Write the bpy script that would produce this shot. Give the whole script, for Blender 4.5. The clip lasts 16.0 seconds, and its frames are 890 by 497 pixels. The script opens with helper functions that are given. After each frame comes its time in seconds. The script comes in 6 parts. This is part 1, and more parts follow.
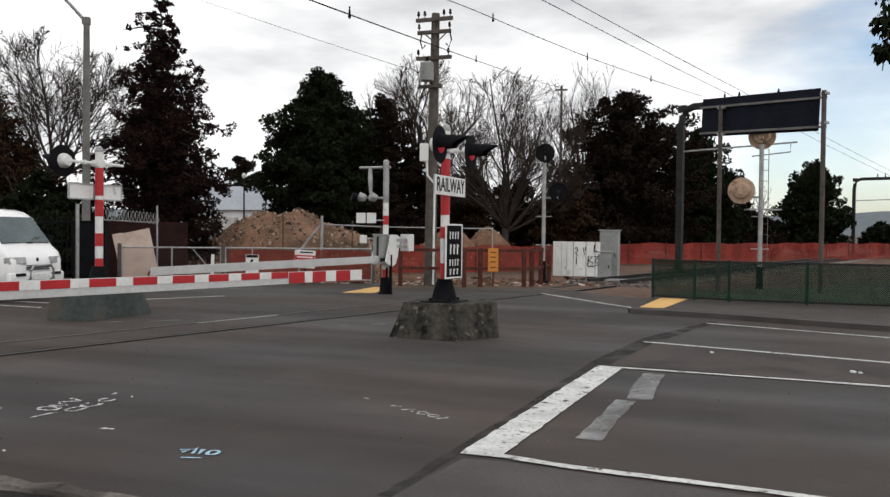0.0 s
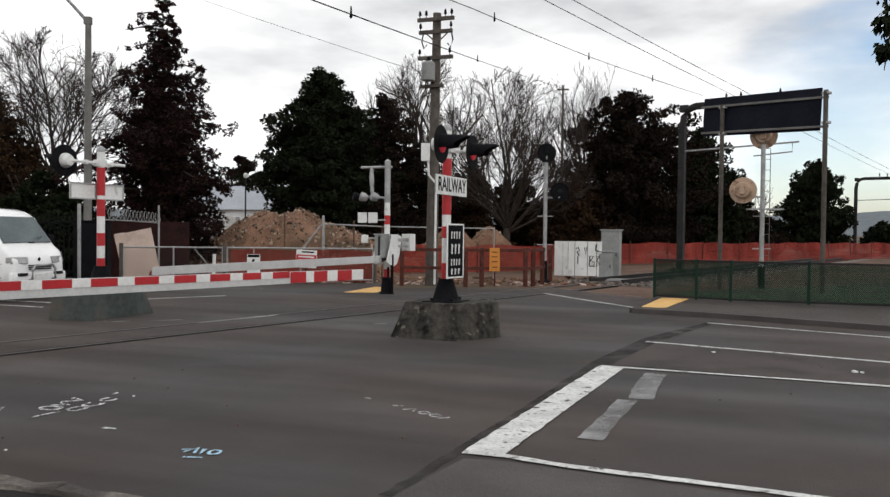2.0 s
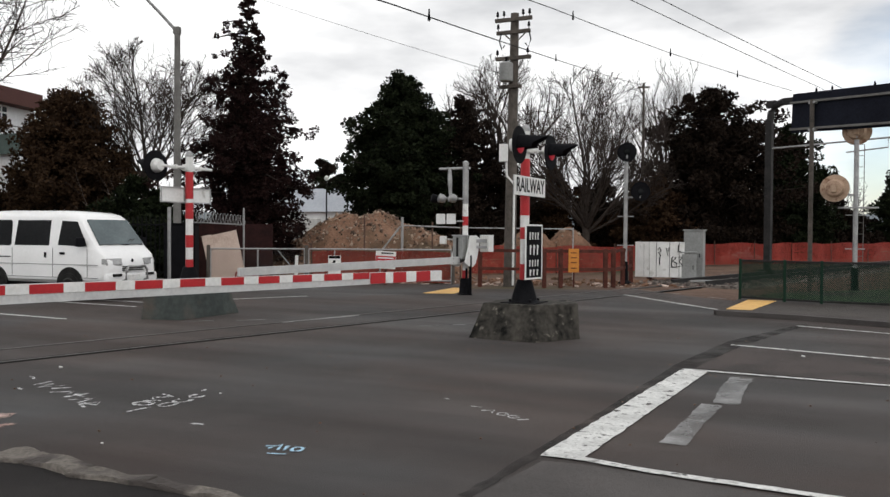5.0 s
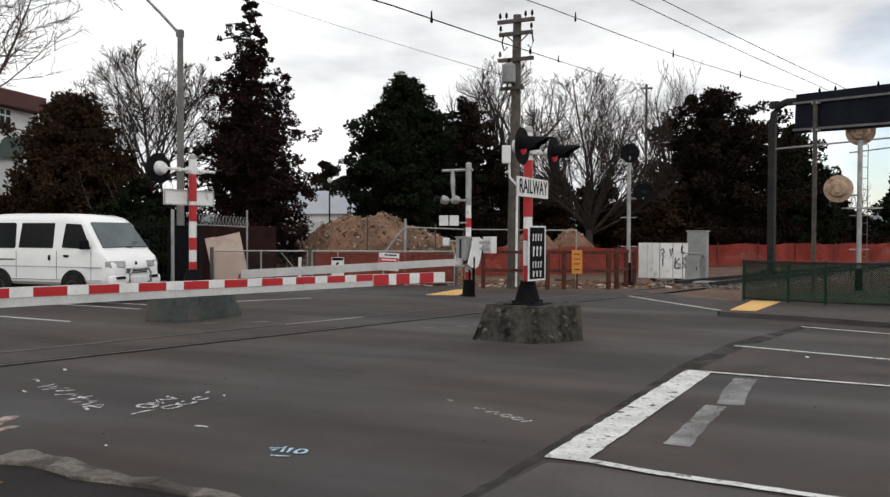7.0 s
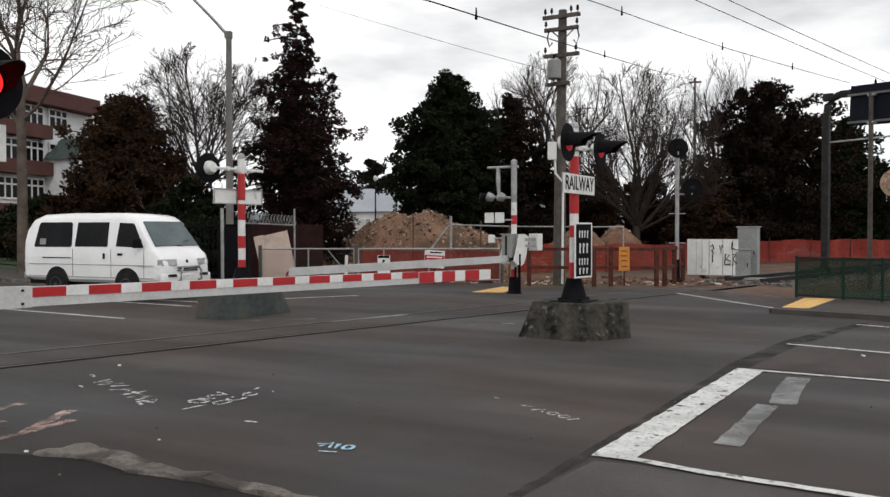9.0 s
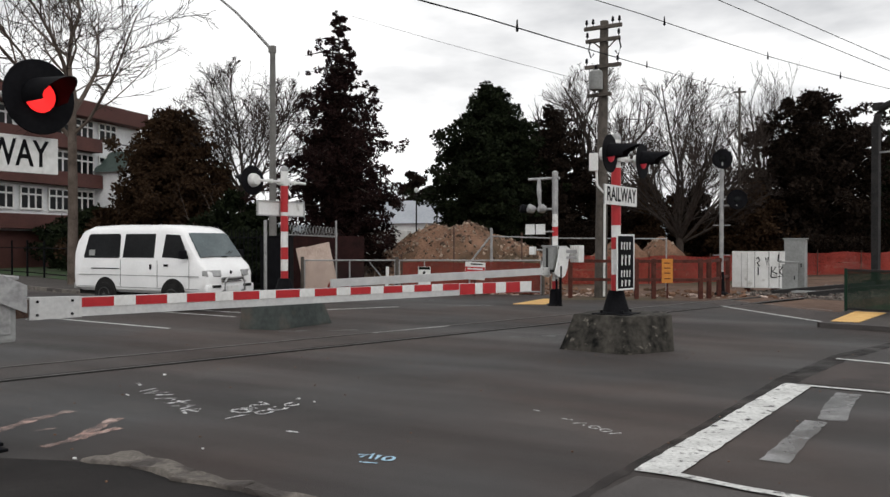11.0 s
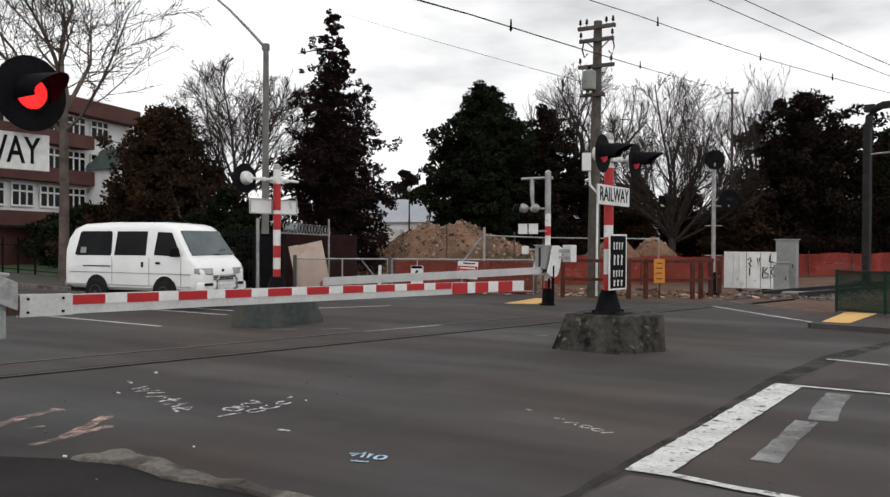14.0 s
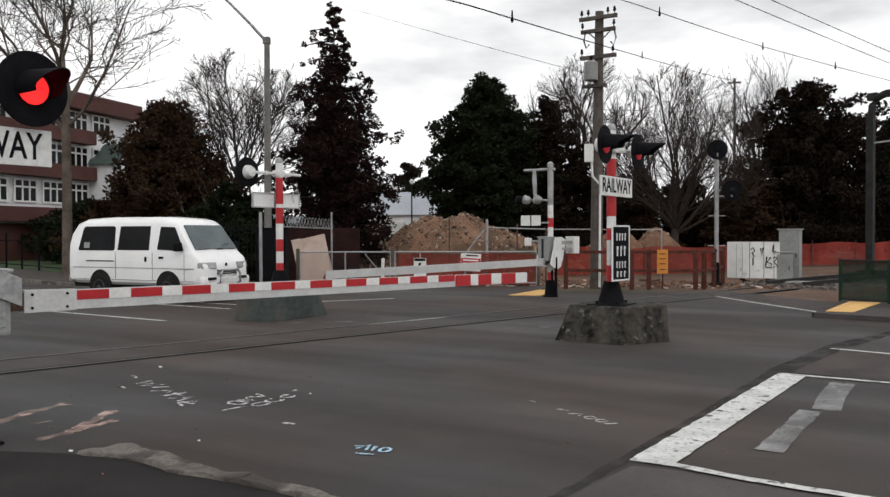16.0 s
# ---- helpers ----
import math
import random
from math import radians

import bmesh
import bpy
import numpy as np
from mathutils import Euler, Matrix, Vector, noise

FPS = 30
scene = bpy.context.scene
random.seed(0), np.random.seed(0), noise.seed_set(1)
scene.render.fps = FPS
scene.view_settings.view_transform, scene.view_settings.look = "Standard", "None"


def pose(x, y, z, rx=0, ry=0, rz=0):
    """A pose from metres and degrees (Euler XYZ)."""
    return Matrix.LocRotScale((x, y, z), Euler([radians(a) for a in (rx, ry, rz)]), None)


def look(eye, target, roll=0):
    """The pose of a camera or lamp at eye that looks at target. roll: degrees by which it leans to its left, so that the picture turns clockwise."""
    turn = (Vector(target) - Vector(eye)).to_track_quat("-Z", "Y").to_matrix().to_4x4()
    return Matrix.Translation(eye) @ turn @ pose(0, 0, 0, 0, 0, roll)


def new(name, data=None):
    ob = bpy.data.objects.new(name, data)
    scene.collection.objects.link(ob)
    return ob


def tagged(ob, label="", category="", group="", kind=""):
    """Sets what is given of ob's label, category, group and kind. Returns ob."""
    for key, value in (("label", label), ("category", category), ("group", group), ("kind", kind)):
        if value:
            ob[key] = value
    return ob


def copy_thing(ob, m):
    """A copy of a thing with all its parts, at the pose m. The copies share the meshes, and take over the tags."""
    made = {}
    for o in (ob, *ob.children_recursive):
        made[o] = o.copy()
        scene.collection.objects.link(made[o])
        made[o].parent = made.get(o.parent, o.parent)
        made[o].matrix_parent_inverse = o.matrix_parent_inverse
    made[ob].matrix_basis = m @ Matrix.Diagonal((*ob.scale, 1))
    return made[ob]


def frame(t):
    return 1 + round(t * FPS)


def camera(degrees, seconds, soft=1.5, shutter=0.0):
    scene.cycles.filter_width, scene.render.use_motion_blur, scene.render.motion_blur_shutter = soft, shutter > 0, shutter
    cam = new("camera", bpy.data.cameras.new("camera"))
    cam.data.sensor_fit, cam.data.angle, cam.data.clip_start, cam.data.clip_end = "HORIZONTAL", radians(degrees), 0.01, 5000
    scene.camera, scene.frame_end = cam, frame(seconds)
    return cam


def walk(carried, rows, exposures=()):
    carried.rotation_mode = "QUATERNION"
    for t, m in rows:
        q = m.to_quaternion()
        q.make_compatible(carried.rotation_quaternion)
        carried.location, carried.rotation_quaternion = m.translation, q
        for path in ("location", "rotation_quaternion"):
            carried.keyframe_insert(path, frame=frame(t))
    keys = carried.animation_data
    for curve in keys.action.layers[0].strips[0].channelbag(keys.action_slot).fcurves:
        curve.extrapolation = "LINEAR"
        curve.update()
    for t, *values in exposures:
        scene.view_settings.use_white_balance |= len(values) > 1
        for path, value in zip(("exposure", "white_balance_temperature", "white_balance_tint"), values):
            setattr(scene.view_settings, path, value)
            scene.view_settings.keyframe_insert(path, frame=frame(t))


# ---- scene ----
cam = camera(56.9, 16.0, soft=1.45)
PATH = [
    (0, pose(0, 0, 1.6, 88.80, -0.60, 0.00)),
    (0.5, pose(0, 0, 1.6, 88.83, -0.64, 0.47)),
    (1, pose(0, 0, 1.6, 88.95, -0.66, 0.60)),
    (1.5, pose(0, 0, 1.6, 88.72, -0.67, 0.56)),
    (2, pose(0, 0, 1.6, 88.78, -0.60, 0.10)),
    (2.5, pose(0, 0, 1.6, 89.08, -0.31, 1.66)),
    (3, pose(0, 0, 1.6, 89.17, -0.42, 3.29)),
    (3.5, pose(0, 0, 1.6, 88.96, -0.51, 3.16)),
    (4, pose(0, 0, 1.6, 88.84, -0.35, 3.83)),
    (4.2, pose(0, 0, 1.6, 88.75, -0.27, 5.18)),
    (6.3, pose(0, 0, 1.6, 88.93, -0.39, 5.66)),
    (6.5, pose(0, 0, 1.6, 88.86, -0.39, 5.40)),
    (7, pose(0, 0, 1.6, 88.92, -0.19, 5.76)),
    (7.5, pose(0, 0, 1.6, 88.78, -0.09, 6.65)),
    (8, pose(0, 0, 1.6, 88.72, -0.08, 7.48)),
    (8.5, pose(0, 0, 1.6, 88.76, 0.06, 7.98)),
    (9, pose(0, 0, 1.6, 88.73, 0.09, 8.93)),
    (9.5, pose(0, 0, 1.6, 88.76, 0.06, 10.39)),
    (10, pose(0, 0, 1.6, 89.01, 0.06, 11.57)),
    (12.5, pose(0, 0, 1.6, 89.92, 0.01, 11.81)),
    (13, pose(0, 0, 1.6, 89.83, -0.11, 11.66)),
    (13.5, pose(0, 0, 1.6, 89.57, 0.02, 11.54)),
    (14, pose(0, 0, 1.6, 89.48, -0.25, 11.26)),
    (14.5, pose(0, 0, 1.6, 89.58, -0.15, 11.03)),
    (15, pose(0, 0, 1.6, 89.31, 0.19, 11.19)),
    (15.5, pose(0, 0, 1.6, 89.03, 0.36, 11.46)),
    (16, pose(0, 0, 1.6, 88.95, 0.21, 11.45)),
]
walk(cam, PATH)

# ---- world and light: a bright, mostly overcast sky with a few blue gaps ----
world = bpy.data.worlds.new("sky")
world.use_nodes = True
scene.world = world
wn, wl = world.node_tree.nodes, world.node_tree.links
wn.clear()
SUN_EL, SUN_AZ = radians(38), radians(150)
sky = wn.new("ShaderNodeTexSky")
sky.sky_type = "NISHITA"
sky.sun_disc = False
sky.sun_elevation, sky.sun_rotation = SUN_EL, SUN_AZ
sky_gain = wn.new("ShaderNodeVectorMath")
sky_gain.operation = "SCALE"
sky_gain.inputs["Scale"].default_value = 0.16
wl.new(sky.outputs["Color"], sky_gain.inputs[0])
coord = wn.new("ShaderNodeTexCoord")
stretch = wn.new("ShaderNodeMapping")
stretch.inputs["Scale"].default_value = (1.6, 1.6, 5.0)
stretch.inputs["Location"].default_value = (0.35, 0.1, 0.0)
wl.new(coord.outputs["Generated"], stretch.inputs["Vector"])
cover = wn.new("ShaderNodeTexNoise")
cover.inputs["Scale"].default_value = 1.3
cover.inputs["Detail"].default_value = 5.0
wl.new(stretch.outputs["Vector"], cover.inputs["Vector"])
cover_ramp = wn.new("ShaderNodeValToRGB")
cover_ramp.color_ramp.elements[0].position = 0.27
cover_ramp.color_ramp.elements[1].position = 0.39
wl.new(cover.outputs["Fac"], cover_ramp.inputs["Fac"])
shade = wn.new("ShaderNodeTexNoise")
shade.inputs["Scale"].default_value = 2.2
shade.inputs["Detail"].default_value = 6.0
wl.new(stretch.outputs["Vector"], shade.inputs["Vector"])
shade_ramp = wn.new("ShaderNodeValToRGB")
shade_ramp.color_ramp.elements[0].position = 0.34
shade_ramp.color_ramp.elements[0].color = (0.66, 0.67, 0.69, 1)
shade_ramp.color_ramp.elements[1].position = 0.56
shade_ramp.color_ramp.elements[1].color = (1.16, 1.16, 1.16, 1)
wl.new(shade.outputs["Fac"], shade_ramp.inputs["Fac"])
sky_mix = wn.new("ShaderNodeMixRGB")
# the blue gap low over the railway line
gap = wn.new("ShaderNodeVectorMath")
gap.operation = "DISTANCE"
gap.inputs[1].default_value = (0.42, 0.9, 0.075)
wl.new(coord.outputs["Generated"], gap.inputs[0])
ragged = wn.new("ShaderNodeMath")
ragged.operation = "MULTIPLY_ADD"
ragged.inputs[1].default_value = 0.22
wl.new(shade.outputs["Fac"], ragged.inputs[0])
wl.new(gap.outputs["Value"], ragged.inputs[2])
gap_ramp = wn.new("ShaderNodeValToRGB")
gap_ramp.color_ramp.elements[0].position = 0.17
gap_ramp.color_ramp.elements[0].color = (0.25, 0.25, 0.25, 1)
gap_ramp.color_ramp.elements[1].position = 0.27
wl.new(ragged.outputs[0], gap_ramp.inputs["Fac"])
covered = wn.new("ShaderNodeMath")
covered.operation = "MULTIPLY"
wl.new(cover_ramp.outputs["Color"], covered.inputs[0])
wl.new(gap_ramp.outputs["Color"], covered.inputs[1])
wl.new(covered.outputs[0], sky_mix.inputs["Fac"])
wl.new(sky_gain.outputs["Vector"], sky_mix.inputs[1])
wl.new(shade_ramp.outputs["Color"], sky_mix.inputs[2])
background = wn.new("ShaderNodeBackground")
background.inputs["Strength"].default_value = 1.0
wl.new(sky_mix.outputs["Color"], background.inputs["Color"])
world_out = wn.new("ShaderNodeOutputWorld")
wl.new(background.outputs["Background"], world_out.inputs["Surface"])

sun = new("sun", bpy.data.lights.new("sun", "SUN"))
sun.data.energy, sun.data.angle, sun.data.color = 0.6, radians(25), (1.0, 0.96, 0.9)
sun.matrix_world = look((0, 0, 0), (-math.sin(SUN_AZ) * math.cos(SUN_EL), -math.cos(SUN_AZ) * math.cos(SUN_EL), -math.sin(SUN_EL)))


# ---- materials ----
def surface(name, dark, light, rough=0.8, metal=0.0, scale=3.0, fine=40.0, bump=0.3, island=0.0, spot=None, spot_at=(0.6, 0.66),
            spot_scale=1.2, coat=0.0, per_object=0.0, spec=0.5, streak=None, thin=None):
    """A two-scale noise surface: dark to light by grain, with optional stains of a third colour."""
    m = bpy.data.materials.new(name)
    m.use_nodes = True
    n, l = m.node_tree.nodes, m.node_tree.links
    p = n["Principled BSDF"]
    p.inputs["Roughness"].default_value, p.inputs["Metallic"].default_value = rough, metal
    p.inputs["Specular IOR Level"].default_value = spec
    p.inputs["Coat Weight"].default_value = coat
    tc = n.new("ShaderNodeTexCoord")
    big, small = n.new("ShaderNodeTexNoise"), n.new("ShaderNodeTexNoise")
    for t, sc in ((big, scale), (small, fine)):
        t.inputs["Scale"].default_value, t.inputs["Detail"].default_value = sc, 5.0
        l.new(tc.outputs["Object"], t.inputs["Vector"])
    if streak:
        mp = n.new("ShaderNodeMapping")
        mp.inputs["Rotation"].default_value, mp.inputs["Scale"].default_value = (0, 0, radians(streak[0])), (streak[1], 1, streak[2])
        l.new(tc.outputs["Object"], mp.inputs["Vector"])
        l.new(mp.outputs["Vector"], big.inputs["Vector"])
    add = n.new("ShaderNodeMath")
    add.operation = "MULTIPLY_ADD"
    add.inputs[1].default_value = 0.45
    l.new(small.outputs["Fac"], add.inputs[0])
    half = n.new("ShaderNodeMath")
    half.operation = "MULTIPLY"
    half.inputs[1].default_value = 0.55
    l.new(big.outputs["Fac"], half.inputs[0])
    l.new(half.outputs[0], add.inputs[2])
    ramp = n.new("ShaderNodeValToRGB")
    e = ramp.color_ramp.elements
    e[0].position, e[0].color = 0.36, (*dark, 1)
    e[1].position, e[1].color = 0.64, (*light, 1)
    value = add.outputs[0]
    if island or per_object:
        src = n.new("ShaderNodeNewGeometry").outputs["Random Per Island"] if island else n.new("ShaderNodeObjectInfo").outputs["Random"]
        sh = n.new("ShaderNodeMath")
        sh.operation = "MULTIPLY_ADD"
        sh.inputs[1].default_value = island or per_object
        l.new(src, sh.inputs[0])
        l.new(value, sh.inputs[2])
        less = n.new("ShaderNodeMath")
        less.operation = "SUBTRACT"
        less.inputs[1].default_value = (island or per_object) / 2
        l.new(sh.outputs[0], less.inputs[0])
        value = less.outputs[0]
    l.new(value, ramp.inputs["Fac"])
    colour = ramp.outputs["Color"]
    if spot:
        st = n.new("ShaderNodeTexNoise")
        st.inputs["Scale"].default_value, st.inputs["Detail"].default_value = spot_scale, 7.0
        l.new(tc.outputs["Object"], st.inputs["Vector"])
        sr = n.new("ShaderNodeValToRGB")
        sr.color_ramp.elements[0].position, sr.color_ramp.elements[1].position = spot_at
        l.new(st.outputs["Fac"], sr.inputs["Fac"])
        mx = n.new("ShaderNodeMixRGB")
        mx.inputs[2].default_value = (*spot, 1)
        l.new(sr.outputs["Color"], mx.inputs["Fac"])
        l.new(colour, mx.inputs[1])
        colour = mx.outputs["Color"]
    l.new(colour, p.inputs["Base Color"])
    if thin:
        an, ar = n.new("ShaderNodeTexNoise"), n.new("ShaderNodeValToRGB")
        an.inputs["Scale"].default_value, an.inputs["Detail"].default_value = thin[0], 8.0
        ar.color_ramp.elements[0].position, ar.color_ramp.elements[1].position = thin[1], thin[2]
        l.new(tc.outputs["Object"], an.inputs["Vector"])
        l.new(an.outputs["Fac"], ar.inputs["Fac"])
        l.new(ar.outputs["Color"], p.inputs["Alpha"])
    if bump:
        b = n.new("ShaderNodeBump")
        b.inputs["Strength"].default_value, b.inputs["Distance"].default_value = bump, 0.02
        l.new(small.outputs["Fac"], b.inputs["Height"])
        l.new(b.outputs["Normal"], p.inputs["Normal"])
    return m


def glow(name, colour, strength):
    m = surface(name, colour, colour, 0.3, bump=0)
    p = m.node_tree.nodes["Principled BSDF"]
    p.inputs["Emission Color"].default_value, p.inputs["Emission Strength"].default_value = (*colour, 1), strength
    return m


def road_surface(name):
    """Worn road asphalt: streaks along the lanes, brown and grey patches, fine stone speckle."""
    m = bpy.data.materials.new(name)
    m.use_nodes = True
    n, l = m.node_tree.nodes, m.node_tree.links
    p = n["Principled BSDF"]
    p.inputs["Specular IOR Level"].default_value = 0.3
    tc = n.new("ShaderNodeTexCoord")
    lanes = n.new("ShaderNodeMapping")
    lanes.vector_type = "TEXTURE"
    lanes.inputs["Rotation"].default_value, lanes.inputs["Scale"].default_value = (0, 0, radians(-20)), (5.5, 1.0, 1.0)
    l.new(tc.outputs["Object"], lanes.inputs["Vector"])

    def layer(vector, scale, detail, low, high):
        t, r = n.new("ShaderNodeTexNoise"), n.new("ShaderNodeMapRange")
        t.inputs["Scale"].default_value, t.inputs["Detail"].default_value = scale, detail
        r.inputs["From Min"].default_value, r.inputs["From Max"].default_value = low, high
        l.new(vector, t.inputs["Vector"])
        l.new(t.outputs["Fac"], r.inputs["Value"])
        return t, r.outputs["Result"]

    def blend(fac, a, b, kind="MIX"):
        x = n.new("ShaderNodeMixRGB")
        x.blend_type = kind
        for k, c in ((0, fac), (1, a), (2, b)):
            if isinstance(c, (tuple, float)):
                x.inputs[k].default_value = c
            else:
                l.new(c, x.inputs[k])
        return x.outputs["Color"]

    streak = layer(lanes.outputs["Vector"], 0.55, 4.0, 0.36, 0.64)[1]
    wheel = layer(lanes.outputs["Vector"], 1.7, 3.0, 0.42, 0.62)[1]
    patch = layer(tc.outputs["Object"], 0.21, 3.0, 0.38, 0.57)[1]
    stain = layer(tc.outputs["Object"], 0.9, 6.0, 0.52, 0.7)[1]
    grain, speck = layer(tc.outputs["Object"], 95.0, 3.0, 0.3, 0.7)
    c = blend(streak, (0.039, 0.0372, 0.0368, 1), (0.068, 0.0668, 0.0672, 1))
    c = blend(patch, c, blend(streak, (0.041, 0.0305, 0.0275, 1), (0.067, 0.0515, 0.0455, 1)))
    c = blend(wheel, c, blend(0.35, c, (0.03, 0.028, 0.027, 1)))
    c = blend(stain, c, blend(0.3, c, (0.085, 0.076, 0.07, 1)))
    c = blend(1.0, c, blend(speck, (0.72, 0.72, 0.72, 1), (1.28, 1.28, 1.28, 1)), "MULTIPLY")
    l.new(c, p.inputs["Base Color"])
    gloss = n.new("ShaderNodeMapRange")
    gloss.inputs["To Min"].default_value, gloss.inputs["To Max"].default_value = 0.92, 0.74
    l.new(streak, gloss.inputs["Value"])
    l.new(gloss.outputs["Result"], p.inputs["Roughness"])
    b = n.new("ShaderNodeBump")
    b.inputs["Strength"].default_value, b.inputs["Distance"].default_value = 0.5, 0.012
    l.new(grain.outputs["Fac"], b.inputs["Height"])
    l.new(b.outputs["Normal"], p.inputs["Normal"])
    return m


ASPHALT = road_surface("asphalt")
ASPHALT_OLD = surface("worn_asphalt", (0.042, 0.037, 0.035), (0.085, 0.076, 0.073), 0.9, scale=1.1, fine=80, bump=0.6, spot=(0.035, 0.032, 0.032), spot_scale=0.5)
ASPHALT_DARK = surface("dark_patched_asphalt", (0.010, 0.009, 0.009), (0.028, 0.025, 0.024), 0.9, scale=1.4, fine=80, bump=0.6, spec=0.2)
ASPHALT_BROWN = surface("brown_asphalt", (0.036, 0.027, 0.0245), (0.068, 0.052, 0.047), 0.9, scale=0.8, fine=80, bump=0.6, spot=(0.026, 0.02, 0.018), spot_at=(0.46, 0.66), spot_scale=1.3)
GROOVE = surface("rail_groove_grime", (0.004, 0.0038, 0.0036), (0.013, 0.012, 0.0115), 0.95, scale=6, fine=60, spec=0.1)
SEAM = surface("tar_seam", (0.02, 0.019, 0.018), (0.046, 0.043, 0.041), 0.9, scale=3, fine=50, spec=0.2, thin=(2.5, 0.3, 0.75))
FOOTPATH = surface("footpath_asphalt", (0.027, 0.022, 0.0195), (0.058, 0.049, 0.044), 0.9, scale=0.9, fine=60, bump=0.4, spot=(0.03, 0.022, 0.018), spot_at=(0.48, 0.66), spot_scale=0.7)
DIRT = surface("bare_earth", (0.075, 0.045, 0.033), (0.165, 0.108, 0.08), 0.95, scale=0.7, fine=12, bump=1.0, spot=(0.05, 0.06, 0.03), spot_at=(0.5, 0.62), spot_scale=0.08, spec=0.15)
GRAVEL = surface("ballast_grey", (0.06, 0.05, 0.045), (0.2, 0.17, 0.15), 0.95, scale=2, fine=25, bump=1.0, island=0.3)
GRASS = surface("mown_grass", (0.018, 0.04, 0.012), (0.045, 0.095, 0.025), 0.9, scale=2, fine=30, bump=1.0, spot=(0.028, 0.02, 0.015), spot_at=(0.5, 0.62), spot_scale=0.5)
CONCRETE = surface("stained_concrete", (0.005, 0.005, 0.0045), (0.07, 0.064, 0.055), 0.9, scale=4.5, fine=11, bump=0.6, spot=(0.2, 0.18, 0.155), spot_at=(0.63, 0.74), spot_scale=8.0, spec=0.15, streak=(0, 1, 0.16))
CONCRETE_GREEN = surface("mossy_concrete", (0.02, 0.027, 0.0255), (0.056, 0.066, 0.062), 0.9, scale=1.6, fine=9, bump=0.4, spot=(0.085, 0.068, 0.055), spot_at=(0.56, 0.72), spot_scale=1.6, streak=(0, 1, 0.25))
KERB = surface("kerb_concrete", (0.075, 0.065, 0.056), (0.2, 0.178, 0.155), 0.9, scale=2.5, fine=30, bump=0.9, spot=(0.05, 0.042, 0.038), spot_at=(0.48, 0.62), spot_scale=3.0)
PAINT = surface("road_paint", (0.42, 0.42, 0.41), (0.72, 0.72, 0.7), 0.7, scale=3, fine=35, bump=0.3, spot=(0.09, 0.087, 0.085), spot_at=(0.58, 0.76), spot_scale=21, thin=(9, 0.3, 0.42))
PAINT_OLD = surface("worn_road_paint", (0.24, 0.24, 0.24), (0.4, 0.4, 0.4), 0.8, scale=3, fine=35, bump=0.3, spot=(0.16, 0.155, 0.15), spot_at=(0.5, 0.75), spot_scale=1.7, thin=(2.2, 0.1, 0.9))
SPRAY = surface("white_spray", (0.5, 0.5, 0.5), (0.75, 0.75, 0.75), 0.7, scale=8, fine=50, bump=0, spot=(0.2, 0.2, 0.2), spot_at=(0.55, 0.7), spot_scale=12, thin=(22, 0.36, 0.52))
SPRAY_BLUE = surface("blue_spray", (0.25, 0.45, 0.6), (0.45, 0.66, 0.8), 0.7, scale=8, fine=50, bump=0, spot=(0.1, 0.12, 0.13), spot_at=(0.55, 0.7), spot_scale=12, thin=(22, 0.28, 0.46))
SPRAY_PINK = surface("pink_spray", (0.62, 0.34, 0.28), (0.8, 0.62, 0.55), 0.7, scale=8, fine=50, bump=0, spot=(0.3, 0.17, 0.15), spot_at=(0.5, 0.7), spot_scale=9, thin=(6, 0.34, 0.95))
YELLOW = surface("tactile_yellow", (0.58, 0.33, 0.1), (0.78, 0.5, 0.18), 0.7, scale=4, fine=30, bump=0.2)
WHITE = surface("white_paint", (0.62, 0.62, 0.6), (0.8, 0.8, 0.79), 0.5, scale=3, fine=25, bump=0.05, spot=(0.4, 0.39, 0.36), spot_at=(0.62, 0.75), spot_scale=4)
VAN_WHITE = surface("van_white", (0.8, 0.8, 0.8), (0.88, 0.88, 0.88), 0.25, scale=2, fine=20, bump=0, coat=0.6)
RED = surface("red_paint", (0.36, 0.007, 0.012), (0.46, 0.013, 0.018), 0.45, scale=4, fine=25, bump=0.05)
BLACK = surface("black_paint", (0.004, 0.004, 0.005), (0.01, 0.01, 0.012), 0.7, scale=4, fine=30, bump=0.05, spec=0.06)
BLACK_SOFT = surface("black_rubber", (0.008, 0.008, 0.008), (0.025, 0.024, 0.023), 0.9, scale=6, fine=40, bump=0.3, spec=0.15)
GALV = surface("galvanised_steel", (0.25, 0.25, 0.25), (0.46, 0.46, 0.46), 0.5, 0.6, scale=5, fine=30, bump=0.1)
STEEL = surface("rail_steel", (0.035, 0.032, 0.03), (0.11, 0.1, 0.097), 0.55, 0.6, scale=4, fine=30, bump=0.1)
DARK_STEEL = surface("dark_mast_steel", (0.012, 0.012, 0.013), (0.035, 0.033, 0.032), 0.7, scale=4, fine=30, bump=0.1, spec=0.2)
RUST = surface("rusty_steel", (0.05, 0.025, 0.02), (0.12, 0.07, 0.05), 0.9, scale=5, fine=40, bump=0.3)
ALLOY = surface("barrier_aluminium", (0.5, 0.5, 0.5), (0.66, 0.66, 0.65), 0.45, 0.35, scale=3, fine=30, bump=0.05)
POLE_WOOD = surface("weathered_pole_wood", (0.045, 0.038, 0.032), (0.115, 0.098, 0.084), 0.9, scale=5, fine=35, bump=0.5)
POLE_CONC = surface("grey_lamp_column", (0.10, 0.095, 0.09), (0.19, 0.185, 0.175), 0.8, scale=2, fine=30, bump=0.2)
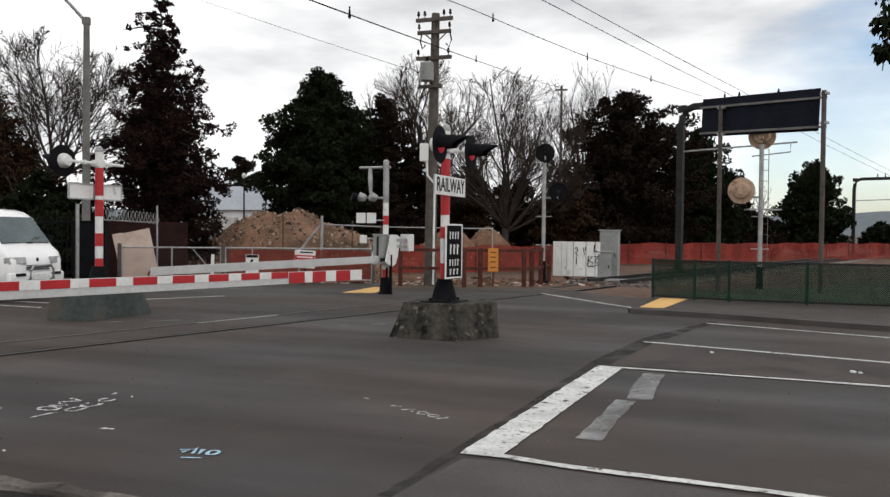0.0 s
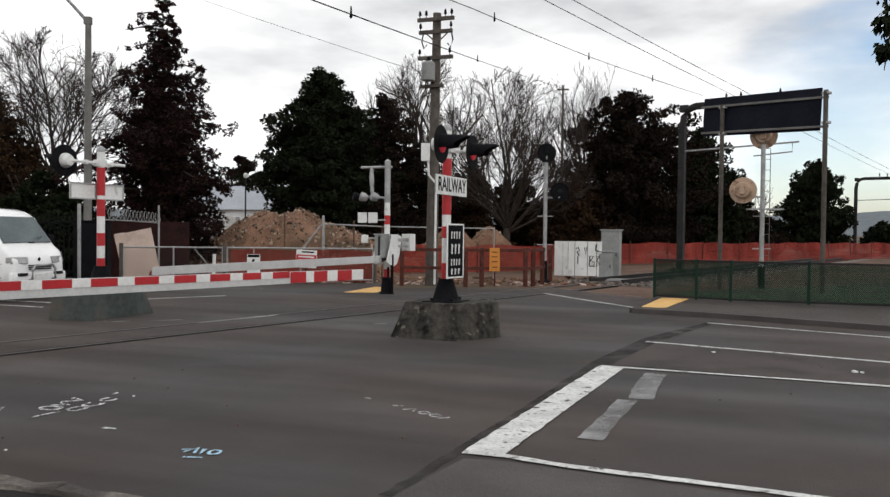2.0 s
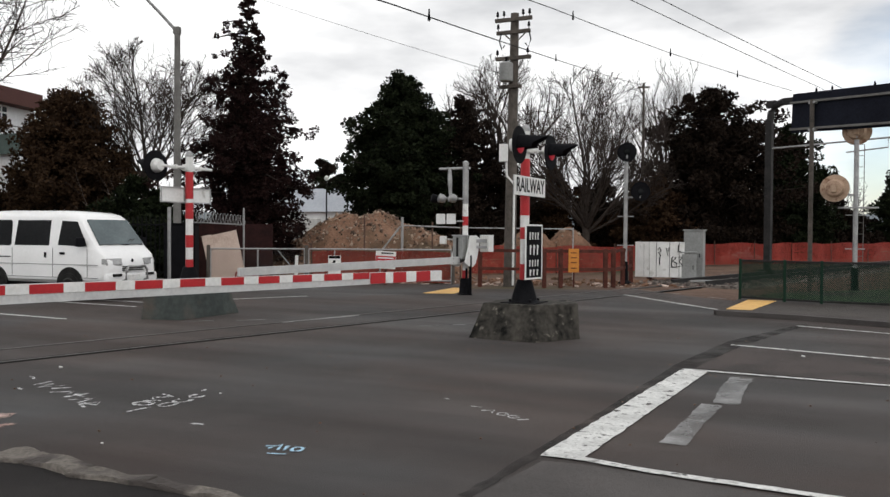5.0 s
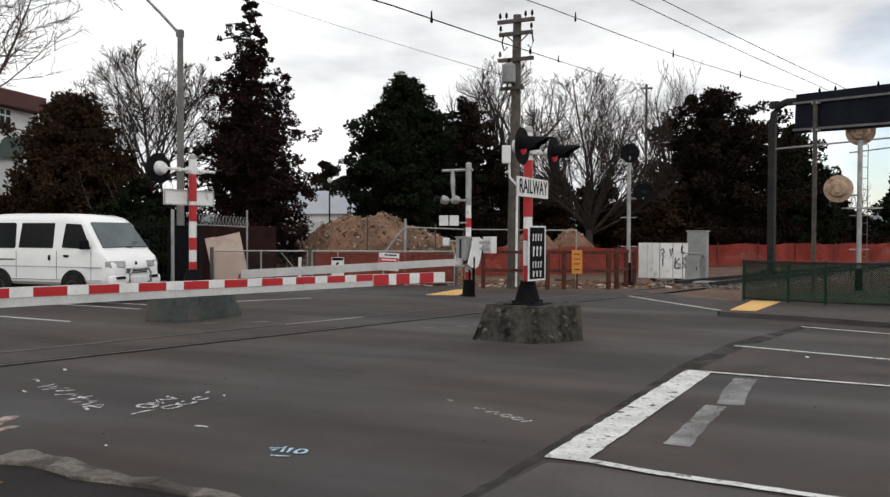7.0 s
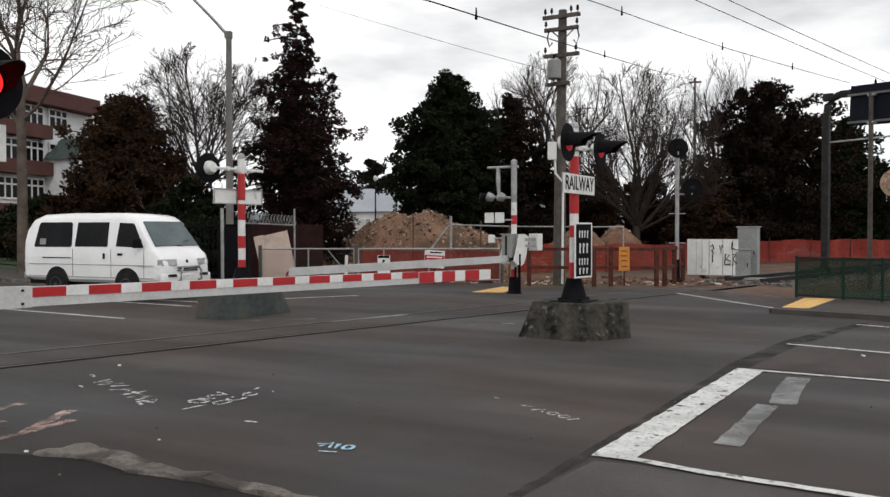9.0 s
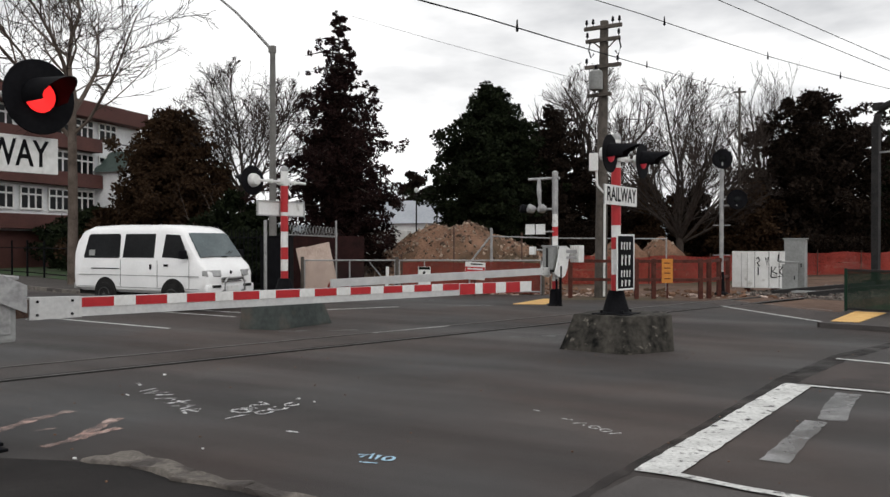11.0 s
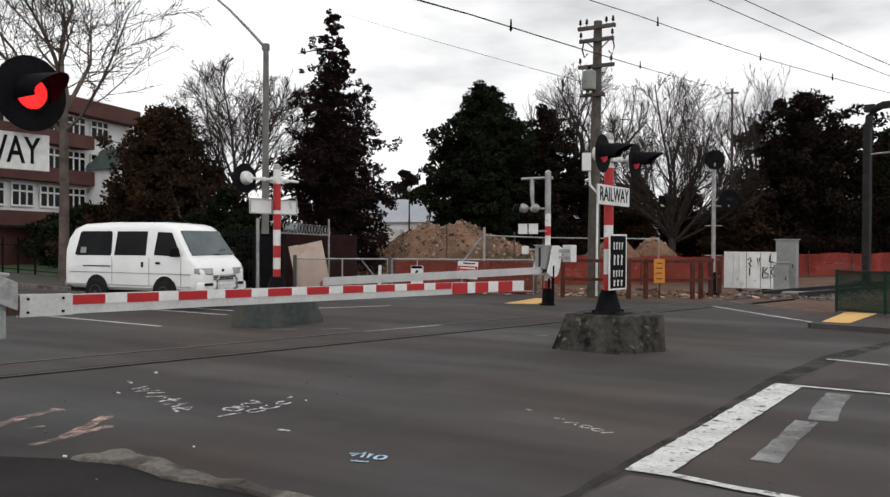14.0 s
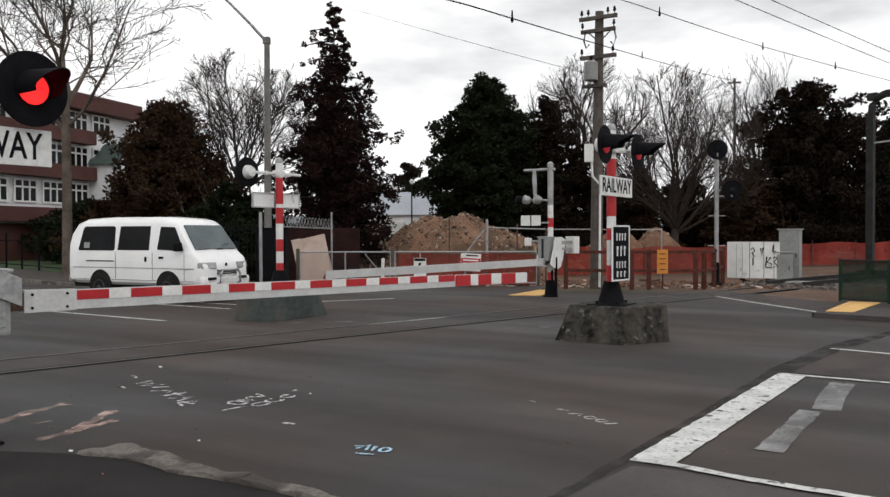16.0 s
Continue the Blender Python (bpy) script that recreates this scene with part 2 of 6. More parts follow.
BROWN_WOOD = surface("brown_stained_timber", (0.045, 0.016, 0.012), (0.115, 0.04, 0.03), 0.8, scale=4, fine=30, bump=0.3, spec=0.15)
PLY = surface("plywood", (0.40, 0.30, 0.25), (0.57, 0.45, 0.385), 0.8, scale=2, fine=20, bump=0.1, spot=(0.3, 0.21, 0.17), spot_at=(0.58, 0.72))
MAROON = surface("dark_maroon_boards", (0.012, 0.005, 0.005), (0.034, 0.012, 0.011), 0.85, scale=3, fine=20, bump=0.2, spec=0.15)
ORANGE_MESH = surface("orange_mesh", (0.155, 0.022, 0.017), (0.30, 0.044, 0.031), 0.6, scale=0.8, fine=12, bump=0, spec=0.15)
RUBBLE = surface("rubble_earth", (0.10, 0.054, 0.035), (0.25, 0.146, 0.097), 0.95, scale=1.3, fine=14, bump=1.0, spec=0.15, spot=(0.07, 0.05, 0.032), spot_at=(0.5, 0.66), spot_scale=0.5)
STONE = surface("rubble_stone", (0.07, 0.044, 0.03), (0.33, 0.25, 0.19), 0.95, scale=3, fine=25, bump=0.6, island=0.8)
BARK = surface("grey_bark", (0.022, 0.017, 0.015), (0.066, 0.053, 0.045), 0.95, scale=4, fine=30, bump=0.6, spec=0.15)
BARK_PALE = surface("pale_bark", (0.06, 0.046, 0.038), (0.155, 0.125, 0.105), 0.9, scale=3, fine=30, bump=0.5, spec=0.15)
TWIG = surface("winter_twigs", (0.02, 0.0155, 0.0135), (0.055, 0.042, 0.036), 0.95, scale=3, fine=30, bump=0, spec=0.15)
# cypress, redwood and pine leaf colours are darkened to stand in for crown shade
LEAF_DARK = surface("shade_dark_cypress_foliage", (0.0060, 0.0090, 0.0045), (0.0195, 0.0255, 0.0120), 0.7, scale=1.0, fine=6, bump=0, island=0.4, spec=0.05)
LEAF_RED = surface("shade_dark_redwood_foliage", (0.0090, 0.0045, 0.0045), (0.0270, 0.0135, 0.0120), 0.75, scale=1.0, fine=6, bump=0, island=0.4, spec=0.05)
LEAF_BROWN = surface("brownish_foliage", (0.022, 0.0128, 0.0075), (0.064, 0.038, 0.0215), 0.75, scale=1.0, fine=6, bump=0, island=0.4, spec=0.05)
LEAF_PINE = surface("shade_dark_pine_foliage", (0.0085, 0.0060, 0.0046), (0.0260, 0.0178, 0.0130), 0.75, scale=1.0, fine=6, bump=0, island=0.4, spec=0.05)
HOTEL_WHITE = surface("white_render", (0.6, 0.61, 0.62), (0.78, 0.79, 0.8), 0.8, scale=0.6, fine=8, bump=0.1)
HOTEL_RED = surface("red_brown_cladding", (0.055, 0.017, 0.013), (0.09, 0.03, 0.024), 0.8, scale=0.6, fine=10, bump=0.1)
ROOF_GREY = surface("grey_roof_sheet", (0.26, 0.28, 0.31), (0.36, 0.38, 0.42), 0.5, scale=0.5, fine=6, bump=0.1)
DARK_GLASS = surface("dark_glass", (0.004, 0.0045, 0.005), (0.012, 0.013, 0.014), 0.04, scale=2, fine=20, bump=0, spec=0.09)
# the bluish base colour carries part of the sky's reflection in the windscreen
SCREEN_GLASS = surface("windscreen_glass", (0.03, 0.05, 0.056), (0.055, 0.085, 0.092), 0.04, scale=2, fine=20, bump=0, spec=0.8)
RIM_GREY = surface("dull_rim_steel", (0.03, 0.03, 0.03), (0.09, 0.09, 0.088), 0.6, 0.4, scale=6, fine=30, bump=0.05)
CAB_GREY = surface("cabinet_grey", (0.2, 0.205, 0.2), (0.32, 0.325, 0.32), 0.6, scale=2, fine=20, bump=0.05)
GREEN_MESH = surface("green_fence_wire", (0.006, 0.022, 0.014), (0.012, 0.036, 0.022), 0.6, scale=3, fine=30, bump=0, spec=0.15)
# distance haze is mixed into the bush colour as pale blue-grey
HILL = surface("haze_tinted_hill_bush", (0.10, 0.12, 0.135), (0.15, 0.17, 0.18), 1.0, scale=0.004, fine=0.05, bump=0)
RED_LAMP = glow("lit_red_lens", (0.9, 0.025, 0.025), 1.3)
RED_DIM = glow("fading_red_lens", (0.35, 0.02, 0.035), 0.5)
LENS_OFF = surface("unlit_red_lens", (0.10, 0.06, 0.06), (0.2, 0.15, 0.15), 0.15, scale=6, fine=40, bump=0.1)
DISC_BACK = surface("weathered_signal_back", (0.33, 0.22, 0.15), (0.5, 0.36, 0.26), 0.7, scale=4, fine=30, bump=0.1, spot=(0.2, 0.1, 0.06), spot_at=(0.55, 0.7), spot_scale=6)
ORANGE_SIGN = surface("orange_sign", (0.5, 0.17, 0.02), (0.65, 0.26, 0.035), 0.5, scale=4, fine=30, bump=0)
BOARD_BACK = surface("dark_sign_back", (0.006, 0.007, 0.012), (0.014, 0.016, 0.026), 0.7, scale=1, fine=20, bump=0.05, spec=0.1)


# ---- mesh building ----
class Build:
    """Collects verts and faces of one mesh."""

    def __init__(self):
        self.v, self.f = [], []

    def add(self, verts, faces):
        k = len(self.v)
        self.v += [tuple(p) for p in verts]
        self.f += [tuple(i + k for i in q) for q in faces]
        return self

    def box(self, c, s, m=None, bevel=0.0):
        """A box with centre c and size s, turned by m about its centre."""
        if bevel:
            bm = bmesh.new()
            bmesh.ops.create_cube(bm, size=1.0, matrix=Matrix.Diagonal((*s, 1)))
            bmesh.ops.bevel(bm, geom=bm.edges[:], offset=bevel, segments=2, affect="EDGES", profile=0.6)
            bm.verts.index_update()
            verts, faces = [p.co.copy() for p in bm.verts], [[p.index for p in q.verts] for q in bm.faces]
            bm.free()
        else:
            verts = [Vector((x * s[0] / 2, y * s[1] / 2, z * s[2] / 2)) for x in (-1, 1) for y in (-1, 1) for z in (-1, 1)]
            faces = [(0, 1, 3, 2), (4, 6, 7, 5), (0, 4, 5, 1), (2, 3, 7, 6), (0, 2, 6, 4), (1, 5, 7, 3)]
        if m is not None:
            verts = [m @ p for p in verts]
        return self.add([p + Vector(c) for p in verts], faces)

    def tube(self, points, radii, n=8, caps=True):
        """A round tube through points."""
        points = [Vector(p) for p in points]
        if not isinstance(radii, (list, tuple)):
            radii = [radii] * len(points)
        k, rings = len(self.v), []
        for i, p in enumerate(points):
            d = (points[min(i + 1, len(points) - 1)] - points[max(i - 1, 0)]).normalized()
            a = d.cross(Vector((0.31, 0.22, 0.93)) if abs(d.z) < 0.9 else Vector((1, 0.1, 0))).normalized()
            b = d.cross(a)
            for j in range(n):
                w = 2 * math.pi * j / n
                self.v.append(tuple(p + radii[i] * (math.cos(w) * a + math.sin(w) * b)))
        for i in range(len(points) - 1):
            for j in range(n):
                j2 = (j + 1) % n
                self.f.append((k + i * n + j, k + i * n + j2, k + (i + 1) * n + j2, k + (i + 1) * n + j))
        if caps:
            self.f.append(tuple(k + j for j in reversed(range(n))))
            self.f.append(tuple(k + (len(points) - 1) * n + j for j in range(n)))
        return self

    def lathe(self, profile, n=20, m=None):
        """Turns (radius, height) pairs about z, then places by m."""
        k = len(self.v)
        for r, h in profile:
            for j in range(n):
                w = 2 * math.pi * j / n
                p = Vector((r * math.cos(w), r * math.sin(w), h))
                self.v.append(tuple(m @ p if m is not None else p))
        for i in range(len(profile) - 1):
            for j in range(n):
                j2 = (j + 1) % n
                self.f.append((k + i * n + j, k + i * n + j2, k + (i + 1) * n + j2, k + (i + 1) * n + j))
        self.f.append(tuple(k + j for j in reversed(range(n))))
        self.f.append(tuple(k + (len(profile) - 1) * n + j for j in range(n)))
        return self

    def slab(self, outline, z0, z1):
        """An upright prism over an outline in x and y."""
        n = len(outline)
        verts = [(x, y, z0) for x, y in outline] + [(x, y, z1) for x, y in outline]
        faces = [tuple(range(n, 2 * n)), tuple(reversed(range(n)))] + [(i, (i + 1) % n, (i + 1) % n + n, i + n) for i in range(n)]
        return self.add(verts, faces)

    def mesh(self, name, material, smooth=False):
        me = bpy.data.meshes.new(name)
        me.from_pydata(self.v, [], self.f)
        me.materials.append(material)
        if smooth:
            me.shade_smooth()
            me.set_sharp_from_angle(angle=radians(38))
        me.update()
        return me


def part(name, b, material, parent=None, label="", smooth=False):
    ob = new(name, b.mesh(name, material, smooth))
    if parent is not None:
        ob.parent = parent
    return tagged(ob, label=label)


def thing(name, m, label, category, group=""):
    ob = new(name)
    ob.empty_display_size = 0.2
    ob.matrix_world = m
    return tagged(ob, label, category, group)


def place(x, y, z=0.0, turn=0.0):
    return pose(x, y, z, 0, 0, turn)


def setting(name, b, material, label="", smooth=False):
    return tagged(part(name, b, material, None, label, smooth), kind="structure")


def words(text, size, material, parent, m, name="lettering", depth=0.002, wide=1.0):
    """Raised letters as a mesh, centred on the pose m."""
    cu = bpy.data.curves.new(name, "FONT")
    cu.body, cu.size, cu.extrude, cu.align_x, cu.align_y = text, size, depth, "CENTER", "CENTER"
    cu.offset = size * 0.012
    tmp = bpy.data.objects.new("tmp", cu)
    me = bpy.data.meshes.new_from_object(tmp)
    bpy.data.objects.remove(tmp)
    me.materials.clear()
    me.materials.append(material)
    me.transform(m @ Matrix.Diagonal((wide, 1, 1, 1)))
    ob = new(name, me)
    ob.parent = parent
    return ob


def along(a, b):
    """The turn in degrees of the way from a to b on the ground."""
    return math.degrees(math.atan2(b[1] - a[1], b[0] - a[0]))


TRACK_TURN = 54.0       # the way of the rails
U = Vector((math.cos(radians(TRACK_TURN)), math.sin(radians(TRACK_TURN))))
V = Vector((U.y, -U.x))  # the way of the road


def uv(u, v):
    p = u * U + v * V
    return (p.x, p.y)


# ---- ground, road, pavements ----
gb = Build()
gb.add([(-3000, -3000, -0.03), (3000, -3000, -0.03), (3000, 3000, -0.03), (-3000, 3000, -0.03)], [(0, 1, 2, 3)])
setting("ground", gb, DIRT, "bare brown earth and thin grass reaching far away")

far_edge = [(-60, 49), (-20.5, 25.1), (-16.3, 22.6), (-12.2, 21.6), (-9.9, 22.3), (-8.9, 23.4), (-8.6, 24.4), (-2.0, 24.9), (-1.6, 22.9), (2.2, 23.2), (4.4, 20.6), (5.0, 20.0), (9.0, 17.0), (40, -6)]
road_outline = [(-60, 20), (-14, -14), (40, -14)] + far_edge[::-1]
setting("road", Build().slab(road_outline, -0.05, 0.0), ASPHALT, "dark grey worn asphalt road at the crossing")


def kerbed(name, outline, kerb_line, height, material, label):
    """A raised pavement with a concrete kerb stone along one stretch of its edge."""
    setting(name, Build().slab(outline, -0.05, height), material, label)
    b = Build()
    for p, q in zip(kerb_line, kerb_line[1:]):
        p, q = Vector(p), Vector(q)
        d = (q - p).normalized()
        side = Vector((-d.y, d.x)) * 0.075
        b.slab([tuple(p - side), tuple(q - side), tuple(q + side), tuple(p + side)], -0.05, height + 0.006)
    setting("kerb", b, KERB if height > 0.095 else ASPHALT_OLD, "weathered kerb at the road's edge")


kerbed("pavement", [(-60, 49), (-20.5, 25.1), (-16.3, 22.6), (-12.2, 21.6), (-9.9, 22.3), (-8.9, 23.4), (-8.6, 24.3), (-12.5, 24.4), (-18.5, 26.6), (-23.5, 30.5), (-60, 54)],
       [(-60, 49), (-20.5, 25.1), (-16.3, 22.6), (-12.2, 21.6), (-9.9, 22.3), (-8.9, 23.4)], 0.1, FOOTPATH, "grey-brown asphalt footpath beside the road")
kerbed("pavement", [(4.1, 17.15), (3.7, 16.5), (5.08, 15.7), (6.26, 14.7), (7.48, 13.75), (14, 9), (40, -9), (42, -6), (9.9, 18.3), (7.3, 19.3), (5.4, 20.6), (5.05, 19.9)],
       [(3.75, 16.45), (5.08, 15.7), (6.26, 14.7), (7.48, 13.75), (14, 9), (40, -9)], 0.09, FOOTPATH, "brown-grey asphalt footpath at the crossing corner")
setting("grass_verge", Build().slab([(-60, 54.2), (-23.5, 30.6), (-18.5, 26.7), (-17, 30), (-30, 45), (-60, 70)], -0.05, 0.1), GRASS, "mown green grass behind a fence")
# the brown wedge between the lanes, the near shoulder and the near corner
setting("road_median", Build().slab([(2.03, 9.92), (2.9, 11.7), (3.3, 11.75), (5.62, 10.22), (14, 5), (12.5, 4.5), (4.71, 8.74)], 0.0, 0.004), ASPHALT_BROWN, "brown worn asphalt strip between two lane lines")
setting("road_shoulder", Build().slab([(-0.3, 4.9), (0.14, 5.74), (0.42, 5.68), (2.01, 4.92), (6.5, 2.6), (6, 1), (0.5, -2), (-1.3, 2.5)], 0.0, 0.005), ASPHALT_OLD, "brown-grey shoulder asphalt beside the edge line")
setting("near_corner", Build().slab([(-4.0, 5.3), (-3.5, 5.3), (-2.74, 5.02), (-1.7, 4.66), (-0.9, 4.3), (-1.3, 2.5), (-8, 2.5), (-8, 5.0)], 0.0, 0.004), ASPHALT_DARK, "dark patched asphalt at the near corner")


def ribbon(points, width, z, wobble=0.0, seed=1):
    """A flat painted strip along points; the edge wanders by wobble."""
    rnd = random.Random(seed)
    pts = [Vector(p) for p in points]
    fine = []
    for p, q in zip(pts, pts[1:]):
        n = max(1, int((q - p).length / 0.12)) if wobble else 1
        fine += [p.lerp(q, i / n) for i in range(n)]
    fine.append(pts[-1])
    b, verts = Build(), []
    ws = width if isinstance(width, (list, tuple)) else [width]
    for i, p in enumerate(fine):
        d = (fine[min(i + 1, len(fine) - 1)] - fine[max(i - 1, 0)]).normalized()
        side = Vector((-d.y, d.x))
        k = i / max(1, len(fine) - 1) * (len(ws) - 1)
        w = ws[int(k)] + (ws[min(int(k) + 1, len(ws) - 1)] - ws[int(k)]) * (k - int(k))
        verts += [(*(p + side * (w / 2 + rnd.uniform(-wobble, wobble))), z), (*(p - side * (w / 2 + rnd.uniform(-wobble, wobble))), z)]
    b.add(verts, [(2 * i, 2 * i + 1, 2 * i + 3, 2 * i + 2) for i in range(len(fine) - 1)])
    return b


def marking(name, points, width, material, label, z=0.008, wobble=0.006, seed=1):
    return tagged(part(name, ribbon(points, width, z, wobble, seed), material, None), label, "road marking", "road markings", "structure")


marking("stop_line", [(0.27, 5.84), (1.99, 9.76)], 0.3, PAINT, "broad worn white stop line on the asphalt", z=0.010, wobble=0.008)
marking("edge_line", [(0.14, 5.9), (0.44, 5.79), (0.85, 5.55), (2.01, 5.06), (6.5, 2.9)], 0.09, PAINT, "thin white edge line beside the shoulder", z=0.012)
marking("lane_line", [(1.86, 9.78), (4.71, 8.66), (9.0, 7.0)], 0.08, PAINT, "thin white line along the brown median", z=0.012)
marking("lane_line", [(4.1, 8.86), (4.9, 8.56), (8.8, 6.6)], [0.02, 0.2, 0.5], PAINT, "widening white painted taper", z=0.009)
marking("lane_line", [(2.95, 12.05), (5.62, 10.3), (9.6, 7.7)], 0.09, PAINT, "thin white lane line")
marking("lane_line", [(4.7, 14.67), (6.98, 12.83), (11, 9.8)], 0.08, PAINT, "faded white line beside the kerb")
marking("painted_dash", [(2.4, 9.3), (2.12, 8.6), (1.88, 7.85)], 0.24, PAINT_OLD, "faded grey remnant of an old painted dash", seed=3, wobble=0.008)
marking("painted_dash", [(1.74, 7.8), (1.45, 7.1), (1.12, 6.3)], [0.2, 0.17, 0.2], PAINT_OLD, "faded grey remnant of an old painted dash", seed=4, wobble=0.008)
marking("tar_seam", [(4.9, 14.9), (3.1, 12.3), (2.0, 10.2), (0.14, 6.0), (-0.35, 4.9)], [0.14, 0.3, 0.26, 0.12, 0.08], SEAM, "black tar joint between two asphalt surfaces", z=0.0065, wobble=0.012)
marking("lane_line", [(-11.74, 15.24), (-8.08, 13.81)], 0.09, PAINT, "white centre line dash")
marking("lane_line", [(-10.67, 17.25), (-7.98, 16.24)], 0.09, PAINT, "white line before the crossing")
marking("lane_line", [(-9.6, 17.71), (-7.4, 16.9)], 0.08, PAINT, "white line before the crossing")
marking("lane_line", [(-7.3, 17.9), (-5.24, 19.53)], 0.09, PAINT, "white line bending into the side lane")
# sky glint on the second rail, drawn as a strip of white paint
marking("lane_line", [(-4.19, 13.84), (-3.12, 15.26)], 0.07, PAINT, "thin white strip painted as the rail's sky glint")
marking("lane_line", [(-5.9, 13.7), (-5.4, 14.0)], 0.08, PAINT_OLD, "short worn white dash")
marking("lane_line", [(-5.1, 14.0), (-4.6, 14.3)], 0.08, PAINT_OLD, "short worn white dash")
marking("lane_line", [(-1.75, 13.7), (-1.4, 13.75)], 0.08, PAINT_OLD, "short worn white dash")
marking("lane_line", [(-1.3, 13.95), (-1.0, 14.0)], 0.08, PAINT_OLD, "short worn white dash")
setting("footpath_crossing", Build().slab([(2.6, 21.3), (4.1, 17.3), (5.0, 19.8), (4.4, 20.7), (3.0, 23.6), (2.3, 23.2)], 0.0, 0.005), ASPHALT_BROWN, "brown asphalt footpath crossing the track")
marking("lane_line", [(2.55, 21.3), (3.45, 18.9), (4.1, 17.3)], 0.09, PAINT, "white edge line of the footpath over the rails", z=0.012)
marking("lane_line", [(2.9, 23.7), (4.9, 20.3)], 0.07, PAINT_OLD, "faded edge line of the footpath over the rails", z=0.012)
marking("lane_line", [(-5.9, 22.0), (-4.9, 22.0)], 0.1, PAINT_OLD, "short worn white dash")
marking("lane_line", [(-4.2, 20.2), (-3.0, 20.4)], 0.1, PAINT_OLD, "short worn white dash")


# rails: embedded in the road, then on sleepers and ballast past it
def rail(name, v, u0, u1, grooved):
    """A rail flush in the road with its groove, and standing proud on the ballast past it."""
    m = pose(0, 0, 0, 0, 0, TRACK_TURN)
    ob = part(name, Build().box((*uv((u0 + 23.6) / 2, v), -0.045), (23.6 - u0, 0.07, 0.108), m), STEEL, None)
    tagged(ob, "worn steel rail of the railway track", "rail", "rails of the track")
    if grooved:
        for off in (-0.07, 0.07):
            part("flangeway", Build().box((*uv(5.6, v + off), -0.019), (35, 0.062, 0.05), m), GROOVE, ob, "dark groove beside the rail")
    web = Build()
    c = uv((23.6 + u1) / 2, v)
    for w, z, h in ((0.13, 0.02, 0.024), (0.02, 0.075, 0.1), (0.07, 0.135, 0.04)):
        web.box((c[0], c[1], z), (u1 - 23.6, w, h), m)
    part("rail_past_road", web, DARK_STEEL, ob, "dark rusty rail on sleepers")
    part("rail_head", Build().box((c[0], c[1], 0.158), (u1 - 23.6, 0.055, 0.008), m), STEEL, ob, "worn bright rail head")
    return ob


RAIL_V = (-10.45, -11.55)
for v in RAIL_V:
    rail("rail", v, -12, 140, v > -11)
setting("ballast", Build().slab([uv(23.4, -9.3), uv(23.4, -12.8), uv(150, -12.8), uv(150, -9.3)], -0.06, -0.008), GRAVEL, "grey-brown stone ballast under the track")
rb_ = random.Random(6)
loose = Build()
for _ in range(1500):
    u_, v_ = 23.5 + 22 * rb_.random() ** 1.5, rb_.uniform(-12.7, -9.4)
    r = rb_.uniform(0.02, 0.05)
    loose.box((*uv(u_, v_), r * 0.3), (r * 2, r * 1.6, r * 1.3), pose(0, 0, 0, rb_.uniform(0, 90), rb_.uniform(0, 90), rb_.uniform(0, 90)))
tagged(part("ballast_stones", loose, GRAVEL, None), "loose grey-brown ballast stones between the rails", "ballast", "", "stuff")


def sleeper():
    return Build().box((0, 0, 0), (0.22, 2.1, 0.1), None, 0.012)


first = part("sleeper", sleeper(), BROWN_WOOD, None)
tagged(first, "dark weathered timber railway sleeper in ballast", "sleeper", "sleepers of the track")
first.matrix_world = place(*uv(23.8, -11.0), -0.045, TRACK_TURN)
for i in range(1, 60):
    copy_thing(first, place(*uv(23.8 + 0.65 * i, -11.0), -0.045, TRACK_TURN))


# spray marks of the surveyors
def scribble(name, centre, turn, text_strokes, material, label, w=0.035):
    root = Build()
    m = pose(centre[0], centre[1], 0, 0, 0, turn)
    for k, stroke in enumerate(text_strokes):
        pts = [tuple((m @ Vector((x, y, 0))).xy) for x, y in stroke]
        r = ribbon(pts, w, 0.009, w * 0.25, seed=k)
        root.add(r.v, r.f)
    return tagged(part(name, root, material, None), label, "spray mark", "spray marks", "structure")


def loop(cx, cy, rx, ry, a0=0, a1=360, n=9):
    return [(cx + rx * math.cos(radians(a0 + (a1 - a0) * i / n)), cy + ry * math.sin(radians(a0 + (a1 - a0) * i / n))) for i in range(n + 1)]


# ---- railway crossing masts ----
FACE = -22.0  # the way the signs face, towards traffic
UPRIGHT = pose(0, 0, 0, 90, 0, 0)


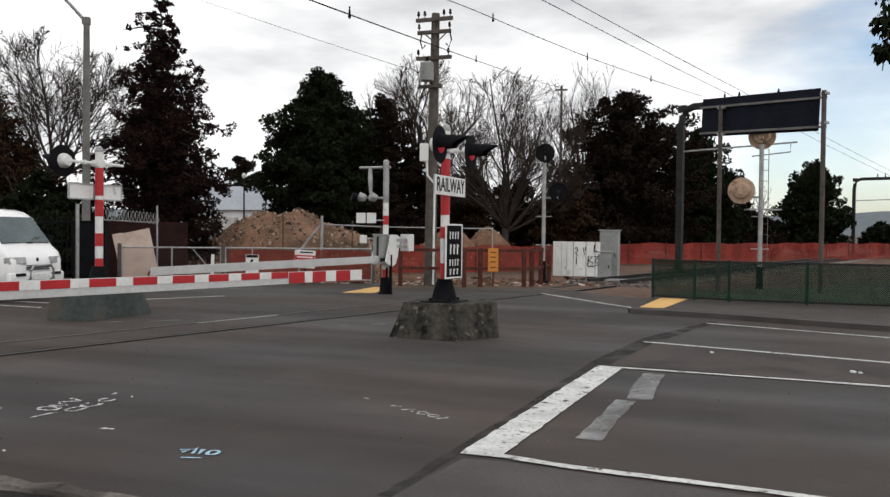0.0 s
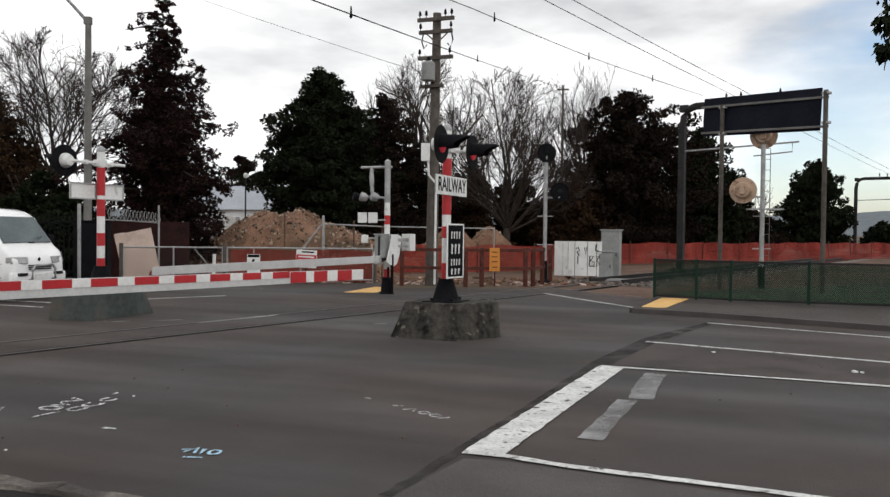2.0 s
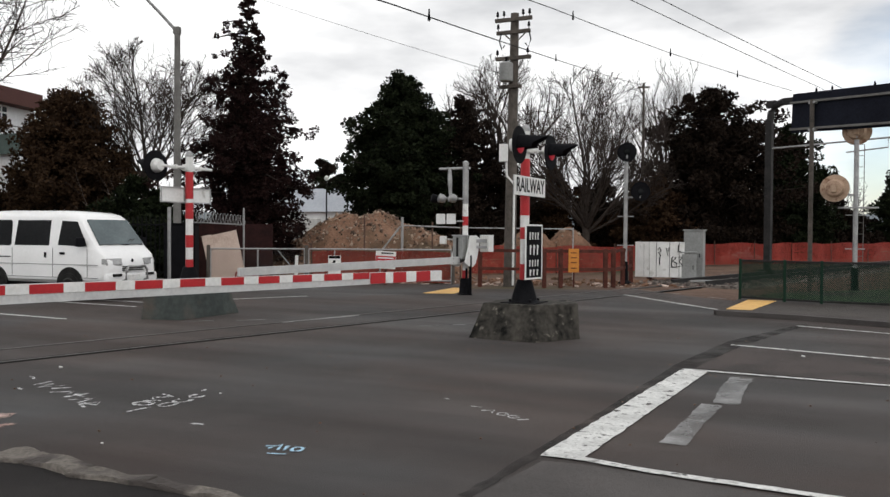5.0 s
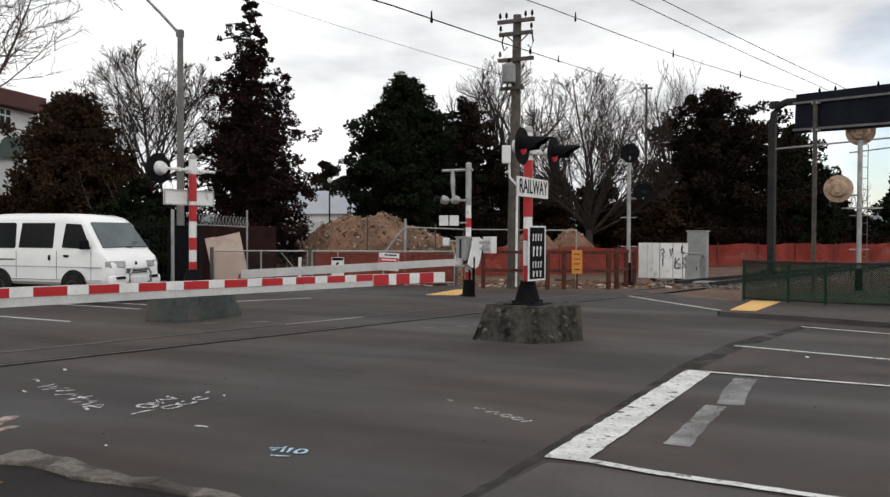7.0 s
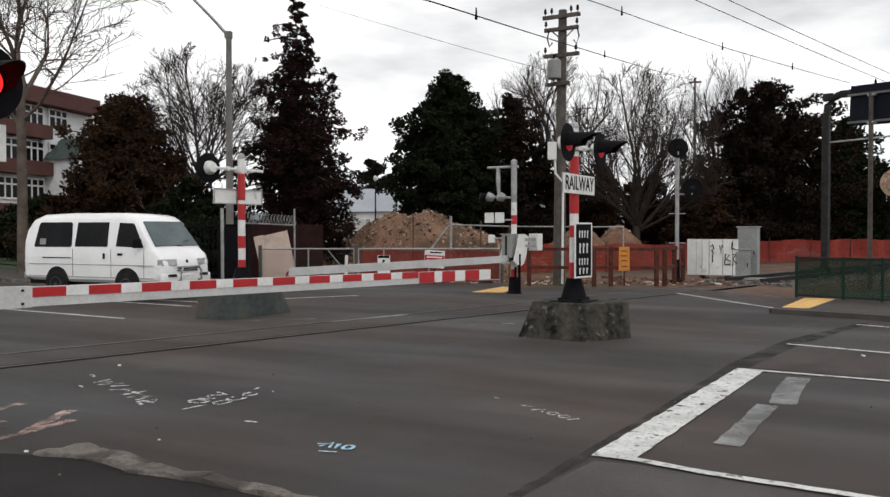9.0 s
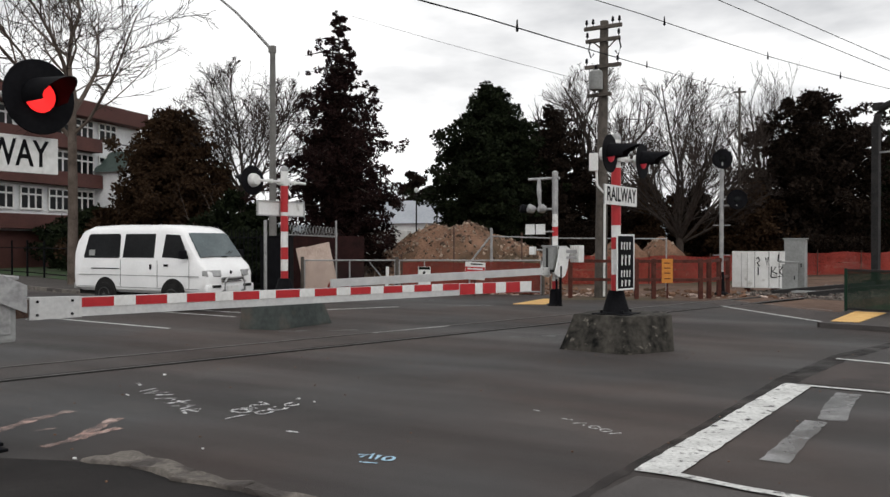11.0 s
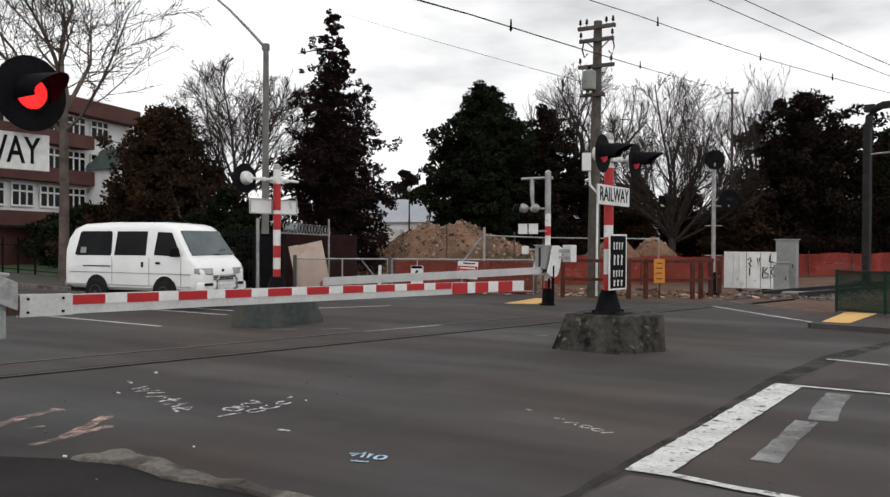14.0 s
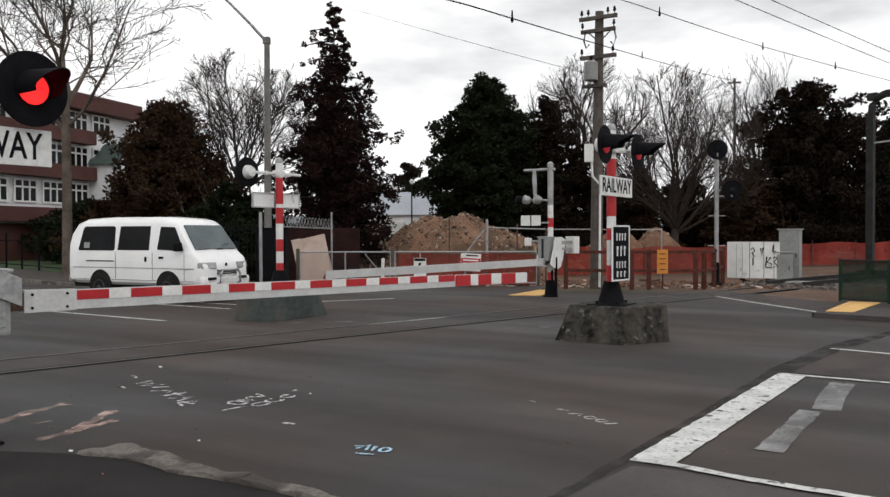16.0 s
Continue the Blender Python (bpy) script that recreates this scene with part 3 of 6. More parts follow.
def lamp(parent, y, z, lit, r=0.32):
    """A flashing lamp that faces local +x: background disc, bowl, lens and hood."""
    head = part("lamp_head", Build().lathe([(0.02, -0.13), (0.09, -0.12), (0.125, -0.05), (0.13, 0.0)], 18, pose(0.16, y, z, 0, 90, 0)), WHITE, parent, "white lamp housing", True)
    part("background_disc", Build().lathe([(r, -0.008), (r + 0.006, 0.0), (r, 0.008), (0.0, 0.008)][:3], 28, pose(0.17, y, z, 0, 90, 0)), BLACK, head, "round black background plate")
    part("lens", Build().lathe([(0.125, 0.0), (0.118, 0.018), (0.08, 0.035), (0.02, 0.042)], 18, pose(0.18, y, z, 0, 90, 0)), {False: LENS_OFF, True: RED_LAMP, "dim": RED_DIM}[lit], head, {False: "dull unlit lens", True: "lit red lens", "dim": "dim red lens"}[lit], True)
    b, n = Build(), 15
    for t in (0.0, 0.006):
        for i in range(n + 1):
            a = radians(-25 + 230 * i / n)
            reach = 0.44 - 0.22 * (1 - math.sin(max(0.0, min(math.pi, a))))
            for x, rr in ((0.18, 0.15), (0.18 + reach, 0.115)):
                b.v.append((x, y + (rr - t) * math.cos(a), z + (rr - t) * math.sin(a)))
    k = 2 * (n + 1)
    for i in range(n):
        b.f += [(2 * i, 2 * i + 1, 2 * i + 3, 2 * i + 2), (k + 2 * i, k + 2 * i + 2, k + 2 * i + 3, k + 2 * i + 1), (2 * i + 1, k + 2 * i + 1, k + 2 * i + 3, 2 * i + 3)]
    part("hood", b, BLACK, head, "black lamp hood", True)
    return head


def banded_post(parent, z0, z1, r, bands, name="post"):
    """A post as stacked painted bands: (from, to, material)."""
    post = part(name, Build().tube([(0, 0, z0), (0, 0, z1)], r - 0.003, 14), WHITE, parent, smooth=True)
    for a, c, m in bands:
        part("band", Build().tube([(0, 0, a), (0, 0, c)], r, 14), m, post, "", True)
    return post


def sign_board(parent, z, w=1.25, h=0.29, x=0.085, wide=0.92, shift=0.0):
    board = part("sign_board", Build().box((x, 0, z), (0.012, w, h), None, 0.004), WHITE, parent, "white board with black letters")
    words("RAILWAY", 0.295, BLACK, board, pose(x + 0.008, shift, z, 90, 0, 90), wide=wide)
    b = Build()
    for zz in (z + h / 2 - 0.01, z - h / 2 + 0.01):
        b.box((x - 0.014, 0, zz), (0.018, w, 0.02))
    for yy in (-w / 2 + 0.01, w / 2 - 0.01):
        b.box((x - 0.014, yy, z), (0.018, 0.02, h - 0.04))
    b.box((x - 0.02, 0, z), (0.02, 0.14, h - 0.06))
    part("sign_frame", b, GALV, board)
    return board


def crossing_mast(x, y, z, turn, lit, label, bands, arm_z=2.35, top=2.62, sign_z=1.78, reach=0.65, r=0.27, foot=1.0, board=(1.25, 0.9, 0.0)):
    mast = thing("crossing_signal_mast", place(x, y, z, turn), label, "railway signal", "railway crossing masts")
    part("base_casting", Build().lathe([(0.24 * foot, 0.0), (0.24 * foot, 0.03), (0.2 * foot, 0.05), (max(0.08, 0.125 * foot), 0.32), (max(0.078, 0.11 * foot), 0.36)], 16), BLACK, mast, "black flared base casting", True)
    for a in (45, 135, 225, 315):
        part("anchor_bolt", Build().tube([(0.23 * foot * math.cos(radians(a)), 0.23 * foot * math.sin(radians(a)), 0), (0.23 * foot * math.cos(radians(a)), 0.23 * foot * math.sin(radians(a)), 0.07)], 0.022, 6), BLACK, mast)
    part("base_flange", Build().box((0, 0, 0.012), (0.56 * foot, 0.56 * foot, 0.024), None, 0.004), BLACK, mast)
    banded_post(mast, 0.3, top, 0.072, bands)
    part("finial", Build().lathe([(0.075, 0), (0.075, 0.03), (0.05, 0.09), (0.012, 0.11)], 14, pose(0, 0, top)), GALV, mast, "", True)
    arm = part("cross_arm", Build().tube([(0.05, -reach + 0.03, arm_z), (0.05, reach - 0.03, arm_z)], 0.026, 10).box((0.02, 0, arm_z), (0.17, 0.17, 0.12), None, 0.01), WHITE, mast, "white cross arm with clamp")
    for yy in (-0.3, 0.3):
        part("arm_clamp", Build().box((0.05, yy, arm_z), (0.08, 0.06, 0.08), None, 0.01), WHITE, arm)
    for s, on in zip((-reach, reach), lit):
        if on is not None:
            lamp(mast, s, arm_z, on, r)
    sign_board(mast, sign_z, board[0], wide=board[1], shift=board[2])
    return mast


# the battered concrete islands
def island(name, low, high, z, material, label, chip=0.02, edge=0.03):
    bm = bmesh.new()
    lo = [bm.verts.new((*p, -0.02)) for p in low]
    hi = [bm.verts.new((*p, z)) for p in high]
    n = len(low)
    bm.faces.new(hi)
    bm.faces.new(lo[::-1])
    for i in range(n):
        bm.faces.new((lo[i], lo[(i + 1) % n], hi[(i + 1) % n], hi[i]))
    bmesh.ops.bevel(bm, geom=bm.edges[:], offset=min(edge, z * 0.35), segments=2, affect="EDGES", profile=0.5)
    bmesh.ops.triangulate(bm, faces=bm.faces[:])
    for _ in range(4):
        bmesh.ops.subdivide_edges(bm, edges=[e for e in bm.edges if e.calc_length() > 0.09], cuts=1)
        bmesh.ops.triangulate(bm, faces=[q for q in bm.faces if len(q.verts) > 3])
    for p in bm.verts:
        if p.co.z > 0.0:
            c = p.co * 5
            p.co += Vector((noise.noise(c), noise.noise(c + Vector((9, 0, 0))), noise.noise(c + Vector((0, 9, 0))))) * chip
            k = noise.noise(p.co * 14)
            p.co.z -= max(0.0, k - 0.25) * 0.05
    me = bpy.data.meshes.new(name)
    bm.to_mesh(me)
    bm.free()
    me.materials.append(material)
    me.shade_smooth()
    me.set_sharp_from_angle(angle=radians(50))
    return tagged(new(name, me), label, "concrete block" if z > 0.1 else "kerb stone")


island("concrete_island", [(-0.84, 12.33), (0.15, 11.86), (0.84, 12.42), (0.78, 13.2), (-0.3, 13.6)], [(-0.62, 12.5), (0.14, 12.12), (0.81, 12.58), (0.75, 13.15), (-0.22, 13.45)], 0.52, CONCRETE, "rough stained concrete island block with dark patches", 0.008, 0.014)
island("concrete_island", [(-6.82, 14.05), (-6.05, 13.95), (-5.5, 15.45), (-6.0, 15.9), (-6.6, 15.4)], [(-6.78, 14.12), (-6.1, 14.05), (-5.68, 15.35), (-6.05, 15.75), (-6.55, 15.3)], 0.56, CONCRETE_GREEN, "smooth grey-green concrete island block", 0.006, 0.02)

# broken, sunken kerb stones at the near corner
for low in ([(-3.84, 5.3), (-3.74, 5.26), (-3.42, 5.24), (-3.3, 5.32), (-3.4, 5.5), (-3.6, 5.63), (-3.7, 5.45)], [(-3.38, 5.23), (-3.19, 5.16), (-2.93, 5.01), (-2.83, 5.19), (-3.05, 5.31), (-3.24, 5.41), (-3.36, 5.47)],
            [(-2.94, 5.0), (-2.58, 4.92), (-2.33, 4.85), (-2.3, 4.96), (-2.55, 5.05), (-2.81, 5.16)], [(-2.34, 4.85), (-1.9, 4.69), (-1.45, 4.5), (-1.42, 4.6), (-1.85, 4.79), (-2.28, 4.94)]):
    cx, cy = sum(p[0] for p in low) / len(low), sum(p[1] for p in low) / len(low)
    island("kerb_stone", low, [(cx + (x - cx) * 0.985, cy + (y - cy) * 0.9) for x, y in low], 0.035, KERB, "broken sunken concrete kerb stone at the near corner", 0.025)

W_, R_ = WHITE, RED
mast_mid = crossing_mast(0.0, 12.62, 0.51, FACE, ("dim", "dim"), "red and white crossing mast with flashing lamps on concrete island",
              [(0.36, 0.6, R_), (0.98, 1.16, R_), (1.34, 2.2, R_)])
notice = part("notice_board", Build().box((0.16, 0.05, 0.74), (0.016, 0.46, 0.82), None, 0.004), BLACK, mast_mid, "black notice with white frame and unreadable lines")
nb = Build()
for zz in (0.34, 1.14):
    nb.box((0.165, 0.05, zz), (0.016, 0.48, 0.025))
for yy in (-0.18, 0.28):
    nb.box((0.165, yy, 0.74), (0.016, 0.025, 0.825))
part("notice_frame", nb, WHITE, notice, "white notice frame")
notice.matrix_basis = pose(0.02, -0.13, 0.05, 0, 0, -10)
for zz, hh, segs in ((0.98, 0.11, 4), (0.77, 0.15, 3), (0.57, 0.10, 4), (0.43, 0.09, 3)):
    for i in range(segs):
        w = 0.3 / segs
        part("text_bar", Build().box((0.170, 0.05 - 0.15 + w * (i + 0.5), zz), (0.004, w * 0.32, hh)).box((0.170, 0.05 - 0.15 + w * (i + 0.62), zz + hh * 0.3), (0.004, w * 0.4, hh * 0.25)), WHITE, notice)

mast_left = crossing_mast(-6.2, 14.73, 0.55, FACE + 180, (None, False), "red and white crossing mast, its back showing, on concrete island",
              [(0.36, 0.5, R_), (0.72, 0.95, R_), (1.25, 1.55, R_), (1.62, 2.12, R_)], 2.2, 2.4, 1.69)
mast_near = crossing_mast(-4.73, 5.38, 0.0, FACE, (False, True), "red and white crossing mast with lamps beside the near barrier",
              [(0.36, 0.6, R_), (0.98, 1.16, R_), (1.34, 2.0, R_)], 2.74, 3.0, 2.29, 0.38, 0.29, 0.5, (1.16, 0.7, 0.05))


# ---- half barriers ----
def barrier(root, tip, z0, z1, label, striped, stand, counter):
    """A lowered arm from root to tip with its drive box."""
    root, tip = Vector(root), Vector(tip)
    length = (tip - root).length
    t = thing("level_crossing_barrier", place(root.x, root.y, 0, along(root, tip)), label, "barrier", "half barriers")
    lean = math.degrees(math.atan2(z1 - z0, length))
    m = pose(0, 0, z0, 0, -lean, 0)
    dz = 0.0 if stand else 0.42
    inner, outer = 0.775 * length, length
    b = Build()
    for x0, x1, h0, h1, w in ((0.0, 0.42, 0.185, 0.175, 0.07), (0.42, inner, 0.165, 0.15, 0.055), (inner, outer, 0.145, 0.135, 0.05)):
        vs = []
        for x, h in ((x0, h0), (x1, h1)):
            vs += [m @ Vector((x, -w / 2, -h / 2)), m @ Vector((x, w / 2, -h / 2)), m @ Vector((x, w / 2, h / 2)), m @ Vector((x, -w / 2, h / 2))]
        b.add(vs, [(3, 2, 1, 0), (4, 5, 6, 7), (0, 1, 5, 4), (1, 2, 6, 5), (2, 3, 7, 6), (3, 0, 4, 7)])
    arm = part("arm", b, ALLOY, t, "grey aluminium barrier arm")
    k = length / 6.683
    bands = [(0.22, 0.4, WHITE)] + [q for j in range(10) for q in ((0.4 + 0.497 * j, 0.7 + 0.497 * j, RED), (0.7 + 0.497 * j, 0.897 + 0.497 * j, WHITE))][:-1]
    tips = [(5.2, 5.48, RED), (5.48, 5.63, WHITE), (5.63, 5.9, RED), (5.9, 6.11, WHITE), (6.11, 6.42, RED), (6.42, 6.68, WHITE)]
    for full, group_ in ((False, bands), (True, tips)) if striped else ():
        for x0, x1, mt in group_:
            bb = Build().box(m @ Vector(((x0 + x1) / 2 * k, -0.031, 0.036 if not full else 0.0)), ((x1 - x0) * k, 0.007 if not full else 0.012, 0.08 if not full else 0.138), m.to_3x3().to_4x4())
            part("reflective_band", bb, mt, arm)
    for xx in (0.06, 0.34):
        for zz in (-0.055, 0.055):
            part("bolt", Build().tube([m @ Vector((xx, 0.04, zz)), m @ Vector((xx, -0.045, zz))], 0.012, 6), BLACK, arm)
    # pivot, drive box and counterweights
    part("pivot_bracket", Build().box((-0.07, 0, z0), (0.16, 0.03, 0.15), None, 0.008), RUST, t, "rusty pivot bracket")
    zc = z0 + dz
    if stand:
        drive = part("drive_box", Build().box((-0.32, 0, zc), (0.36, 0.32, 0.5), None, 0.03), CAB_GREY, t, "grey drive housing")
        part("drive_lid", Build().box((-0.32, 0, zc + 0.26), (0.39, 0.35, 0.03), None, 0.01), GALV, drive)
        part("drive_door", Build().box((-0.32, -0.165, zc), (0.26, 0.012, 0.36), None, 0.004), GALV, drive)
        vs = [(-0.08, z0 - 0.02), (-0.08, z0 + 0.2), (-0.35, zc + 0.33), (-0.6, zc + 0.33), (-0.88, zc + 0.08), (-1.2, z0 + 0.06), (-1.5, z0 - 0.06), (-1.52, z0 - 0.2), (-1.2, z0 - 0.14), (-0.8, z0 + 0.02), (-0.55, zc - 0.06), (-0.3, z0 + 0.08)]
    else:
        drive = part("drive_box", Build().box((-0.12, -0.02, 1.2), (0.3, 0.28, 0.58), None, 0.03), CAB_GREY, t, "blue-grey drive housing")
        part("drive_lid", Build().box((-0.12, -0.02, 1.5), (0.34, 0.32, 0.03), None, 0.01), GALV, drive)
        part("drive_rib", Build().box((0.04, -0.02, 1.2), (0.03, 0.05, 0.5), None, 0.006), DARK_STEEL, drive)
        part("drive_foot", Build().box((-0.12, -0.02, 0.88), (0.24, 0.22, 0.08), None, 0.01), DARK_STEEL, drive)
        part("side_box", Build().box((0.05, -0.42, 1.38), (0.1, 0.16, 0.2), None, 0.02), WHITE, drive, "small white box")
        part("side_bracket", Build().tube([(-0.05, -0.16, 1.4), (0.03, -0.36, 1.4)], 0.02, 6), GALV, drive)
        vs = [(0.06, z0 - 0.06), (-0.02, z0 + 0.1), (-0.16, 1.3), (-0.2, 1.5), (-0.55, 1.5), (-0.78, 1.42), (-0.7, 1.2), (-0.62, 0.95), (-0.5, 0.76), (-0.35, 0.7), (-0.12, 0.74)]
    for yy in (-0.2, 0.2):
        n = len(vs)
        bb = Build().add([(a, yy - 0.012, c) for a, c in vs] + [(a, yy + 0.012, c) for a, c in vs], [tuple(range(n)), tuple(reversed(range(n, 2 * n)))] + [(i, i + n, (i + 1) % n + n, (i + 1) % n) for i in range(n)])
        part("counter_arm", bb, GALV if stand else WHITE, drive, "pale curved counterweight arm")
    if stand:
        for k in range(counter):
            part("counterweight", Build().box((-1.48, -0.12 + 0.08 * k, z0 - 0.16), (0.16, 0.06, 0.34), None, 0.01), WHITE, drive, "pale counterweight plate")
        part("top_plate", Build().box((-1.5, 0.0, zc + 0.12), (0.05, 0.22, 0.2), None, 0.01), WHITE, drive, "white plate on the counter arm")
        part("plate_arm", Build().box((-1.0, 0.0, zc + 0.1), (1.0, 0.05, 0.05), None, 0.008), GALV, drive)
    else:
        for k in range(counter):
            part("counterweight", Build().box((-1.35 + 0.02 * k, 0.02 + 0.075 * k, 1.29), (0.3, 0.06, 0.44), None, 0.01), WHITE, drive, "white counterweight plate")
        for yy in (-0.2, 0.2):
            part("plate_arm", Build().box((-0.95, yy, 1.36), (0.8, 0.03, 0.09), None, 0.008), GALV, drive)
            part("plate_arm", Build().box((-0.9, yy, 1.2), (0.7, 0.03, 0.07), None, 0.008), GALV, drive)
    if stand:
        part("drive_stand", Build().box((-0.32, 0, (z0 - 0.23) / 2), (0.16, 0.16, z0 - 0.23), None, 0.01), GALV, t, "steel stand under the drive")
        part("stand_foot", Build().box((-0.32, 0, 0.012), (0.2, 0.2, 0.024), None, 0.004), BLACK, t)
    else:
        part("cable_duct", Build().tube([(-0.2, 0.12, 0.0), (-0.2, 0.12, z0 - 0.2)], 0.03, 8), BLACK, t, "black cable duct")
    return t


barrier((-4.68, 5.84), (-1.19, 11.54), 1.06, 0.98, "lowered crossing barrier arm with red and white reflective bands", True, True, 3)
barrier((-1.64, 20.47), (-4.75, 13.3), 0.88, 0.90, "lowered far barrier arm, bare pale metal on this side", False, False, 4)


# ---- trees ----
def bare_tree(name, x, y, height, spread, seed, trunk_r, label, bark=None, fork=0.28, limbs_n=7, counts=(7, 6, 6), upright=0.5, lean=(0, 0), twig=0.0105, dome=None, crooked=0.10, limb=1.0, low=0.3):
    """A leafless tree: a tapered trunk, a fan of limbs, and twigs that split again and again."""
    rnd = random.Random(seed)
    bark = bark or BARK
    trunk, work, twigs = Build(), Build(), Build()

    def turned(d, angle):
        a = d.cross(Vector((rnd.gauss(0, 1), rnd.gauss(0, 1), rnd.gauss(0, 1)))).normalized()
        return (d * math.cos(angle) + a * math.sin(angle)).normalized()

    def grow(p, d, length, r, level):
        n = 6 if level == 0 else 4 if level == 1 else 3
        pts, rad, q, w = [p.copy()], [r], p.copy(), d.copy()
        for i in range(n):
            w = (w + Vector((rnd.gauss(0, crooked), rnd.gauss(0, crooked), rnd.gauss(0, crooked * 0.7) + upright * 0.16))).normalized()
            q = q + w * (length / n)
            if dome and i and (q.x ** 2 + q.y ** 2) / dome[1] ** 2 + ((q.z - dome[0]) / (height - dome[0])) ** 2 > rnd.uniform(0.86, 1.12):
                break
            pts.append(q.copy())
            rad.append(r * (1 - 0.75 * (i + 1) / n))
        n = len(pts) - 1
        (work if level <= 1 else twigs).tube(pts, [max(k, twig * 0.7) for k in rad], 6 if level == 0 else 4 if level == 1 else 3, False)
        if level >= len(counts):
            return
        for k in range(counts[level]):
            s = 0.22 + 0.78 * (k + rnd.random()) / counts[level]
            s = min(s, 0.999)
            j = int(s * n)
            nd = turned((pts[j + 1] - pts[j]).normalized(), rnd.uniform(0.35, 0.85))
            nd = (nd + Vector((0, 0, upright * 0.35))).normalized()
            grow(pts[j].lerp(pts[j + 1], s * n - j), nd, length * rnd.uniform(0.38, 0.62) * (1.15 - 0.45 * s), max(rad[j] * 0.55, twig), level + 1)

    h = height * fork
    top = Vector((lean[0] * h, lean[1] * h, h))
    knee = Vector((lean[0] * h * 0.4 + rnd.gauss(0, 0.05), lean[1] * h * 0.4, h * 0.5))
    trunk.tube([(0, 0, -0.2), (0, 0, 0.1), knee, top, top + Vector((lean[0], lean[1], 1)) * 0.25], [trunk_r * 1.35, trunk_r * 1.1, trunk_r, trunk_r * 0.85, trunk_r * 0.5], 10)
    for k in range(limbs_n):
        a = 2 * math.pi * (k + rnd.uniform(-0.3, 0.3)) / limbs_n
        tilt = rnd.uniform(0.25, 1.0) * spread
        d = Vector((math.cos(a) * math.sin(tilt), math.sin(a) * math.sin(tilt), math.cos(tilt)))
        base = knee.lerp(top, rnd.uniform(low, 1.0))
        grow(base, d, (height - base.z) * rnd.uniform(0.72, 0.95), trunk_r * rnd.uniform(0.4, 0.6) * limb, 0)
    grow(top, Vector((lean[0], lean[1], 1)).normalized(), (height - h) * 0.95, trunk_r * 0.7 * limb, 0)
    k = 1.0 if dome else height / sorted(p[2] for p in twigs.v)[int(len(twigs.v) * 0.996)]
    for b in (trunk, work, twigs):
        b.v = [(p[0] * k, p[1] * k, p[2] * k) for p in b.v]
    t = thing(name, place(x, y, 0), label, "tree", "bare winter trees")
    part("trunk", trunk, bark, t, "", True)
    part("branchwork", work, bark, t, "", True)
    tagged(part("twig_mass", twigs, TWIG, t), kind="stuff")
    return t


def leaf_cloud(centres, radii, per, size, rng, flat=0.75, droop=0.0):
    """Leaf blades scattered in clumps, each a bent pair of triangles."""
    n = len(centres) * per
    c = np.repeat(np.asarray(centres), per, axis=0)
    r = np.repeat(np.asarray(radii), per)
    d = rng.normal(size=(n, 3))
    d /= np.linalg.norm(d, axis=1)[:, None]
    d[:, 2] *= flat
    p = c + d * (r * rng.uniform(0.25, 1.0, n) ** 0.6)[:, None]
    a = d + rng.normal(scale=0.5, size=(n, 3))
    a[:, 2] -= droop
    a /= np.linalg.norm(a, axis=1)[:, None]
    b = np.cross(a, rng.normal(size=(n, 3)))
    b /= np.linalg.norm(b, axis=1)[:, None]
    s = size * rng.uniform(0.6, 1.4, n)
    side, tip = b * (s * 0.32)[:, None], a * s[:, None]
    up = np.cross(a, b) * (s * 0.12)[:, None]
    v = np.stack([p, p + tip * 0.5 + side + up, p + tip, p + tip * 0.5 - side + up], 1).reshape(-1, 3)
    build = Build()
    build.v = [tuple(q) for q in v.tolist()]
    build.f = [(4 * i, 4 * i + 1, 4 * i + 2, 4 * i + 3) for i in range(n)]
    return build


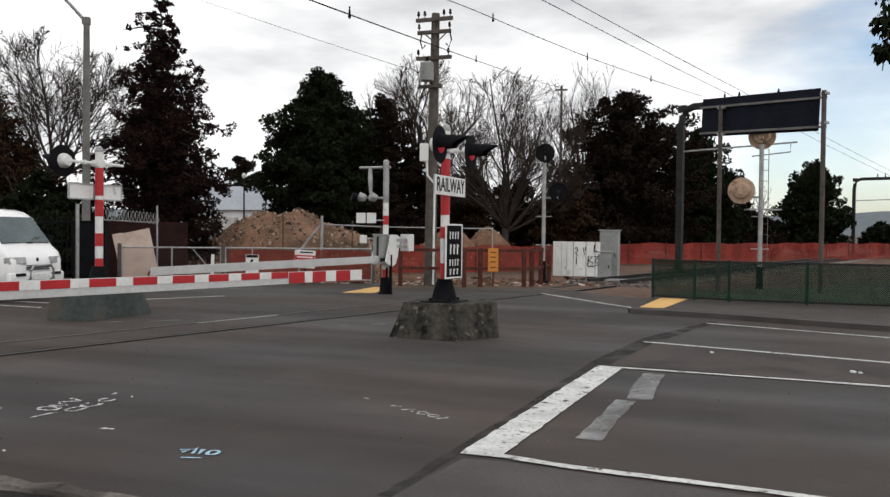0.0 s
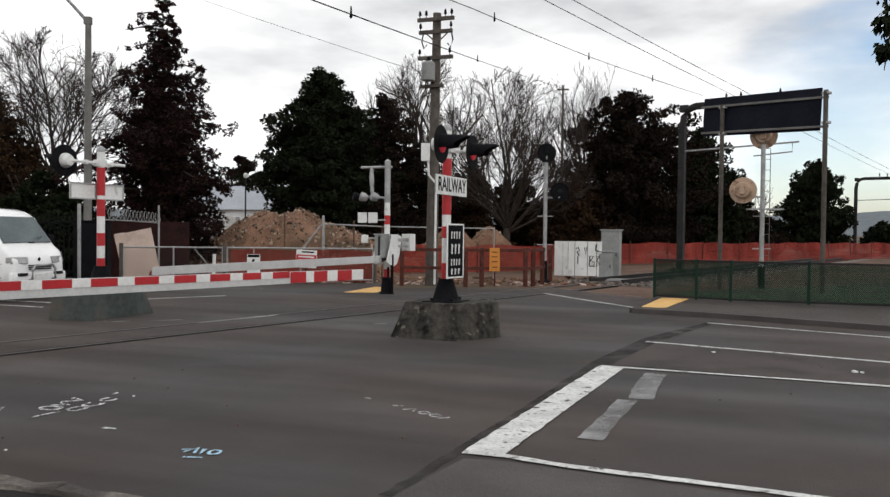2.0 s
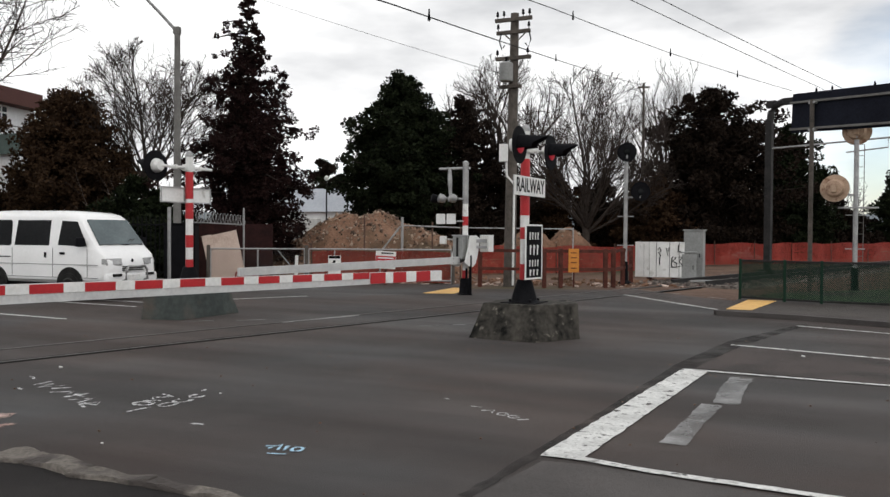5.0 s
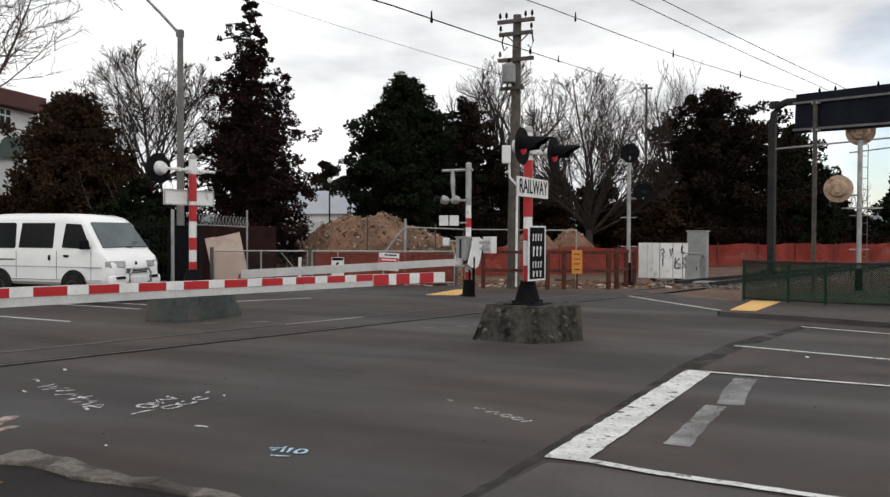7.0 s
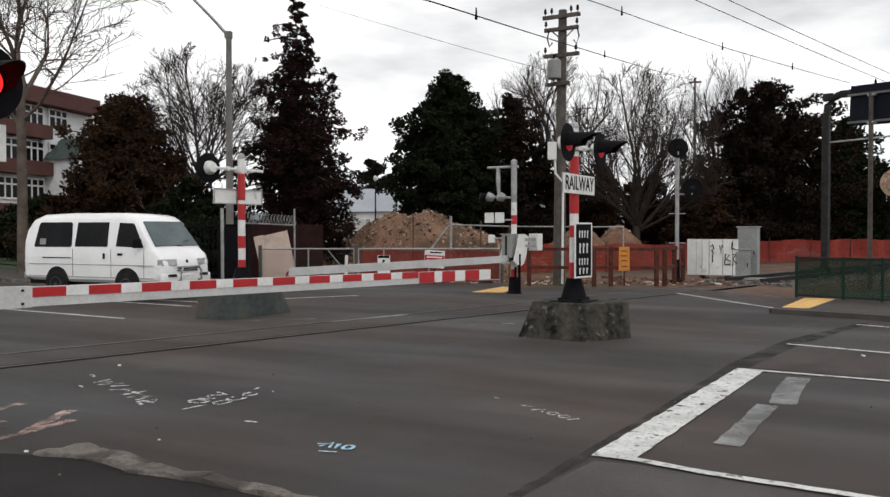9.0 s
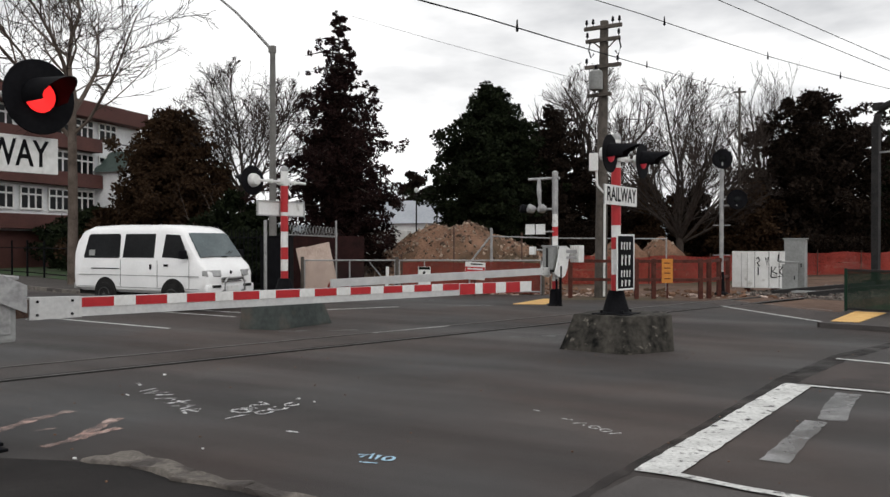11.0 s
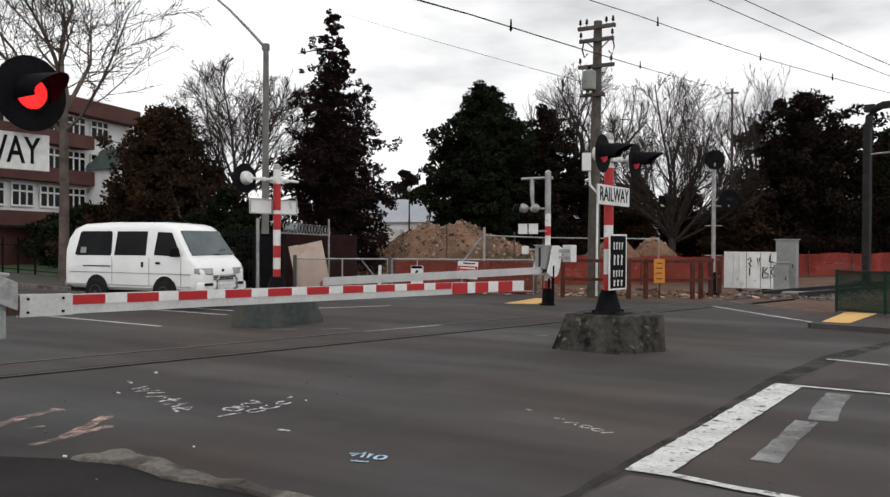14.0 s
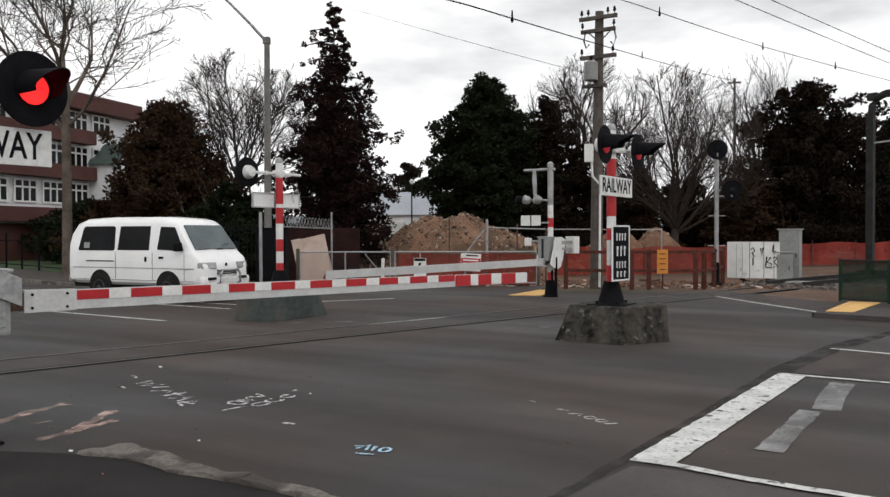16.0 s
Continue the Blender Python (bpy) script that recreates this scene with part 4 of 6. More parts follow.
def crown_tree(name, x, y, height, profile, seed, material, label, clumps=260, per=70, size=0.3, clump_r=0.75, trunk_r=0.35, lumps=0.28, squash=1.0, group="evergreen trees", bark=None, sparse_top=0.0, droop=0.0, ragged=(0.78, 1.14)):
    """An evergreen: trunk and limbs, and a crown of leaf clumps inside a radius profile [(height share, radius)]."""
    rng = np.random.default_rng(seed)
    rnd = random.Random(seed)
    hs, rs = [h for h, _ in profile], [r for _, r in profile]
    trunk, limbs, centres, radii = Build(), Build(), [], []
    n = 7
    pts = [Vector((rnd.gauss(0, 0.04) * i, rnd.gauss(0, 0.04) * i, height * 0.96 * i / n - (0.2 if i == 0 else 0))) for i in range(n + 1)]
    trunk.tube(pts, [trunk_r * (1 - 0.93 * i / n) for i in range(n + 1)], 9)
    area = np.array([(r + 0.2) for r in np.interp(np.linspace(hs[0], 1, 200), hs, rs)])
    cdf = np.cumsum(area) / area.sum()
    boughs = max(12, clumps // 8)
    for i in range(boughs):
        # one bough: clumps strung along it, so that gaps stay between the boughs
        h = float(np.interp((i + rng.random()) / boughs, cdf, np.linspace(hs[0], 1, 200)))
        ang = i * 2.39996 + rng.uniform(-0.5, 0.5)
        bump = 1 + lumps * noise.noise(Vector((math.cos(ang) * 1.6, math.sin(ang) * 1.6, h * 7 + seed))) * 1.3
        reach = float(np.interp(h, hs, rs)) * bump * rng.uniform(*ragged)
        base = Vector((0, 0, min(max(0.3, h * height - reach * (0.3 - droop)), height * 0.94)))
        tip = Vector((reach * math.cos(ang), reach * math.sin(ang), h * height - droop * reach))
        mid = base.lerp(tip, 0.55) + Vector((0, 0, 0.08 * reach))
        limbs.tube([base, mid, tip], [0.05, 0.03, 0.008], 4, False)
        m = max(3, int(round(8 * (0.5 + reach / max(rs)) / 1.2)))
        shrink = 1 - sparse_top * max(0.0, (h - 0.5) / 0.5)
        m = max(2, round(m * shrink))
        for j in range(m):
            f = 0.25 + 0.75 * (j + rng.random()) / m
            p = base.lerp(mid, f / 0.55) if f < 0.55 else mid.lerp(tip, (f - 0.55) / 0.45)
            spreading = 0.28 * reach * (1.1 - 0.7 * f)
            p = p + Vector((rng.normal(0, 1), rng.normal(0, 1), rng.normal(0, 0.6))) * spreading * 0.6
            centres.append(tuple(p))
            radii.append(clump_r * rng.uniform(0.5, 1.1) * shrink * (1.15 - 0.5 * f))
    t = thing(name, place(x, y, 0), label, "tree", group)
    part("trunk", trunk, bark or BARK, t, "", True)
    part("branchwork", limbs, bark or BARK, t)
    tagged(part("crown", leaf_cloud(centres, radii, per, size, rng, droop=droop), material, t), kind="stuff")
    return t


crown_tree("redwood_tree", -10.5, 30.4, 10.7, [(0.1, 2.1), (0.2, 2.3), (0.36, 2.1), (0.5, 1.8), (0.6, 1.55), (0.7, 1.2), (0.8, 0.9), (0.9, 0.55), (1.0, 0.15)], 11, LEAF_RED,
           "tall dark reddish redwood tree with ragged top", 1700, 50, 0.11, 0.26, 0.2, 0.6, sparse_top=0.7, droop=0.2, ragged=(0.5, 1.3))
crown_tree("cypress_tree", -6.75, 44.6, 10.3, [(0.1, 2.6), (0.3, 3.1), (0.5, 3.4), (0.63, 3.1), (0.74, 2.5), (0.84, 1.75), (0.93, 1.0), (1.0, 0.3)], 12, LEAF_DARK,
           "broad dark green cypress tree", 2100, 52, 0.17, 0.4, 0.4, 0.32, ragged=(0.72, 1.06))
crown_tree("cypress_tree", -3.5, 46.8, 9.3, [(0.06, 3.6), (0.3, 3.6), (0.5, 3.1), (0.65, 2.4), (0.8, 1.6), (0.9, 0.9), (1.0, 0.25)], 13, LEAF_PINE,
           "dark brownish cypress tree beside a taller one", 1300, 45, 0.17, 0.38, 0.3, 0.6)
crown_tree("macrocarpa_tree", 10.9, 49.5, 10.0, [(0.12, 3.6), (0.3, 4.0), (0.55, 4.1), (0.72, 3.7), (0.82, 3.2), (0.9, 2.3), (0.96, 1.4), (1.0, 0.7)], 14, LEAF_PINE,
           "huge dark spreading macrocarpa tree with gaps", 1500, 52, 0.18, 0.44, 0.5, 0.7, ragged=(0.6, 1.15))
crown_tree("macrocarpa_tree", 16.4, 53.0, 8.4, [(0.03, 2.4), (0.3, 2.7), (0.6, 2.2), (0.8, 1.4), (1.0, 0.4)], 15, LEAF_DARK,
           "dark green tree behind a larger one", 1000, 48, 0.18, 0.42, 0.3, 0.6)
crown_tree("round_tree", 28.5, 63.9, 7.3, [(0.1, 1.7), (0.3, 2.4), (0.6, 2.2), (0.85, 1.5), (1.0, 0.5)], 16, LEAF_DARK,
           "lone dark round-topped evergreen tree", 800, 45, 0.2, 0.4, 0.3, 0.6)
crown_tree("low_tree", 36.5, 68.5, 2.6, [(0.3, 1.5), (0.6, 1.9), (0.9, 1.0), (1.0, 0.4)], 17, LEAF_DARK, "low dark shrub tree far down the line", 80, 80, 0.22, 0.5, 0.12, 0.4)
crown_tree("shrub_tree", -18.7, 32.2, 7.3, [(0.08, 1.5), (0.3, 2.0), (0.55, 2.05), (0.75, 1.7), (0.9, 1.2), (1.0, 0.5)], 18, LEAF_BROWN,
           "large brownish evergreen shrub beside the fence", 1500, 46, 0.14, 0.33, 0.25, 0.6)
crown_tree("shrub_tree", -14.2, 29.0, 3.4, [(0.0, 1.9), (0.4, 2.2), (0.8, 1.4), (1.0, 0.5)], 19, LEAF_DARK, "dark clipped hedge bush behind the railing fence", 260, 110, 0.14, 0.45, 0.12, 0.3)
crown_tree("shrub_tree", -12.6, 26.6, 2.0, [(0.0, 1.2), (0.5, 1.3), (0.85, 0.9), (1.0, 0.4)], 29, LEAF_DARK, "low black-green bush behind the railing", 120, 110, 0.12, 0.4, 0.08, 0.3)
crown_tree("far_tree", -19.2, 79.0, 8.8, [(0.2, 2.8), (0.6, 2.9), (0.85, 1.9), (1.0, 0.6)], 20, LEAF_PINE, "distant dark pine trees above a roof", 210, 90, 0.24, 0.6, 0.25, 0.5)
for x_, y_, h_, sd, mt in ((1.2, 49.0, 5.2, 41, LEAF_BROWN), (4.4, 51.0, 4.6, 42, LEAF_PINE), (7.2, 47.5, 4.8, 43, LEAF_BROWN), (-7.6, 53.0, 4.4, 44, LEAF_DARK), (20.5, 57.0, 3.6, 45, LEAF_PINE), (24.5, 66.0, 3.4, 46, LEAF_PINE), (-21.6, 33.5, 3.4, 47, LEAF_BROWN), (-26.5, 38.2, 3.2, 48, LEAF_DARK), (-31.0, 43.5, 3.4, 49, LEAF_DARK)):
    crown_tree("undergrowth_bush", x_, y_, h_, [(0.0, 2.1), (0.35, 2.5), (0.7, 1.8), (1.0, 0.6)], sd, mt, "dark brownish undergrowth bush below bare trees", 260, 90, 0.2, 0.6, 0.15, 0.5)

bare_tree("bare_tree", -17.2, 35.9, 10.0, 1.45, 21, 0.2, "large leafless tree with fine spreading twigs", fork=0.42, limbs_n=16, counts=(9, 7, 5), upright=0.14, twig=0.0115, dome=(5.2, 4.6), crooked=0.13, limb=0.6, low=0.5)
bare_tree("bare_tree", -14.3, 30.6, 5.2, 1.15, 27, 0.12, "pale leafless shrub with arching branches", BARK_PALE, fork=0.12, limbs_n=8, counts=(4, 3), upright=0.25)
bare_tree("bare_tree", -19.0, 26.0, 13.2, 1.15, 31, 0.175, "pale-barked leafless street tree with open limbs", BARK_PALE, fork=0.52, limbs_n=6, counts=(8, 7, 6), upright=0.16, twig=0.0115, crooked=0.2, limb=0.95, low=0.6)
bare_tree("bare_tree", -1.4, 49.0, 12.0, 1.15, 23, 0.26, "tall leafless tree behind the power pole", fork=0.3, limbs_n=7, counts=(7, 6, 6), upright=0.3, dome=(7.0, 4.6), crooked=0.15)
bare_tree("bare_tree", 3.3, 45.0, 10.5, 1.2, 24, 0.22, "leafless tree with a dense fan of upright twigs", fork=0.2, limbs_n=16, counts=(9, 8, 5), upright=0.26, dome=(5.6, 4.6), limb=0.7)
bare_tree("bare_tree", 9.2, 55.5, 12.8, 0.6, 25, 0.22, "slim leafless tree behind dark evergreens", fork=0.35, limbs_n=6, counts=(8, 6, 5), upright=0.6)
bare_tree("bare_tree", 22.6, 60.0, 5.4, 0.7, 26, 0.12, "small leafless tree by the line", fork=0.3, limbs_n=5, counts=(6, 5), upright=0.5)

# a gum tree at the near kerb, its drooping leaves hang into view
gum = thing("gum_tree", place(8.3, 5.6, 0), "gum tree with drooping dark leaves over the road", "tree", "evergreen trees")
part("trunk", Build().tube([(0, 0, -0.1), (0.05, 0.1, 2.2), (-0.1, 0.3, 4.8), (0, 0.4, 6.5)], [0.26, 0.2, 0.15, 0.1], 10), BARK_PALE, gum, "", True)
part("bough", Build().tube([(-0.05, 0.25, 4.3), (-1.5, 0.9, 5.0), (-3.0, 1.5, 5.0), (-4.05, 1.75, 4.4), (-4.28, 1.85, 3.7), (-4.34, 1.9, 3.1)], [0.09, 0.06, 0.04, 0.02, 0.01, 0.005], 7), BARK_PALE, gum, "", True)
rng_ = np.random.default_rng(5)
tagged(part("leaf_mass", leaf_cloud([(-4.15, 1.85, 4.1), (-4.25, 1.88, 3.8), (-4.3, 1.9, 3.55), (-4.33, 1.9, 3.3), (-3.6, 1.7, 4.8), (-2.6, 1.4, 5.1), (0, 0.4, 6.6), (-1.5, 0.9, 5.3)], [0.22, 0.16, 0.12, 0.08, 0.35, 0.5, 1.2, 0.6], 120, 0.075, rng_, 1.0, 1.8), LEAF_DARK, gum), kind="stuff")


# ---- white van waiting at the crossing ----
def van(x, y, turn):
    t = thing("delivery_van", place(x, y, 0, turn), "white passenger van with dark windows waiting at the barrier", "van")
    t.scale = (1, 1, 1.035)
    # stations along the body: x, floor, belt, window top, roof, half width at sill, at roof edge
    st = [(-3.40, 0.62, 0.95, 1.02, 1.06, 0.76, 0.74), (-3.38, 0.46, 1.12, 1.30, 1.36, 0.80, 0.74), (-3.30, 0.42, 1.15, 1.55, 1.62, 0.82, 0.72),
          (-3.15, 0.40, 1.15, 1.74, 1.86, 0.83, 0.70), (-2.90, 0.40, 1.15, 1.77, 1.94, 0.835, 0.70), (-2.0, 0.38, 1.15, 1.78, 1.97, 0.84, 0.70),
          (-0.6, 0.38, 1.15, 1.78, 1.96, 0.84, 0.70), (-0.15, 0.38, 1.15, 1.77, 1.935, 0.84, 0.695), (0.1, 0.38, 1.14, 1.75, 1.88, 0.84, 0.69), (0.24, 0.38, 1.13, 1.68, 1.775, 0.835, 0.69),
          (0.38, 0.38, 1.12, 1.50, 1.60, 0.83, 0.70), (0.70, 0.38, 1.08, 1.12, 1.19, 0.82, 0.74), (0.88, 0.40, 0.96, 1.00, 1.04, 0.79, 0.72), (0.98, 0.44, 0.72, 0.84, 0.88, 0.72, 0.66), (1.0, 0.5, 0.66, 0.76, 0.80, 0.66, 0.6)]
    b, k = Build(), 0
    for sx, zf, zb, zw, zr, ws, wr in st:
        half = [(0.0, zf), (ws * 0.9, zf), (ws, zf + 0.07), (ws + 0.01, (zf + zb) / 2), (ws, zb), (wr + 0.05, zw), (wr, zw + (zr - zw) * 0.55), (wr - 0.12, zr - 0.015), (0.0, zr)]
        for yy, zz in half:
            b.v.append((sx, -yy, zz))
        for yy, zz in half[1:-1][::-1]:
            b.v.append((sx, yy, zz))
    n = 16
    for i in range(len(st) - 1):
        for j in range(n):
            b.f.append((i * n + j, i * n + (j + 1) % n, (i + 1) * n + (j + 1) % n, (i + 1) * n + j))
    b.f += [tuple(reversed(range(n))), tuple(range((len(st) - 1) * n, len(st) * n))]
    body = part("body", b, VAN_WHITE, t, "white painted steel body", True)

    def side_pane(name, corners, s, material, off=0.006):
        """A pane on the leaning flank: corners (x, share of height between belt and window top)."""
        c = []
        for px, hz in corners:
            zz = 1.15 + hz * 0.62
            yy = (0.84 + (0.75 - 0.84) * hz + off) * s
            c.append((px, yy, zz))
        inner = [(a, yy - s * 0.02, zz) for a, yy, zz in c]
        m = len(c)
        q = Build().add(c + inner, [tuple(range(m)) if s < 0 else tuple(reversed(range(m)))] + [(i, (i + 1) % m, (i + 1) % m + m, i + m) for i in range(m)])
        return part(name, q, material, t)

    for s in (-1, 1):
        side_pane("side_window", [(-3.02, 0.1), (-2.99, 0.04), (-1.80, 0.04), (-1.76, 0.1), (-1.79, 0.9), (-1.84, 0.96), (-2.84, 0.96), (-2.9, 0.9)], s, DARK_GLASS)
        side_pane("side_window", [(-1.66, 0.06), (-0.62, 0.06), (-0.62, 0.95), (-1.62, 0.95)], s, DARK_GLASS)
        side_pane("door_window", [(-0.36, 0.08), (0.46, 0.04), (0.44, 0.12), (0.13, 0.9), (-0.3, 0.93)], s, DARK_GLASS)
        part("door_mirror", Build().box((0.42, s * 0.97, 1.27), (0.1, 0.2, 0.2), pose(0, 0, 0, 0, 0, 12 * s), 0.03).tube([(0.4, s * 0.83, 1.2), (0.42, s * 0.92, 1.24)], 0.02, 6), BLACK, t, "black door mirror")
        for hx, hz in ((-0.22, 1.02), (-0.72, 0.98)):
            part("door_handle", Build().box((hx, s * 0.853, hz), (0.14 if hx > -0.5 else 0.06, 0.02, 0.05 if hx > -0.5 else 0.12), None, 0.006), BLACK, t, "black door handle")
        part("slide_rail", Build().box((-2.25, s * 0.853, 0.93), (0.95, 0.012, 0.025), None, 0.003), BLACK_SOFT, t, "dark sliding door rail")
        for z in (0.78, 0.5):
            part("trim_line", Build().box((-1.2, s * 0.853, z), (4.0, 0.008, 0.016)), CAB_GREY, t)
        for dx in (-1.72, -0.5, 0.5):
            part("door_gap", Build().box((dx, s * 0.852, 0.82), (0.008, 0.006, 0.62)), RIM_GREY, t)
        for wx in (0.0, -2.235):
            arch = Build().lathe([(0.37, -0.02), (0.37, 0.012)], 24, pose(wx, s * 0.848, 0.36, 90 * s, 0, 0))
            part("wheel_arch", arch, BLACK_SOFT, body, "dark wheel arch")
            m = pose(wx, s * 0.80, 0.305, -90 * s, 0, 0)
            wheel = part("wheel", Build().lathe([(0.2, -0.1), (0.29, -0.09), (0.305, -0.06), (0.305, 0.06), (0.29, 0.09), (0.2, 0.1)], 24, m), BLACK_SOFT, t, "black tyre", True)
            part("rim", Build().lathe([(0.19, 0.02), (0.195, 0.108), (0.17, 0.104), (0.15, 0.06), (0.06, 0.075), (0.05, 0.115), (0.01, 0.12)], 20, m), RIM_GREY, wheel, "dull grey steel rim", True)
        part("headlight", Build().box((0.945, s * 0.55, 0.84), (0.1, 0.4, 0.15), pose(0, 0, 0, 0, -14, 12 * s), 0.02), GALV, t, "clear headlight")
        part("turn_signal", Build().box((0.87, s * 0.755, 0.85), (0.12, 0.09, 0.11), pose(0, 0, 0, 0, -12, 30 * s), 0.01), CAB_GREY, t)
        part("fog_lamp", Build().box((1.04, s * 0.52, 0.56), (0.03, 0.26, 0.06), None, 0.006), BLACK_SOFT, t, "dark slot in the bumper")
        part("tail_light", Build().box((-3.40, s * 0.72, 0.95), (0.04, 0.12, 0.26), None, 0.01), RED, t, "red tail light")
        part("wiper", Build().tube([(0.71, s * 0.05 + 0.1, 1.205), (0.62, s * 0.05 + 0.42, 1.33)], 0.014, 5).tube([(0.715, s * 0.05 + 0.1, 1.2), (0.69, s * 0.05 + 0.05, 1.22)], 0.014, 5), BLACK, t)
    wind = [(0.715, -0.70, 1.20), (0.715, 0.70, 1.20), (0.70, 0.68, 1.215), (0.265, 0.61, 1.745), (0.265, -0.61, 1.745), (0.70, -0.68, 1.215)]
    ws = Build().add([(a + 0.012, y_, z_ + 0.012) for a, y_, z_ in wind[2:]] + [(a - 0.03, y_, z_ - 0.03) for a, y_, z_ in wind[2:]], [(0, 1, 2, 3), (0, 4, 5, 1), (1, 5, 6, 2), (2, 6, 7, 3), (3, 7, 4, 0)])
    part("windscreen", ws, SCREEN_GLASS, t, "raked dark windscreen")
    part("rear_window", Build().box((-3.34, 0, 1.45), (0.03, 1.2, 0.42), pose(0, 0, 0, 0, 12, 0), 0.01), DARK_GLASS, t)
    part("front_bumper", Build().box((0.95, 0, 0.5), (0.16, 1.56, 0.2), None, 0.05), VAN_WHITE, t, "white bumper", True)
    part("rear_bumper", Build().box((-3.4, 0, 0.5), (0.14, 1.56, 0.16), None, 0.04), CAB_GREY, t, "", True)
    for i in range(3):
        part("grille_slat", Build().box((1.005, 0, 0.66 + 0.04 * i), (0.03, 0.66, 0.018)), BLACK_SOFT, t)
    part("badge", Build().box((0.985, 0, 0.86), (0.02, 0.07, 0.06), pose(0, 0, 0, 45, 0, 0)), BLACK, t)
    part("number_plate", Build().box((1.045, 0.0, 0.5), (0.012, 0.36, 0.11), None, 0.003), WHITE, t)
    bar = [(1.0, -0.34, 0.42), (1.12, -0.34, 0.46), (1.12, -0.33, 0.66), (1.12, -0.25, 0.74), (1.12, 0.25, 0.74), (1.12, 0.33, 0.66), (1.12, 0.34, 0.46), (1.0, 0.34, 0.42)]
    part("bull_bar", Build().tube(bar, 0.03, 8), GALV, t, "bare metal nudge bar", True)
    part("underbody", Build().box((-1.3, 0, 0.36), (4.2, 1.3, 0.12)), BLACK_SOFT, t)
    part("window_sticker", Build().box((-2.72, -0.838, 1.3), (0.2, 0.006, 0.14), pose(0, 0, 0, -7, 0, 0)), CAB_GREY, t)
    return t


van(-9.85, 18.2, -15.5)


# ---- poles, signals and signs ----
def street_lamp():
    t = thing("street_lamp", place(-10.4, 23.8, 0.1), "tall grey street lamp column with an outreach arm", "street lamp")
    part("base_plate", Build().box((0, 0, 0.015), (0.4, 0.4, 0.03), None, 0.005), POLE_CONC, t)
    part("column", Build().tube([(0, 0, 0), (0, 0, 1.2), (0.01, 0, 7.5)], [0.14, 0.12, 0.085], 12), POLE_CONC, t, "", True)
    part("bracket", Build().box((0, 0, 7.45), (0.2, 0.18, 0.22), None, 0.02), POLE_CONC, t)
    part("outreach_arm", Build().tube([(0, 0, 7.42), (-0.45, -0.2, 7.95), (-1.0, -0.46, 8.55), (-1.4, -0.65, 8.9), (-1.65, -0.77, 9.0)], [0.05, 0.045, 0.04, 0.035, 0.035], 8), GALV, t, "pale steel arm", True)
    head = part("lantern", Build().box((-1.95, -0.9, 9.0), (0.75, 0.28, 0.14), pose(0, 0, 0, 0, 3, 25), 0.05), GALV, t, "grey lantern head", True)
    part("lens", Build().box((-2.0, -0.92, 8.92), (0.45, 0.2, 0.05), pose(0, 0, 0, 0, 3, 25), 0.02), WHITE, head)


def cross_beam(parent, z, w, turn, pins, name="crossarm"):
    d = Vector((math.cos(radians(turn)), math.sin(radians(turn)), 0))
    arm = part(name, Build().box((0.06, -0.12, z), (w, 0.09, 0.11), pose(0, 0, 0, 0, 0, turn), 0.01), POLE_WOOD, parent, "weathered timber crossarm")
    for p in pins:
        q = Vector((0.06, -0.12, z)) + d * p
        part("insulator", Build().lathe([(0.012, 0.05), (0.012, 0.12), (0.04, 0.13), (0.045, 0.17), (0.03, 0.2), (0.04, 0.22), (0.02, 0.27)], 8, Matrix.Translation(q)), BLACK, arm, "", True)
    return arm


def power_pole():
    t = thing("power_pole", place(-0.44, 24.5), "weathered timber power pole with crossarms and transformer", "power pole")
    part("pole", Build().tube([(0, 0, -0.1), (0.03, 0, 3), (0.1, 0, 8.05)], [0.19, 0.165, 0.12], 12), POLE_WOOD, t, "", True)
    for z, w, pins in ((7.85, 1.15, (-0.5, -0.3, 0.3, 0.5)), (7.48, 1.05, (-0.48, 0.48)), (6.72, 1.1, (-0.5, 0.45))):
        cross_beam(t, z, w, -20, pins)
    for dx in (-0.4, 0.42):
        part("jumper_cable", Build().tube([(0.1 + dx, -0.2 - dx * 0.35, 7.45), (0.1 + dx * 1.12, -0.22 - dx * 0.35, 7.2), (0.1 + dx * 0.95, -0.22 - dx * 0.35, 6.98), (0.1 + dx * 0.75, -0.2 - dx * 0.35, 7.1)], 0.022, 6), BLACK, t)
        part("strut", Build().tube([(0.1, -0.1, 7.15), (0.1 + dx * 0.8, -0.12 - dx * 0.3, 7.45)], 0.02, 6), POLE_WOOD, t)
    tr = part("transformer", Build().lathe([(0.19, 0), (0.2, 0.03), (0.2, 0.5), (0.16, 0.55), (0.05, 0.58)], 16, pose(-0.14, -0.22, 6.02)), CAB_GREY, t, "grey transformer can", True)
    part("bushing", Build().lathe([(0.03, 0), (0.045, 0.04), (0.03, 0.08), (0.045, 0.12), (0.02, 0.16)], 8, pose(-0.14, -0.22, 6.58)), BLACK, tr)
    part("platform", Build().box((-0.02, -0.12, 5.88), (0.7, 0.12, 0.1), pose(0, 0, 0, 0, 0, -20), 0.01), POLE_WOOD, t)
    part("junction_box", Build().box((-0.2, -0.2, 3.92), (0.26, 0.18, 0.52), None, 0.02), WHITE, t, "white service box")
    part("conduit", Build().tube([(0.1, -0.2, 0.02), (0.12, -0.19, 3.0), (-0.1, -0.2, 3.25), (-0.12, -0.2, 3.68)], 0.035, 8), WHITE, t, "pale cable conduit", True)


